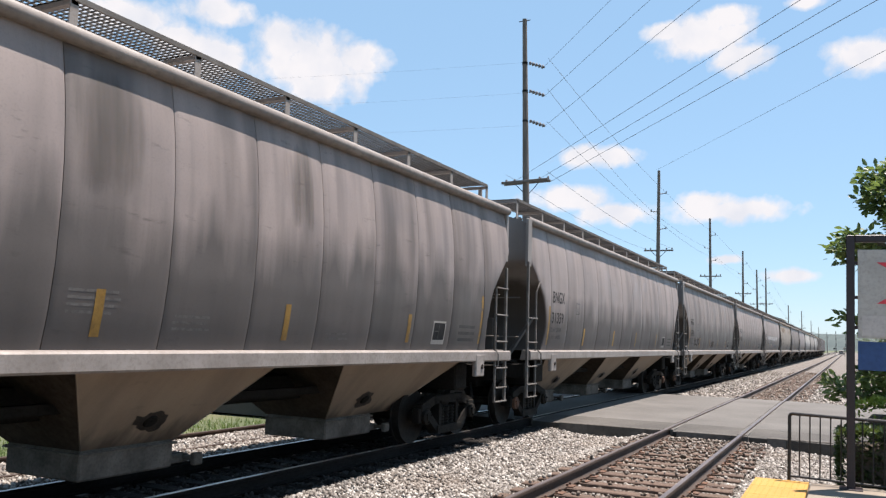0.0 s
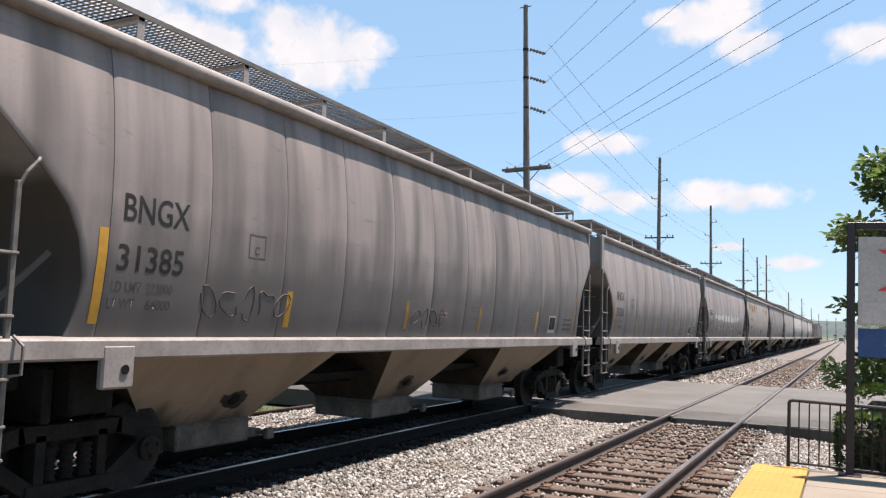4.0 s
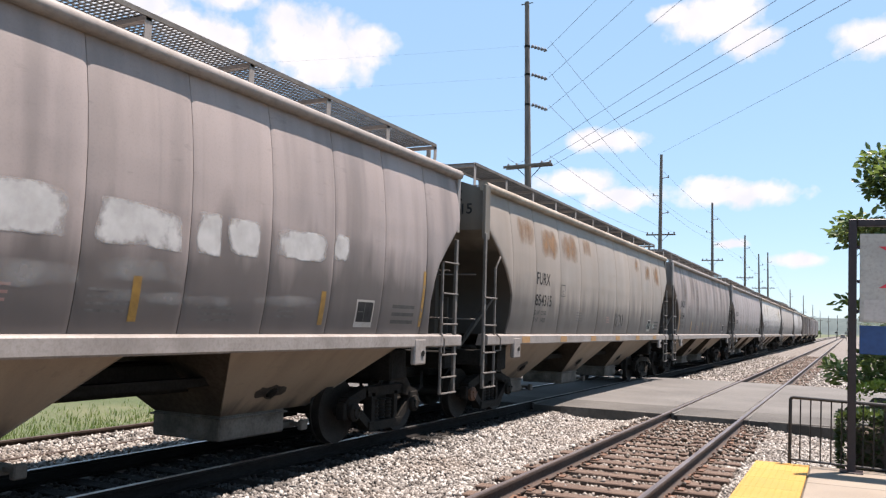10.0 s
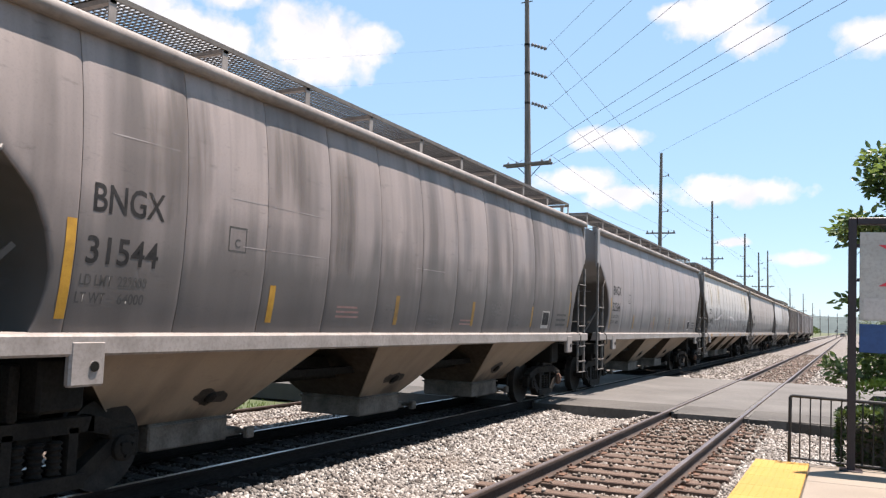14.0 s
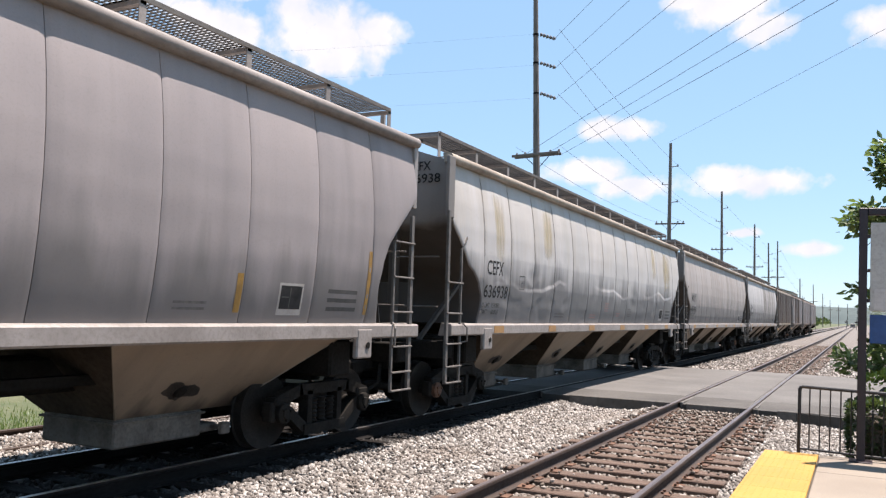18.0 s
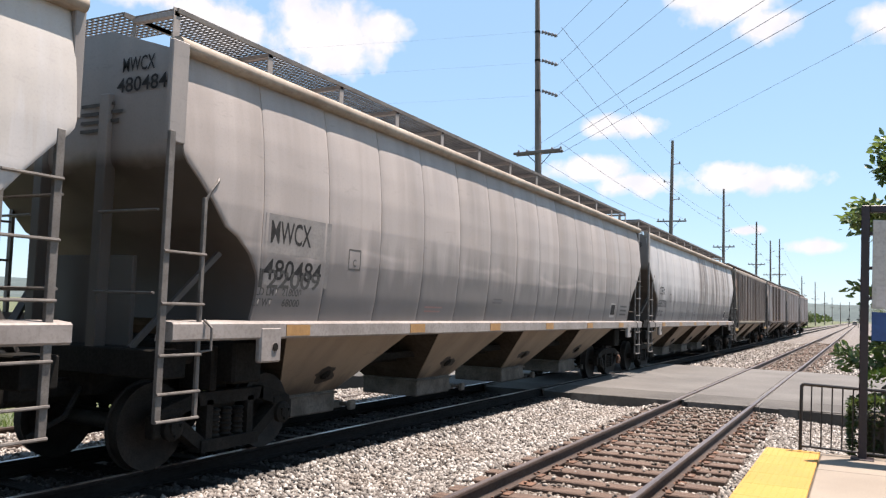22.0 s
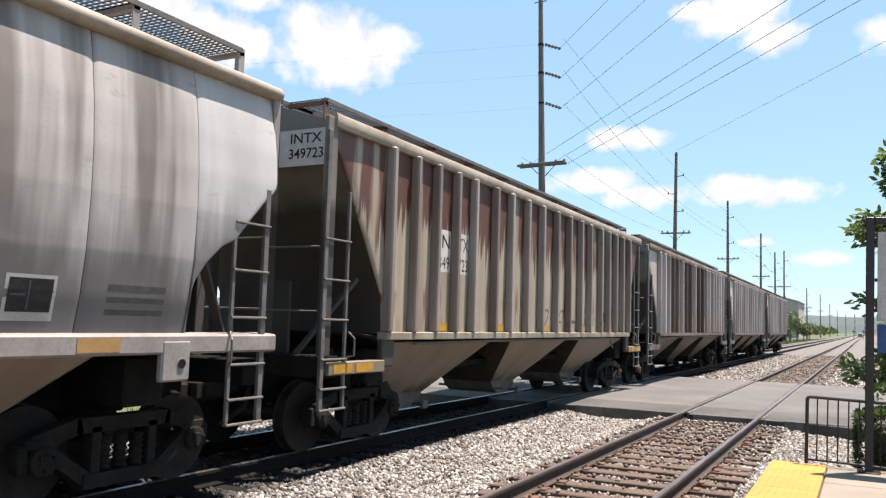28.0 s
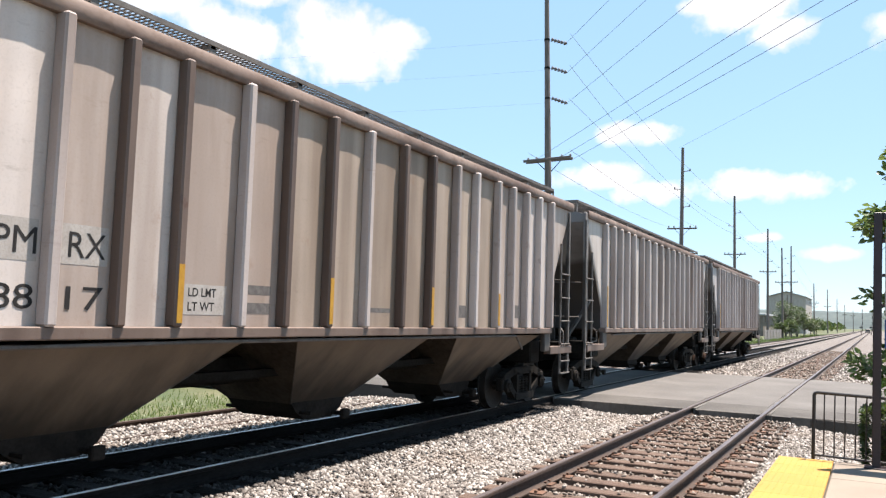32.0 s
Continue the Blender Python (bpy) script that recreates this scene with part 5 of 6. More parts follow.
            part("poke_hole", stock("poke", lambda: Geo().lathe([(-0.02, 0.085), (0.012, 0.085), (0.03, 0.07), (0.035, 0.03)], (0, 0, 0), "x", 14)), truck_mat, by, "greasy dark poke-hole cover", at=on_sheet)
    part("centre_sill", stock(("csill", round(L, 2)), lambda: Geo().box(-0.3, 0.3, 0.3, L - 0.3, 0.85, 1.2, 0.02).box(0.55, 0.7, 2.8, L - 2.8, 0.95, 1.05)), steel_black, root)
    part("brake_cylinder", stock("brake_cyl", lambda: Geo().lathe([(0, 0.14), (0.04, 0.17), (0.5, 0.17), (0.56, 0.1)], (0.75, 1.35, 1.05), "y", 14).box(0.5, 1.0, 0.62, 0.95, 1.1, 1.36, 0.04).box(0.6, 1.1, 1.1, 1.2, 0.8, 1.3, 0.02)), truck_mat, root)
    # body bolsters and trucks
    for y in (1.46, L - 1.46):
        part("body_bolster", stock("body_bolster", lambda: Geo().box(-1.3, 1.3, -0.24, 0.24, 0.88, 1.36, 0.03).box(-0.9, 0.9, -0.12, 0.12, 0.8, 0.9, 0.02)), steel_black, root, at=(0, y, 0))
    make_truck(root, 1.46, False)
    make_truck(root, L - 1.46, True)
    # ladders at the four corners, near side as separate pieces
    for y, s in ((0.0, 1), (L, -1)):
        y_lad = y - 0.17 if s > 0 else y - 0.69
        top_out = 4.12 if rib else 3.4

        def rails_of(s=s, top_out=top_out):
            outer, inner = ((0.0, 0.075), (0.5, 0.545)) if s > 0 else ((0.47, 0.545), (0.0, 0.045))
            return Geo().box(-0.022, 0.022, *outer, 0.63, top_out if s > 0 or rib else 3.16, 0.004).box(-0.018, 0.018, *inner, 0.63, 3.4 if rib else 2.82 if s > 0 else 2.76, 0.004)
        lad = part("ladder", stock(("lad", kind == "rib", s), rails_of), ladder_mat, root, at=(sx + 0.05, y_lad, 0))
        rung = stock("rung", lambda: Geo().rod((0.03, 0.0, 0), (0.03, 0.545, 0), 0.015, 6))
        for z in (0.645, 0.9, 1.26, 1.75, 2.245) + ((2.75,) if rib or s < 0 else ()):
            part("rung", rung, ladder_mat, lad, at=(0, 0, z))
        far = part("ladder", stock(("ladf", kind), lambda: Geo().box(-0.03, 0.03, 0, 0.045, 1.12, 4.1 if rib else 3.6).box(-0.03, 0.03, 0.54, 0.58, 1.12, 3.4).rod((0, 0, 1.3), (0, 0.58, 1.3), 0.015).rod((0, 0, 1.74), (0, 0.58, 1.74), 0.015).rod((0, 0, 2.2), (0, 0.58, 2.2), 0.015).rod((0, 0, 2.66), (0, 0.58, 2.66), 0.015).rod((0, 0, 3.1), (0, 0.58, 3.1), 0.015)), ladder_mat, root, at=(-sx - 0.045, y - 0.09 if s > 0 else y - 0.49, 0))
        y_in = y + s * 0.36 if s > 0 else y - 0.67
        hh = stock(("grab", s), lambda: Geo().path([(0.02, 0.0, 1.28), (0.1, s * 0.07, 1.3), (0.1, s * 0.07, 1.52), (0.03, s * 0.03, 1.6)], 0.014, 6))
        part("grab_iron", hh, ladder_mat, root, at=(sx + 0.05, y_in, 0))
        if not rib and s > 0:
            high = stock(("grab_high", s), lambda: Geo().path([(0.0, 0.0, 2.78), (0.02, s * 0.05, 2.9), (0.03, s * 0.13, 3.0), (0.02, s * 0.15, 3.03)], 0.018, 6))
            part("grab_iron", high, ladder_mat, root, at=(sx + 0.05, y_in, 0))
    # roof: hatch covers, walkways on brackets
    part("hatch_cover", stock(("hatch", round(L, 2)), lambda: Geo().box(-0.32, 0.32, 0.9, L - 0.9, 4.55, 4.68, 0.03)), end_paint, root, "long trough hatch on the roof")
    wx, wz, ww = 0.56, 4.8 if not rib else 4.66, 0.62
    nb = int(round((L - 0.5) / 1.53))
    st = (L - 0.5) / nb
    gr = stock(("grate", round(st, 3)), lambda: grating_mesh(ww, st))
    br = stock(("bracket", rib), lambda: Geo().box(wx + ww - 0.012, wx + ww, -0.045, 0.045, 4.3, wz, 0.0).bar((wx, 0, wz - 0.06), (wx + ww, 0, wz - 0.06), 0.07, 0.05).bar((wx + ww - 0.01, 0, 4.36), (1.5, 0, 4.36), 0.06, 0.012).rod((wx, 0, 4.42), (wx, 0, wz - 0.05), 0.02, 5))
    for k in range(nb + 1):
        y = 0.25 + k * st
        part("walkway_bracket", br, BRACKET[style], root, at=(0, y, 0))
        part("walkway_bracket", br, BRACKET[style], root, at=Matrix.Translation((0, y, 0)) @ pose(0, 0, 0, 0, 0, 180))
        if k < nb:
            part("walkway_grating", gr, galv, root, at=(wx, y, wz))
            part("walkway_grating", gr, galv, root, at=(-wx - ww, y, wz))
    for y in (0.1, L - 0.75):
        tagged(part("end_walkway", stock("endgrate", lambda: grating_mesh(2 * wx, 0.65)), galv, root, at=(-wx, y, wz - 0.005)), kind="stuff")
        for x in (-0.95, 0.95) if y > 1 else ():
            part("walkway_post", stock(("wpost", rib), lambda: Geo().box(-0.035, 0.035, -0.02, 0.02, 4.28, wz)), BRACKET[style], root, at=(x, 0.06 if y < 1 else L - 0.06, 0))
    # hand brake on the trailing end
    part("brake_wheel", stock("brake_wheel", brake_wheel_mesh), ladder_mat, root, at=pose(-0.15, L + 0.02, 2.15, 0, 0, 180))
    part("brake_housing", stock("brake_box", lambda: Geo().box(-0.4, 0.12, -0.16, 0.0, 1.85, 2.4, 0.04).rod((-0.15, -0.08, 1.85), (-0.15, -0.05, 1.2), 0.015)), end_paint, root, at=(0, L, 0))

    # lettering and marks
    def on_side(y0, z0):
        return lambda a, b: (face(y0 + a, z0 + b) + 0.0024, y0 + a, z0 + b)

    def plate(y0, y1, z0, z1, mat, name, lift=0.0025 if dent else 0.0014):
        """A patch of paint or tape that follows the sheet."""
        ny = max(2, int((y1 - y0) / 0.07) + 1)
        nz = max(2, int((z1 - z0) / 0.07) + 1)
        vs = []
        for q in range(nz):
            z = z0 + (z1 - z0) * q / (nz - 1)
            for k in range(ny):
                y = y0 + (y1 - y0) * k / (ny - 1)
                vs.append((face(y, z) + lift, y, z))
        g = Geo().add(vs, [(q * ny + k, q * ny + k + 1, (q + 1) * ny + k + 1, (q + 1) * ny + k) for q in range(nz - 1) for k in range(ny - 1)])
        return part(name, g, mat, root)

    def on_end(x0, z0):
        return lambda a, b: (x0 + a, end_in(z0 + b, kind) - 0.006, z0 + b)
    dark = black_ink
    back = 1.15 if style == "tan" else 0.0
    if mark and kind in ("round", "wide"):
        letters("mark_letter", mark, 0.25, on_side(1.38 + back, 2.64), 0.81, dark, root)
        letters("number_digit", number, 0.235, on_side(1.35 + back, 2.19), 0.8 if len(number) < 6 else 0.98, dark, root)
        part("load_limit", lettering("LD LMT", 0.095, on_side(1.32 + back, 1.995), 0.34), grey_ink, root)
        part("load_limit", lettering("222000", 0.095, on_side(1.72 + back, 1.995), 0.33), grey_ink, root)
        part("light_weight", lettering("LT WT", 0.095, on_side(1.3 + back, 1.84), 0.3), grey_ink, root)
        part("light_weight", lettering("64000", 0.095, on_side(1.74 + back, 1.84), 0.3), grey_ink, root)
    elif mark and kind == "long":
        if mark == "MWCX":
            plate(1.26, 2.5, 1.98, 2.78, overpaint, "overpainted_patch", 0.001)
            letters("old_digit", "122009", 0.2, on_side(1.24, 1.96), 1.1, grey_ink, root, 0.02)
        letters("mark_letter", mark, 0.25, on_side(1.36, 2.46), 0.73, dark, root)
        letters("number_digit", number, 0.225, on_side(1.28, 2.05), 1.07, dark, root)
        part("load_limit", lettering("LD LMT", 0.085, on_side(1.22, 1.87), 0.36), grey_ink, root)
        part("load_limit", lettering("218000", 0.085, on_side(1.65, 1.87), 0.36), grey_ink, root)
        part("light_weight", lettering("LT WT", 0.085, on_side(1.2, 1.75), 0.3), grey_ink, root)
        part("light_weight", lettering("68000", 0.085, on_side(1.68, 1.75), 0.32), grey_ink, root)
    if mark and not rib:
        at_m, wide_m, at_n, wide_n, tall_e, low_e = {"round": (0.56, 0.46, 0.55, 0.5, 0.14, 3.96), "wide": (0.44, 0.6, 0.42, 0.82, 0.19, 3.8), "long": (0.69, 0.46, 0.62, 0.71, 0.15, 3.9)}[kind]
        letters("mark_letter", mark, tall_e, on_end(at_m, low_e + tall_e + 0.06), wide_m, dark, root)
        letters("number_digit", number, tall_e, on_end(at_n, low_e), wide_n, dark, root)
    if kind == "long":
        for q in range(4):
            part("stencil_bar", Geo().box(0.1, 0.1 + (0.5, 0.62, 0.58, 0.4)[q], -0.004, 0.0, 3.78 - 0.09 * q, 3.815 - 0.09 * q), grey_ink, root, at=(0.0, 0.024, 0.0))
    if mark and rib:
        rusty = style == "rusty"
        k0 = 2 if rusty else 1
        if rusty:
            for k in (k0, k0 + 1):
                plate(seams[k] + 0.07, seams[k + 1] - 0.07, 2.55, 3.22, white_ink, "number_patch", 0.002)
            part("number_patch", Geo().box(0.62, 1.4, 0.018, 0.0215, 3.72, 4.2), white_ink, root)
        for txt, z, tall in ((mark, 2.93 if rusty else 2.18, 0.22), (number, 2.6 if rusty else 1.74, 0.2)):
            h = len(txt) // 2
            for q, k in ((txt[:h], k0), (txt[h:], k0 + 1)):
                letters("mark_letter", q, tall, lambda a, b, yy=seams[k] + 0.2, zz=z: (face(yy + a, zz + b) + 0.004, yy + a, zz + b), 0.37, dark, root, 0.0)
        letters("mark_letter", mark, 0.13, lambda a, b: (0.8 + a, 0.0145, 4.02 + b), 0.5, dark, root)
        letters("number_digit", number, 0.13, lambda a, b: (0.78 + a, 0.0145, 3.82 + b), 0.55 if rusty else 0.3, dark, root)
    # consolidated data boxes, small stencil bars, reflectors
    if not rib:
        bx, bz = (3.09 + back * 0.9, 2.44) if kind != "long" else (2.9, 2.24)
        for z, a, b in ((bz, bx, bx + 0.28), (bz + 0.25, bx, bx + 0.28)):
            plate(a, b, z, z + 0.018, grey_ink, "inspection_box_edge")
        for a in (bx, bx + 0.265):
            plate(a, a + 0.018, bz, bz + 0.265, grey_ink, "inspection_box_edge")
        part("inspection_letter", lettering("C", 0.09, on_side(bx + 0.1, bz + 0.05)), grey_ink, root)
        if style == "grey":
            for y in (1.13, 3.84, 6.69, 9.35, 12.3, L - 1.35):
                plate(y, y + 0.1, 1.7, 2.12 if 2 < y < L - 2 else 2.55, yellow_old if rng.random() < 0.75 else yellow, "reflector", 0.004)
        for k in range(3, 9):
            if rng.random() < 0.3:
                continue
            y = edge + k * w + rng.uniform(0.1, 0.3)
            n = rng.randint(2, 4)
            z = rng.choice((1.72, 1.78, 1.9))
            wid = rng.uniform(0.35, 0.62)
            ink = red_ink if rng.random() < 0.3 else faint_ink
            for q in range(n):
                plate(y, y + wid * rng.uniform(0.75, 1), z + 0.062 * q, z + 0.062 * q + 0.026, ink, "stencil_bar")
        yb = L - 3.12
        plate(yb - 0.03, yb + 0.42, 1.68, 2.05, number_tone, "data_box_border", 0.002)
        plate(yb, yb + 0.39, 1.75, 2.02, black_ink, "data_box", 0.004)
        plate(yb + 0.17, yb + 0.185, 1.77, 2.0, grey_ink, "data_box_line", 0.006)
        plate(yb + 0.02, yb + 0.15, 1.88, 1.895, grey_ink, "data_box_line", 0.006)
        for q in range(3):
            plate(L - 2.2, L - 1.55, 1.74 + 0.11 * q, 1.79 + 0.11 * q, grey_ink, "stencil_bar")
        if style in ("cefx", "tan"):
            for k in range(6):
                y = 1.9 + k * (L - 4.2) / 5
                part("reflector", stock("sill_refl", lambda: Geo().box(1.641, 1.646, -0.22, 0.22, 1.42, 1.545)), orange, root, at=(0, y, 0))
    else:
        if style == "rusty":
            for k in (2.5, 5.5, 8.5, 11.5, 14.5):
                part("reflector", stock("rib_refl", lambda: Geo().box(1.504, 1.512, -0.2, 0.2, 1.62, 1.74)), yellow, root, at=(0, (seams[int(k)] + seams[int(k) + 1]) / 2, 0))
        else:
            part("reflector", stock("rib_refl_long", lambda: Geo().box(1.6295, 1.635, -0.035, 0.035, 1.63, 2.64)), yellow, root, at=(0, edge, 0))
            for k in (4, 7, 10, 13) if mark else ():
                part("reflector", stock("rib_refl_tall", lambda: Geo().box(1.6295, 1.635, -0.035, 0.035, 1.64, 2.2)), yellow, root, at=(0, seams[k], 0))
        if mark and style == "brown":
            for k in (1, 2):
                plate(seams[k] + 0.08, seams[k + 1] - 0.08, 2.12, 2.46, number_tone, "number_patch", 0.002)
            plate(seams[4] + 0.12, seams[5] - 0.14, 1.72, 2.02, number_tone, "data_patch", 0.002)
            part("load_limit", lettering("LD LMT", 0.085, on_side(seams[4] + 0.22, 1.9), 0.38, 0.02), black_ink, root)
            part("light_weight", lettering("LT WT", 0.085, on_side(seams[4] + 0.22, 1.76), 0.36, 0.02), black_ink, root)
        if style == "brown":
            for k, z, tall in ((5, 1.95, 0.1), (5, 1.74, 0.12), (8, 1.8, 0.06), (11, 1.76, 0.2), (14, 1.78, 0.24)):
                plate(seams[k] + 0.12, seams[k + 1] - 0.16, z, z + tall, faint_ink, "stencil_patch")
        else:
            plate(11.55, 12.0, 1.84, 2.14, number_tone, "data_box_border", 0.002)
            plate(11.58, 11.78, 1.87, 2.11, black_ink, "data_box", 0.004)
            plate(11.8, 11.97, 1.87, 2.11, black_ink, "data_box", 0.004)
            plate(9.02, 9.66, 1.8, 1.87, grey_ink, "stencil_bar")
    for y0, y1, z0, z1, tone in STAINS.get(seed, ()):
        plate(y0, y1, z0, z1, tone, "stain", 0.003)
    if graffiti:
        gr = random.Random(seed + 90)
        for y0, z0, wide, tall, ink, name in graffiti:
            if name == "scratch":
                ny, nz, vs = 20, 8, []
                for q in range(nz):
                    for i in range(ny):
                        fy, fz = i / (ny - 1), q / (nz - 1)
                        yy = y0 + wide * fy + 0.13 * (0.5 - fy) * abs(noise.noise((fz * 3.1, y0, 1.0))) * 2
                        zz = z0 + tall * fz + 0.75 * tall * (0.5 - fz) * (0.5 + noise.noise((fy * 5.3, y0, 2.0)))
                        vs.append((face(yy, zz) + 0.0018, yy, zz))
                part(name, Geo().add(vs, [(q * ny + i, q * ny + i + 1, (q + 1) * ny + i + 1, (q + 1) * ny + i) for q in range(nz - 1) for i in range(ny - 1)]), ink, root)
                continue
            k = 0
            while k * 0.3 < wide:
                pts = []
                cy, cz = y0 + k * 0.3 + 0.12, z0 + tall / 2
                a0, turn_ = gr.uniform(0, 6.28), gr.choice((-1, 1)) * gr.uniform(3.5, 6.5)
                for q in range(13):
                    a = a0 + turn_ * q / 12
                    f = 1 - 0.5 * abs(math.sin(2.5 * a0 + q * 0.5))
                    zz = cz + math.sin(a) * tall / 2 * f
                    pts.append((face(cy + math.cos(a) * 0.17 * f, zz) + 0.001, cy + math.cos(a) * 0.17 * f, zz))
                part(name, Geo().path([(p[0] - 0.004, p[1], p[2]) for p in pts], 0.012, 6), ink, root)
                k += 1
    return root


faint_ink = surface("worn_stencil_paint", (0.085, 0.075, 0.07), (0.14, 0.128, 0.12), 14.0, 0.75, 0.0, 0.05)
overpaint = surface("grey_overpaint", (0.16, 0.147, 0.138), (0.21, 0.193, 0.18), 4.0, 0.7, 0.0, 0.05)
number_tone = surface("off_white_patch_paint", (0.33, 0.3, 0.27), (0.4, 0.37, 0.34), 5.0, 0.7, 0.0, 0.05)
graffiti_black = surface("thin_black_marker", (0.03, 0.02, 0.02), (0.07, 0.05, 0.045), 9.0, 0.8, 0.0, 0.05)
graffiti_white = surface("chalky_white_overspray", (0.25, 0.232, 0.22), (0.31, 0.29, 0.275), 4.0, 0.8, 0.0, 0.05, c2=(0.18, 0.165, 0.155))
scratch_tone = surface("pale_scratched_paint", (0.235, 0.205, 0.195), (0.28, 0.25, 0.238), 4.0, 0.8, 0.0, 0.05, c2=(0.2, 0.175, 0.165))
graffiti_teal = surface("faded_teal_overspray", (0.15, 0.195, 0.188), (0.21, 0.232, 0.217), 4.0, 0.8, 0.0, 0.05)
rust_wash = smear_paint("brown_rust_wash", (0.17, 0.085, 0.035), (0.25, 0.14, 0.065), 0.8, 1.8, (1, 1.4, 0.8))
ochre_wash = smear_paint("ochre_run_off", (0.36, 0.28, 0.14), (0.44, 0.37, 0.22), 0.6, 1.6, (1, 3.5, 0.3))
white_wash = smear_paint("chalky_white_paint_over", (0.36, 0.345, 0.335), (0.5, 0.485, 0.475), 0.9, 2.2, (1, 1, 1), (0.2, 0.5))
faint_wash = smear_paint("thin_white_paint_over", (0.3, 0.285, 0.275), (0.38, 0.365, 0.355), 0.5, 2.2, (1, 1, 1), (0.36, 0.8))
soot_wash = smear_paint("soot_run_off", (0.07, 0.058, 0.052), (0.11, 0.094, 0.085), 0.5, 1.6, (1, 3.0, 0.25))
STAINS = {
    4: tuple((y0, y1, z0, z1, white_wash) for y0, y1, z0, z1 in ((2.92, 3.75, 2.48, 2.76), (3.86, 4.95, 2.42, 2.8), (5.05, 6.16, 2.36, 2.86), (6.5, 7.42, 2.4, 2.8), (7.5, 8.6, 2.38, 2.82), (8.85, 9.9, 2.38, 2.8), (10.08, 10.44, 2.38, 2.84), (10.5, 11.05, 2.42, 2.82), (11.27, 12.35, 2.46, 2.82), (12.5, 12.85, 2.5, 2.88)))
       + tuple((y0, y1, z0, z1, faint_wash) for y0, y1, z0, z1 in ((8.0, 8.8, 1.95, 2.2), (8.9, 10.0, 2.05, 2.3), (9.0, 11.0, 1.85, 2.0), (11.0, 12.3, 1.88, 2.05), (3.3, 4.9, 1.95, 2.2))),
    5: ((1.45, 2.5, 3.35, 3.98, rust_wash), (2.75, 4.05, 3.2, 3.9, rust_wash), (4.15, 5.5, 3.25, 3.98, rust_wash), (5.9, 6.6, 3.5, 4.0, rust_wash), (11.1, 11.85, 3.45, 3.95, rust_wash), (12.6, 13.45, 3.25, 3.85, rust_wash), (13.85, 14.8, 3.2, 3.9, rust_wash)),
    8: ((1.6, 2.2, 2.6, 4.05, ochre_wash), (4.1, 4.8, 2.9, 4.05, ochre_wash), (14.1, 14.6, 2.9, 4.05, ochre_wash), (15.6, 16.9, 2.6, 4.05, ochre_wash)),
    6: ((1.9, 2.9, 2.6, 4.1, soot_wash), (3.6, 4.6, 2.9, 4.1, soot_wash), (5.0, 5.6, 2.3, 4.0, soot_wash)),
    0: ((6.3, 7.2, 2.9, 4.1, soot_wash), (9.2, 9.8, 3.0, 4.1, soot_wash), (4.2, 5.6, 2.6, 4.1, soot_wash)),
}
GRAFFITI = {
    6: tuple((y, z, wide, 0.014, scratch_tone, "scratch") for y, z, wide in ((1.5, 3.35, 0.9), (3.1, 3.0, 1.7), (3.3, 2.5, 1.6), (7.2, 2.55, 1.0))),
    2: ((2.45, 1.74, 1.25, 0.42, graffiti_black, "graffiti"), (6.9, 1.72, 1.2, 0.34, graffiti_black, "graffiti")),
    4: ((5.2, 1.9, 1.5, 0.75, graffiti_white, "graffiti"),),
    5: ((13.0, 1.72, 0.9, 0.25, graffiti_teal, "graffiti"), (9.0, 1.8, 0.8, 0.4, grey_ink, "graffiti")),
    11: ((7.3, 1.72, 0.6, 0.46, graffiti_black, "graffiti"), (8.25, 1.74, 0.6, 0.42, graffiti_black, "graffiti"), (9.85, 1.72, 0.5, 0.22, graffiti_black, "graffiti"), (10.62, 1.74, 0.5, 0.4, graffiti_white, "graffiti"), (12.2, 1.75, 0.3, 0.22, graffiti_white, "graffiti"), (12.95, 1.72, 0.2, 0.45, graffiti_black, "graffiti")),
}

# lower side tone carries grime and the shade below the bulge
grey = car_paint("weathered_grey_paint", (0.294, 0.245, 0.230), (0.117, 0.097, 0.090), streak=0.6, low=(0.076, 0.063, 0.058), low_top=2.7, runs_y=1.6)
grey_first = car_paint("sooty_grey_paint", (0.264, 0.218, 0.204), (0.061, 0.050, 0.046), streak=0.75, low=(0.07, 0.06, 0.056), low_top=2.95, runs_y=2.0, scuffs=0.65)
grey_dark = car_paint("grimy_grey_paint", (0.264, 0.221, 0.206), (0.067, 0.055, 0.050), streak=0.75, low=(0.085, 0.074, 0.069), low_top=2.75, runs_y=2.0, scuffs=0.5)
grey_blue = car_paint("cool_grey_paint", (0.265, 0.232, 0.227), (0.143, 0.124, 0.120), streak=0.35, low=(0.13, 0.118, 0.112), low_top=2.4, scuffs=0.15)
# lower end tone: brown dirt and the inward slope's shade in one
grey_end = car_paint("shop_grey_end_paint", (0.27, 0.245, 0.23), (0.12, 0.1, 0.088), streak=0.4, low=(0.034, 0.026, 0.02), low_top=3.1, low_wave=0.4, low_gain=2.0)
tan_paint = car_paint("tan_grey_paint", (0.275, 0.234, 0.2), (0.17, 0.138, 0.112), rust=(0.2, 0.1, 0.045), streak=0.3, low=(0.1, 0.084, 0.073), low_top=2.5)
# grey lower half: the side's grazing shade put into the paint, with dirt
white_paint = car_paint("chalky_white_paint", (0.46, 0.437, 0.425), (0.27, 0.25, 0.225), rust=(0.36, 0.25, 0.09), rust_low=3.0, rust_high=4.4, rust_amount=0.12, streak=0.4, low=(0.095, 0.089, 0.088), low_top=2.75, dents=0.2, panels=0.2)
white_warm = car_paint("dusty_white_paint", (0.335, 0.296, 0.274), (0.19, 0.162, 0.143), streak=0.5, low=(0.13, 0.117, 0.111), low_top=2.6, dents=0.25)
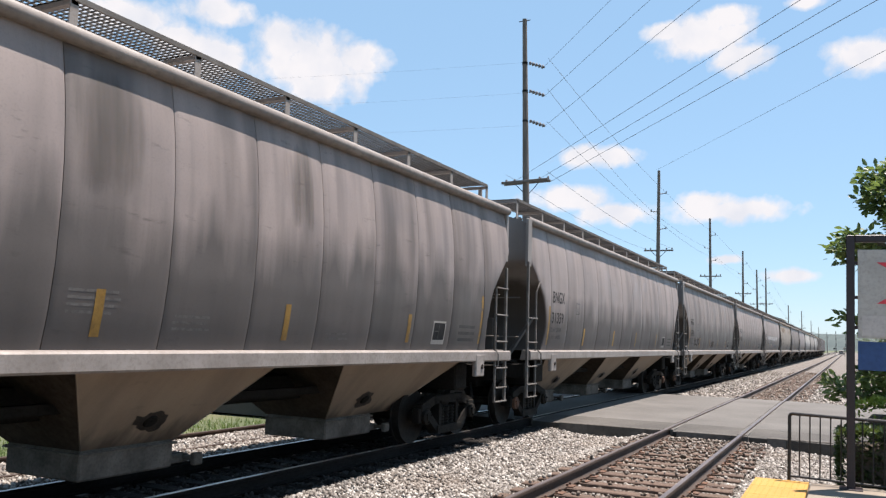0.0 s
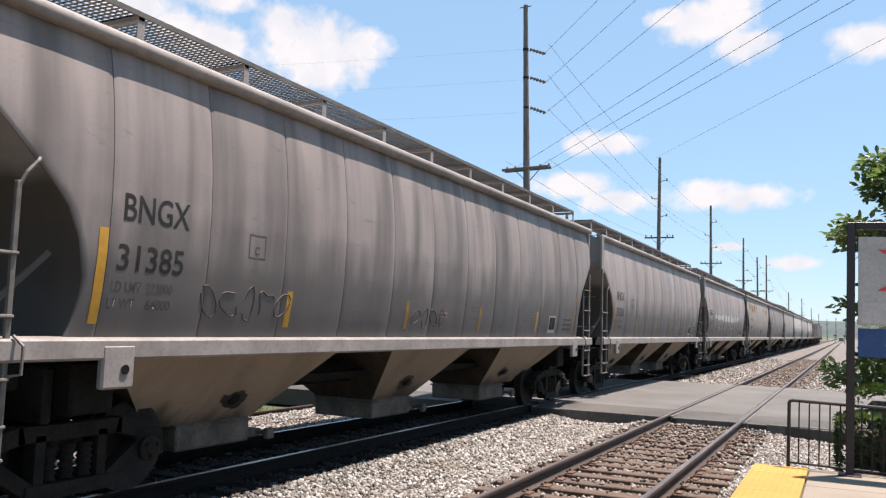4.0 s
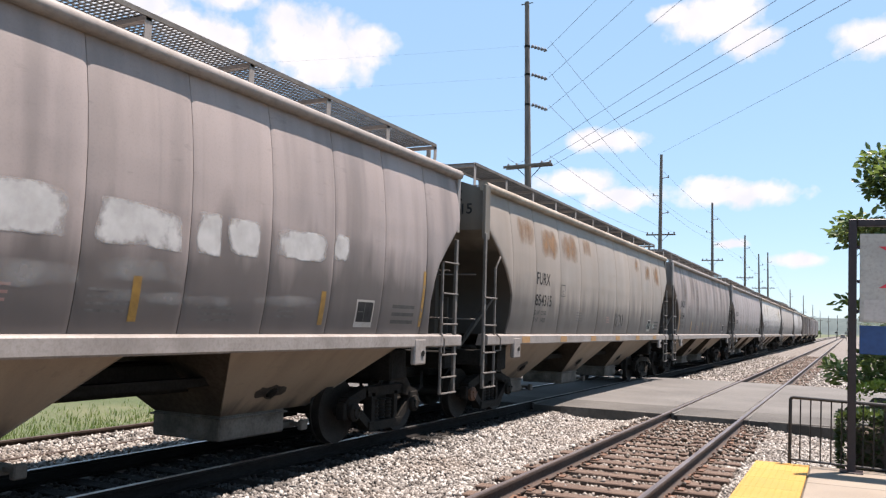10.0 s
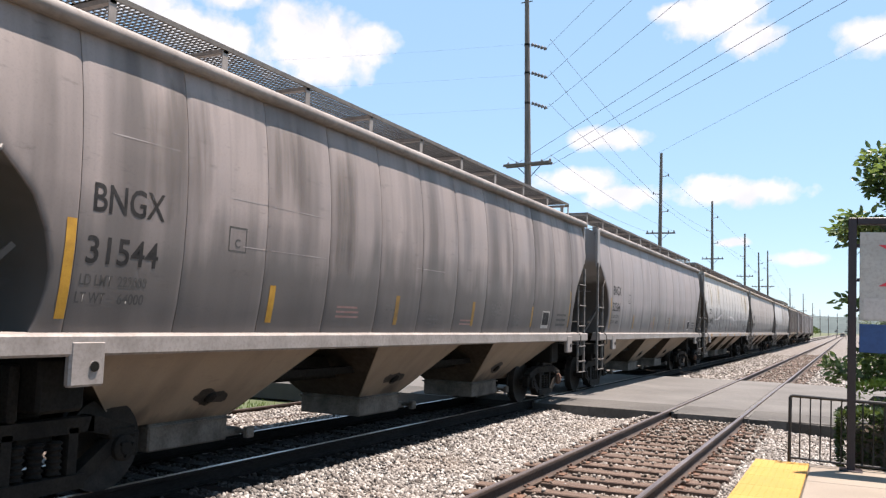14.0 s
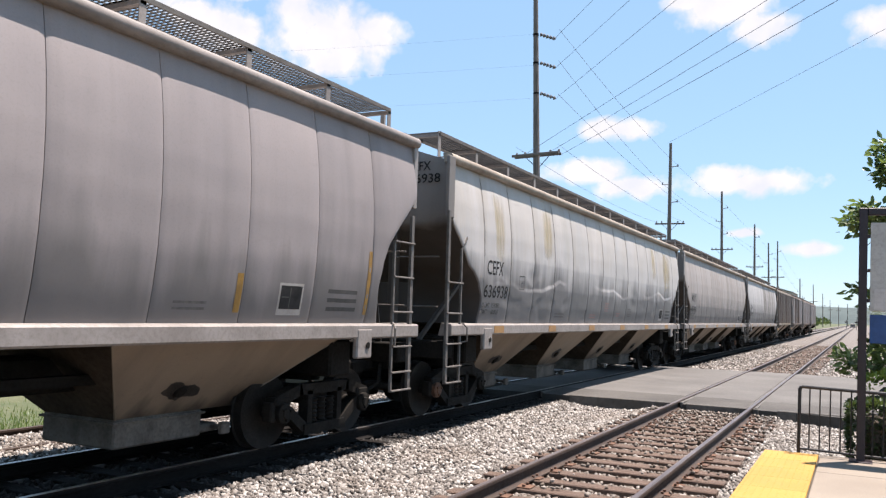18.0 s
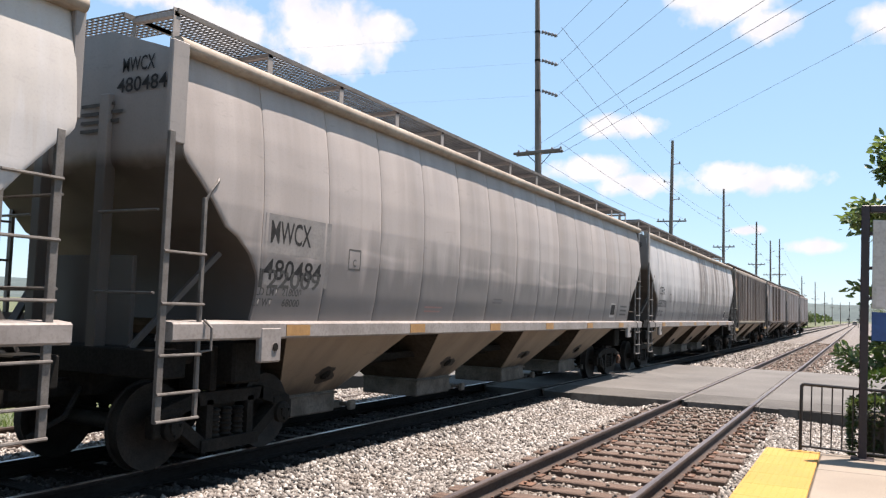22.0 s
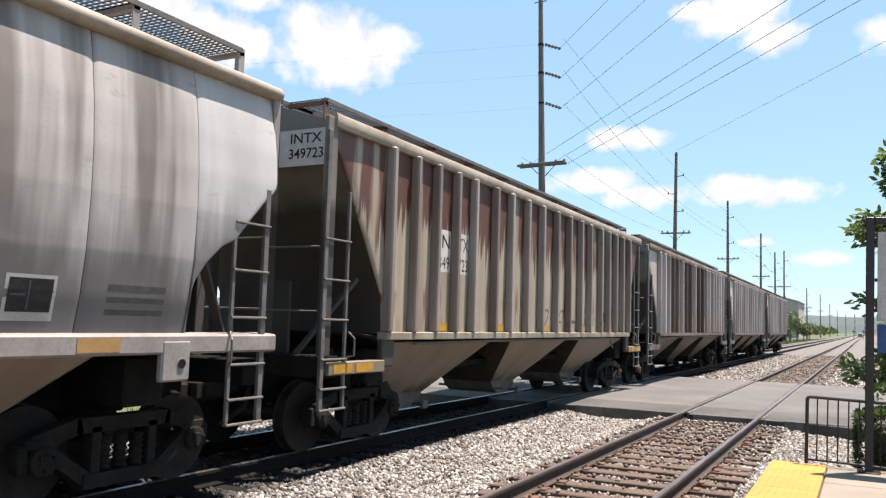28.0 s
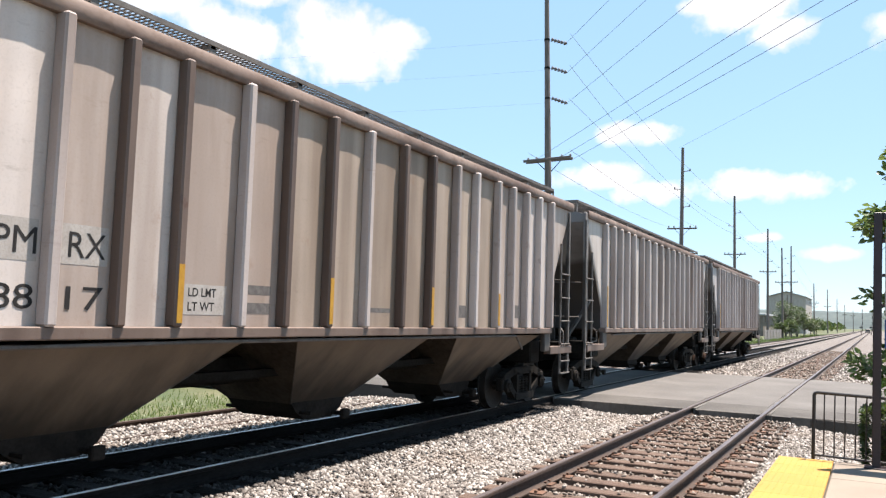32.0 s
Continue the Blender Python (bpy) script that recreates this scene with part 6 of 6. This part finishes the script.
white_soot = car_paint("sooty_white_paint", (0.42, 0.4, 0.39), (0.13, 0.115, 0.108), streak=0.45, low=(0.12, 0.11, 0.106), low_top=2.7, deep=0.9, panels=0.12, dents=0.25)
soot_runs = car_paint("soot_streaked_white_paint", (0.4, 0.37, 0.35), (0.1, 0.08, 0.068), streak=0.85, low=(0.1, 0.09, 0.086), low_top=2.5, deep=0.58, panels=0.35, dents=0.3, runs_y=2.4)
rust_paint = car_paint("rust_streaked_cream_paint", (0.35, 0.298, 0.225), (0.17, 0.125, 0.085), rust=(0.1, 0.027, 0.015), rust_low=3.05, rust_high=4.1, rust_amount=0.95, streak=0.4, spots=0.2, runs_y=4.5, low=(0.15, 0.11, 0.074), low_top=1.75, tongues=0.75)
rib_cream = car_paint("pinkish_white_rib_paint", (0.33, 0.28, 0.245), (0.1, 0.062, 0.045), streak=0.8, spots=0.6, rust=(0.1, 0.035, 0.02))
rib_pale = car_paint("worn_pale_rib_paint", (0.52, 0.46, 0.43), (0.16, 0.112, 0.088), streak=0.65, spots=0.35, rust=(0.08, 0.03, 0.018))
pm_paint = car_paint("brown_streaked_white_paint", (0.56, 0.5, 0.46), (0.24, 0.175, 0.135), streak=0.55, spots=0.25, deep=0.64, panels=0.8, runs_y=2.2)
pm_middle = car_paint("brown_grimed_white_paint", (0.42, 0.345, 0.28), (0.17, 0.12, 0.084), streak=0.7, spots=0.3, deep=0.64, panels=0.8, runs_y=2.2)
last_paint = car_paint("brown_streaked_pale_paint", (0.56, 0.51, 0.47), (0.26, 0.195, 0.15), streak=0.6, spots=0.25, panels=0.35, runs_y=3.0)
tail_paint = car_paint("dull_pale_grey_tail_paint", (0.5, 0.47, 0.455), (0.27, 0.235, 0.215), streak=0.5, spots=0.15, panels=0.25, runs_y=3.0)
# ends dark below: soot with the sloping sheet's shade painted in
end_soot_shade = car_paint("soot_and_shade_end_paint", (0.26, 0.236, 0.22), (0.1, 0.085, 0.074), streak=0.5, low=(0.03, 0.022, 0.017), low_top=3.3, low_wave=0.4, low_gain=2.0)
end_cream = car_paint("grimy_shaded_cream_end_paint", (0.17, 0.148, 0.12), (0.05, 0.04, 0.03), streak=0.7, low=(0.018, 0.013, 0.009), low_top=3.35, low_wave=0.5, low_gain=1.6)
# bay sides darken towards the foot: stains plus fading bounce light painted in
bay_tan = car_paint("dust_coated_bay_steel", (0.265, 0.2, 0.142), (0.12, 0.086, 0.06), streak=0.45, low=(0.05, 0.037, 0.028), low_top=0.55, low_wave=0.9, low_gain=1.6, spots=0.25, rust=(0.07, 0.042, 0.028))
# dark counterpart of the bay sides: the slopes' shade painted in with soot
slope_soot_shade = surface("soot_and_shade_slope_steel", (0.03, 0.022, 0.016), (0.06, 0.045, 0.033), 1.6, 0.85, 0.0, 0.2, gloss=0.2)
grease = surface("greasy_black_smear", (0.012, 0.009, 0.007), (0.03, 0.022, 0.016), 9.0, 0.6, 0.0, 0.2)
outlet_dusty = surface("dusty_outlet_steel", (0.06, 0.05, 0.04), (0.14, 0.12, 0.1), 3.0, 0.85, 0.0, 0.2)
outlet_grime = surface("grimy_outlet_steel", (0.011, 0.009, 0.0075), (0.026, 0.02, 0.016), 3.0, 0.85, 0.0, 0.2, gloss=0.12)
seam_dark = surface("dark_seam_caulk", (0.035, 0.03, 0.027), (0.08, 0.07, 0.062), 6.0, 0.85, 0.0, 0.2)
rib_rust = car_paint("rusty_rib_paint", (0.2, 0.145, 0.115), (0.06, 0.035, 0.025), streak=0.85, spots=0.6, rust=(0.07, 0.024, 0.013), panels=0.7)
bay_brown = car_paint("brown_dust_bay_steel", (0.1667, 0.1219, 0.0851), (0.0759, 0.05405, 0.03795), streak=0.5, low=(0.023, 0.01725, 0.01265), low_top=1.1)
eave_grey = surface("dull_eave_steel", (0.16, 0.138, 0.126), (0.25, 0.22, 0.202), 1.5, 0.65, 0.0, 0.15, stretch=(1, 0.6, 1), c2=(0.1, 0.082, 0.07))
eave_rust = surface("rust_brown_eave_steel", (0.07, 0.038, 0.026), (0.2, 0.145, 0.115), 1.1, 0.7, 0.0, 0.2, stretch=(1, 0.6, 1), c2=(0.06, 0.03, 0.02))
eave_tan = surface("dusty_tan_eave_steel", (0.2, 0.16, 0.122), (0.33, 0.28, 0.225), 1.5, 0.65, 0.0, 0.15, stretch=(1, 0.6, 1), c2=(0.14, 0.085, 0.055))
BAY = {"grey": bay_tan, "tan": bay_tan, "cefx": bay_tan, "rusty": bay_tan, "brown": bay_brown}
EAVE = {"grey": eave_grey, "tan": eave_tan, "cefx": eave_tan, "rusty": eave_tan, "brown": eave_rust}
BRACKET = {"grey": sill_white, "tan": sill_white, "cefx": sill_white, "rusty": rust_mat, "brown": ladder_mat}

# lengths over the couplers and places of the leading ends
TRAIN_CARS = (
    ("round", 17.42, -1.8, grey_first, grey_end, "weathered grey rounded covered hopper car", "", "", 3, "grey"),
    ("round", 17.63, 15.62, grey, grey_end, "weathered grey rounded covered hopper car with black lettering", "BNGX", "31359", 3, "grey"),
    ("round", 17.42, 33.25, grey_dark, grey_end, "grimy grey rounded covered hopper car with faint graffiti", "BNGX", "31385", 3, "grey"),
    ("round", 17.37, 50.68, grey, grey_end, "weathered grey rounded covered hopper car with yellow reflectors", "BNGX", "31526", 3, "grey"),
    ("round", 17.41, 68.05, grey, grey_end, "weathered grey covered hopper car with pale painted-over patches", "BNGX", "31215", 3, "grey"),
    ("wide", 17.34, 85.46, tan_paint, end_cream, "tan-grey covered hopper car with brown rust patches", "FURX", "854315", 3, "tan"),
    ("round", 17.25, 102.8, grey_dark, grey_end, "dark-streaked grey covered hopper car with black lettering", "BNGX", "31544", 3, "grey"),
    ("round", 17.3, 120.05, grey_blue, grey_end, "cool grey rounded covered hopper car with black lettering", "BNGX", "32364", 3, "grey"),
    ("long", 19.58, 137.35, white_paint, end_soot_shade, "chalky white long covered hopper car with dented, shade-grey lower side", "CEFX", "636938", 4, "cefx"),
    ("long", 19.51, 156.93, white_warm, end_soot_shade, "dusty white long covered hopper car with painted-over lettering", "MWCX", "480484", 4, "cefx"),
    ("long", 19.59, 176.44, white_soot, end_soot_shade, "soot-streaked white long covered hopper car", "CEFX", "635778", 4, "cefx"),
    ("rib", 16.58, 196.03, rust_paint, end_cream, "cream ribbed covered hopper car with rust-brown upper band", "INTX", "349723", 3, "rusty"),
    ("rib", 16.6, 212.61, pm_paint, end_soot_shade, "brown-streaked white ribbed covered hopper car", "PMRX", "8817", 3, "brown"),
    ("rib", 16.6, 229.21, last_paint, end_soot_shade, "grey-brown streaked ribbed covered hopper car", "", "", 3, "brown"),
    ("rib", 16.6, 245.81, tail_paint, end_soot_shade, "grey ribbed covered hopper car at the train's end", "", "", 3, "brown"),
)
for k, (kind, ln, at, p, e, lab, mk, num, nb, st) in enumerate(TRAIN_CARS):
    hopper_car(kind, ln, at, p, e, lab, mk, num, nb, k, None, st, GRAFFITI.get(k, ()))
# ---- behind the train and in the distance ----
def cloud_patch():
    """A far sheet of sky that carries the fair-weather clouds."""
    g = Geo()
    R = 3300.0
    azs = [-78 + 3 * k for k in range(36)]
    els = [1.2 + 1.6 * k for k in range(24)]
    vs = [(R * math.sin(radians(a)) * math.cos(radians(e)), R * math.cos(radians(a)) * math.cos(radians(e)), R * math.sin(radians(e))) for e in els for a in azs]
    n = len(azs)
    g.add(vs, [(j * n + i, j * n + i + 1, (j + 1) * n + i + 1, (j + 1) * n + i) for j in range(len(els) - 1) for i in range(n - 1)])
    m = bpy.data.materials.new("fair_weather_clouds")
    m.use_nodes = True
    nd, l = m.node_tree.nodes, m.node_tree.links
    nd.clear()
    tc = nd.new("ShaderNodeTexCoord")
    unit = nd.new("ShaderNodeVectorMath")
    unit.operation = "SCALE"
    unit.inputs["Scale"].default_value = 1 / R
    l.new(tc.outputs["Object"], unit.inputs[0])
    wob = nd.new("ShaderNodeTexNoise")
    wob.inputs["Scale"].default_value, wob.inputs["Detail"].default_value, wob.inputs["Roughness"].default_value = 34.0, 7.0, 0.55
    l.new(unit.outputs[0], wob.inputs["Vector"])
    total = None
    for az, el, ra, re in CLOUDS:
        c = Vector((math.sin(radians(az)) * math.cos(radians(el)), math.cos(radians(az)) * math.cos(radians(el)), math.sin(radians(el))))
        mp = nd.new("ShaderNodeMapping")
        mp.vector_type = "TEXTURE"
        mp.inputs["Location"].default_value = c
        mp.inputs["Rotation"].default_value = (radians(el), 0, radians(-az))
        mp.inputs["Scale"].default_value = (radians(ra) * 1.24, 1.0, radians(re) * 1.24)
        l.new(unit.outputs[0], mp.inputs["Vector"])
        ln = nd.new("ShaderNodeVectorMath")
        ln.operation = "LENGTH"
        l.new(mp.outputs[0], ln.inputs[0])
        v = math_of(nd, l, "SUBTRACT", 1.0, ln.outputs["Value"])
        total = v if total is None else math_of(nd, l, "MAXIMUM", total, v)
    dens = math_of(nd, l, "ADD", total, math_of(nd, l, "MULTIPLY", math_of(nd, l, "SUBTRACT", wob.outputs[0], 0.5), 1.5))
    alpha = ramp(nd, l, dens, (0.0, 0.0), (0.5, 1.0))
    em = nd.new("ShaderNodeEmission")
    wn2 = noise_of(nd, l, unit.outputs[0], 18.0, 4.0)
    l.new(ramp(nd, l, wn2, (0.35, (0.86, 0.9, 0.95)), (0.6, (1, 1, 1))), em.inputs[0])
    em.inputs[1].default_value = 0.4
    tr = nd.new("ShaderNodeBsdfTransparent")
    mx = nd.new("ShaderNodeMixShader")
    l.new(alpha, mx.inputs[0])
    l.new(tr.outputs[0], mx.inputs[1])
    l.new(em.outputs[0], mx.inputs[2])
    out = nd.new("ShaderNodeOutputMaterial")
    l.new(mx.outputs[0], out.inputs[0])
    ob = part("backdrop", g, m, at=(0, 0, 1.78))
    ob.visible_shadow = False
    return tagged(ob, "small white fair-weather clouds in a blue sky", "clouds", kind="structure")


# azimuth, elevation and half sizes in degrees
CLOUDS = (
    (-36.6, 18.8, 4.3, 2.3), (-38.6, 19.8, 2.3, 1.7), (-33.5, 19.4, 2.3, 1.2), (-36.0, 17.3, 2.5, 1.1), (-44.3, 18.6, 2.9, 1.6), (-46.2, 19.4, 1.9, 1.2),
    (-43.5, 21.6, 2.1, 1.0), (-49.3, 20.4, 3.1, 1.3), (-8.4, 20.6, 2.9, 1.4), (-11.3, 21.2, 1.5, 0.7), (-6.4, 19.1, 1.9, 1.1), (-7.0, 21.8, 1.5, 0.8),
    (1.6, 18.5, 2.3, 1.2), (-15.9, 13.0, 2.8, 0.75), (-17.7, 10.0, 3.0, 1.0), (-14.6, 9.1, 3.2, 0.8), (-7.4, 9.2, 4.0, 0.85), (-8.3, 9.7, 2.0, 0.7),
    (-3.3, 4.7, 1.7, 0.45), (-7.2, 5.8, 1.1, 0.3), (-2.0, 22.1, 1.1, 0.4),
)
clouds = cloud_patch()

hill_mat = surface("hazy_far_wooded_hills", (0.034, 0.05, 0.05), (0.058, 0.077, 0.073), 0.01, 0.95, 0.0, 0.2, 1.0, fine=0.06, world_space=True, vary=False, c2=(0.035, 0.048, 0.053))


def hills():
    g = Geo()
    n = 90
    vs = []
    for row, (d, up) in enumerate(((2300, 0.0), (2500, 0.75), (2800, 1.0))):
        for k in range(n):
            a = radians(-70 + k * 110 / (n - 1))
            z = up * (56 + 7 * noise.noise((k * 0.13, 0.3, row)) + 3 * noise.noise((k * 0.6, 1.3, row)))
            vs.append((d * math.sin(a), d * math.cos(a), z - 0.6))
    g.add(vs, [(j * n + i, j * n + i + 1, (j + 1) * n + i + 1, (j + 1) * n + i) for j in range(2) for i in range(n - 1)])
    return g.mesh("hills", 60)


tagged(part("hills", hills(), hill_mat), "low hazy wooded hills along the horizon", "hills", kind="structure")


def tree(name, x, y, h, r, seed, leaves, size=0.35, label="green deciduous tree beyond the tracks"):
    root = thing(name, (x, y, -0.56), label, "tree")
    rng = random.Random(seed)
    g = Geo().rod((0, 0, -0.2), (0.1, 0, h * 0.45), 0.03 * h, 7, 0.02 * h).rod((0.1, 0, h * 0.45), (0, 0.1, h * 0.85), 0.02 * h, 6, 0.006 * h)
    blobs = []
    for k in range(14):
        a, e = rng.uniform(0, 6.28), rng.uniform(-0.4, 1.4)
        q = Vector((r * 0.7 * math.cos(a) * math.cos(e), r * 0.7 * math.sin(a) * math.cos(e), h * 0.6 + h * 0.33 * math.sin(e)))
        blobs.append((q, r * rng.uniform(0.28, 0.5)))
        g.rod((0.05, 0, h * rng.uniform(0.25, 0.6)), q, 0.008 * h, 5, 0.003 * h)
    part("trunk", g, bark, root)

    def at(rr):
        c, rad = blobs[rr.randrange(len(blobs))]
        d = Vector((rr.gauss(0, 1), rr.gauss(0, 1), rr.gauss(0, 0.8))).normalized()
        return c + d * rad * rr.uniform(0.6, 1.05), d
    part("crown", leaf_cloud(seed, leaves, at, size, 1.5, 0.1), leaf_far, root)


rng_t = random.Random(4)
for k, (x, y, h, r) in enumerate(((-16.8, 188, 7.5, 2.8), (-15.2, 196, 6.5, 2.6), (-14.3, 204, 5.2, 2.4), (-13.3, 210, 3.6, 2.0), (-17.8, 200, 6.0, 2.8), (-15.6, 182, 3.2, 2.0), (-16.4, 172, 2.6, 1.8), (-13.6, 236, 4.2, 2.4), (9, 420, 9, 5), (12, 330, 8, 4), (7, 520, 10, 6))):
    tree("tree", x, y, h, r, 30 + k, 1700, 0.27)
for k, (x, y, h, r) in enumerate(((-21, 5, 4.2, 2.4), (-24, 12, 4.8, 2.6), (-20, 17, 3.4, 2.0), (-26, -2, 5.0, 2.8))):
    tree("tree", x, y, h, r, 60 + k, 1300, 0.3)


def far_woods():
    """Massed tree tops along the line in the distance."""
    def at(r):
        y = r.uniform(330, 900)
        side = r.choice((-1, 1))
        x = side * r.uniform(12 + y * 0.008, 40 + y * 0.12) - 5
        crown = 2.2 + 3.4 * max(0.0, 0.5 + noise.noise((x * 0.09, y * 0.03, 2.0)))
        return Vector((x, y, r.uniform(0, 1) ** 0.7 * crown - 0.3)), Vector((0, -0.3, 1))
    me = leaf_cloud(77, 10000, at, 2.0, 1.3, 0.0, 1.2)
    tagged(part("far_woods", me, leaf_far), "distant massed green trees along the line", "trees", kind="stuff")


far_woods()


def grass():
    rng = np.random.default_rng(12)
    vs, fs = [], []
    n = 26000
    for k in range(n):
        y = float(rng.uniform(2, 60)) if k < 20000 else float(rng.uniform(60, 260))
        x = float(-12.35 - abs(rng.normal(0, 1.7))) if k < 20000 else float(-12.0 - abs(rng.normal(0, 2.2)))
        if 16.8 < y < 31.6:
            continue
        z = -0.52 if x < -12.6 else bed_height(x)
        h = float(rng.uniform(0.05, 0.17)) * (1.0 if y < 60 else 2.0)
        a, d = float(rng.uniform(0, 6.28)), float(rng.uniform(0.02, 0.1))
        w = 0.012 if y < 60 else 0.04
        i = len(vs)
        ca, sa = math.cos(a), math.sin(a)
        vs += [(x - w * sa, y + w * ca, z), (x + w * sa, y - w * ca, z), (x + d * ca, y + d * sa, z + h)]
        fs.append((i, i + 1, i + 2))
    me = bpy.data.meshes.new("grass")
    me.from_pydata(vs, [], fs)
    me.materials.append(None)
    tagged(part("grass", me, grass_blade), "uncut green grass beside the siding", "grass", kind="stuff")


grass()
metal_wall = surface("ribbed_metal_cladding", (0.34, 0.3, 0.27), (0.42, 0.38, 0.34), 0.4, 0.7, 0.0, 0.3, 0.05, stretch=(1, 8, 0.2))
roof_grey = surface("grey_metal_roof", (0.4, 0.4, 0.41), (0.5, 0.5, 0.51), 0.4, 0.6)
glass_dark = surface("dark_window_glass", (0.03, 0.035, 0.04), (0.06, 0.065, 0.07), 2.0, 0.12)


def warehouse():
    root = thing("warehouse", (-20.4, 300.0, -0.56), "tan metal-clad warehouse with a low gable roof", "building")
    W, D, H = 12.2, 30, 12.4
    part("wall", Geo().add([(0, 0, 0), (-W, 0, 0), (-W, 0, H), (-W / 2, 0, H + 1.7), (0, 0, H), (0, D, 0), (-W, D, 0), (-W, D, H), (-W / 2, D, H + 1.7), (0, D, H)], [(0, 1, 2, 3, 4), (9, 8, 7, 6, 5), (0, 4, 9, 5), (1, 6, 7, 2), (0, 5, 6, 1)]), metal_wall, root)
    part("roof", Geo().add([(0.5, -0.5, H - 0.05), (-W / 2, -0.5, H + 1.85), (-W - 0.5, -0.5, H - 0.05), (0.5, D + 0.5, H - 0.05), (-W / 2, D + 0.5, H + 1.85), (-W - 0.5, D + 0.5, H - 0.05), (0.5, -0.5, H + 0.1), (-W / 2, -0.5, H + 2.0), (-W - 0.5, -0.5, H + 0.1), (0.5, D + 0.5, H + 0.1), (-W / 2, D + 0.5, H + 2.0), (-W - 0.5, D + 0.5, H + 0.1)], [(0, 1, 4, 3), (1, 2, 5, 4), (6, 9, 10, 7), (7, 10, 11, 8), (0, 6, 7, 1), (1, 7, 8, 2), (3, 4, 10, 9), (4, 5, 11, 10), (0, 3, 9, 6), (2, 8, 11, 5)]), roof_grey, root)
    for x in (-3, -6, -9):
        part("window", Geo().box(x - 1.2, x + 1.2, -0.06, 0.04, 3.0, 4.6, 0.02), glass_dark, root)
    for y in (5, 14, 23):
        part("loading_door", Geo().box(-0.04, 0.06, y - 1.6, y + 1.6, 0, 3.6, 0.02), roof_grey, root)
    low = thing("low_shed", (-21.5, 190.0, -0.56), "low brown shed beside the warehouse", "building")
    part("wall", Geo().box(-12, 0, 0, 26, 0, 4.6, 0.02), surface("brown_shed_wall", (0.16, 0.13, 0.11), (0.24, 0.2, 0.17), 0.8, 0.8), low)
    part("roof", Geo().box(-12.5, 0.5, -0.5, 26.5, 4.6, 5.0, 0.04), roof_grey, low)


warehouse()


def white_fence():
    root = thing("picket_fence", (-15.4, 138, -0.56), "white board fence beside the siding", "fence")
    me = stock("board", lambda: Geo().box(-0.02, 0.02, -0.3, 0.3, 0.0, 1.7, 0.01))
    for k in range(40):
        if k % 7 != 5:
            part("board", me, sill_white, root, at=(0.0, k * 0.66, 0))
    for z in (0.4, 1.35):
        part("fence_rail", Geo().box(-0.07, -0.025, -0.3, 26.2, z - 0.05, z + 0.05), sill_white, root)


white_fence()


def crossing_gate(x, y, label):
    root = thing("crossing_gate", (x, y, -0.5), label, "crossing gate", "raised gates at the far crossing")
    part("mast", Geo().rod((0, 0, 0), (0, 0, 3.4), 0.09, 8), galv, root)
    part("signal_head", Geo().box(-0.5, 0.5, -0.12, 0.12, 2.5, 2.85, 0.05), iron_black, root)
    for k in range(7):
        part("gate_stripe", stock("gate_stripe", lambda: Geo().box(-0.1, 0.1, -0.03, 0.03, 0.0, 0.95)), sill_white if k % 2 else iron_black, root, at=(0.35, 0, 1.4 + k))


crossing_gate(-3.6, 290, "raised striped crossing gate in the distance")
crossing_gate(-0.8, 290, "raised striped crossing gate in the distance")


def van():
    root = thing("van", (-2.5, 410, -0.4), "small white van far down the line", "van")
    part("body", Geo().box(-0.95, 0.95, -2.2, 2.2, 0.35, 2.0, 0.18), sill_white, root)
    part("windscreen", Geo().box(-0.8, 0.8, -2.22, -2.15, 1.2, 1.75, 0.02), glass_dark, root)
    for x in (-0.9, 0.9):
        for y in (-1.4, 1.4):
            part("wheel", stock("van_wheel", lambda: Geo().lathe([(-0.1, 0.34), (0.1, 0.34)], (0, 0, 0), "x", 12)), iron_black, root, at=(x, y, 0.34))


van()

# ---- loose stones ----
def clear_of_rails(x, y, rng):
    ok = np.ones(len(x), bool)
    for c in (NEAR, TRAIN):
        for s in (-0.7525, 0.7525):
            ok &= np.abs(x - c - s) > 0.085
        ties = np.array(TIES[c])
        k = np.clip(np.searchsorted(ties, y), 1, len(ties) - 1)
        near_tie = np.minimum(np.abs(y - ties[k - 1]), np.abs(y - ties[k])) < np.interp(y, (8, 13, 17), (0.15, 0.14, 0.115))
        ok &= ~((np.abs(x - c) < 1.3) & near_tie & (rng.uniform(0, 1, len(x)) < np.interp(y, (8, 13, 17, 18, 31, 40), (0.985, 0.96, 0.75, 0.4, 0.5, 0.7))))
    return ok


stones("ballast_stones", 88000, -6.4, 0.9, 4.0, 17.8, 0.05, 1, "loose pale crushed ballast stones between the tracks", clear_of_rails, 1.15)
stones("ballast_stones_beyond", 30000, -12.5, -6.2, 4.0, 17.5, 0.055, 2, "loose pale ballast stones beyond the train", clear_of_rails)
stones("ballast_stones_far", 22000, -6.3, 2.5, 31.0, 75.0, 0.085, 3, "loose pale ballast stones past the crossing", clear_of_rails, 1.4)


# ---- what moves ----
def travelled(t):
    """Metres the train has gone by t seconds: it slows gently."""
    return 7.492 * t - 0.05576 * t * t / 2 - 0.0000175 * t ** 3 / 6


def motions():
    for car, start in RUN:
        walk(car, [(t, pose(TRAIN, start - travelled(t), 0)) for t in range(0, 33, 2)])
    # wheels roll on the rails
    steps = [k / 15 for k in range(481)]
    for ws in WHEELS:
        at = ws.matrix_basis.translation.copy()
        walk(ws, [(t, Matrix.Translation(at) @ Matrix.Rotation(travelled(t) / 0.457, 4, "X")) for t in steps])
    walk(clouds, [(0, pose(0, 0, 1.78)), (32, pose(0, 0, 1.78, 0, 0, -0.9))])


motions()
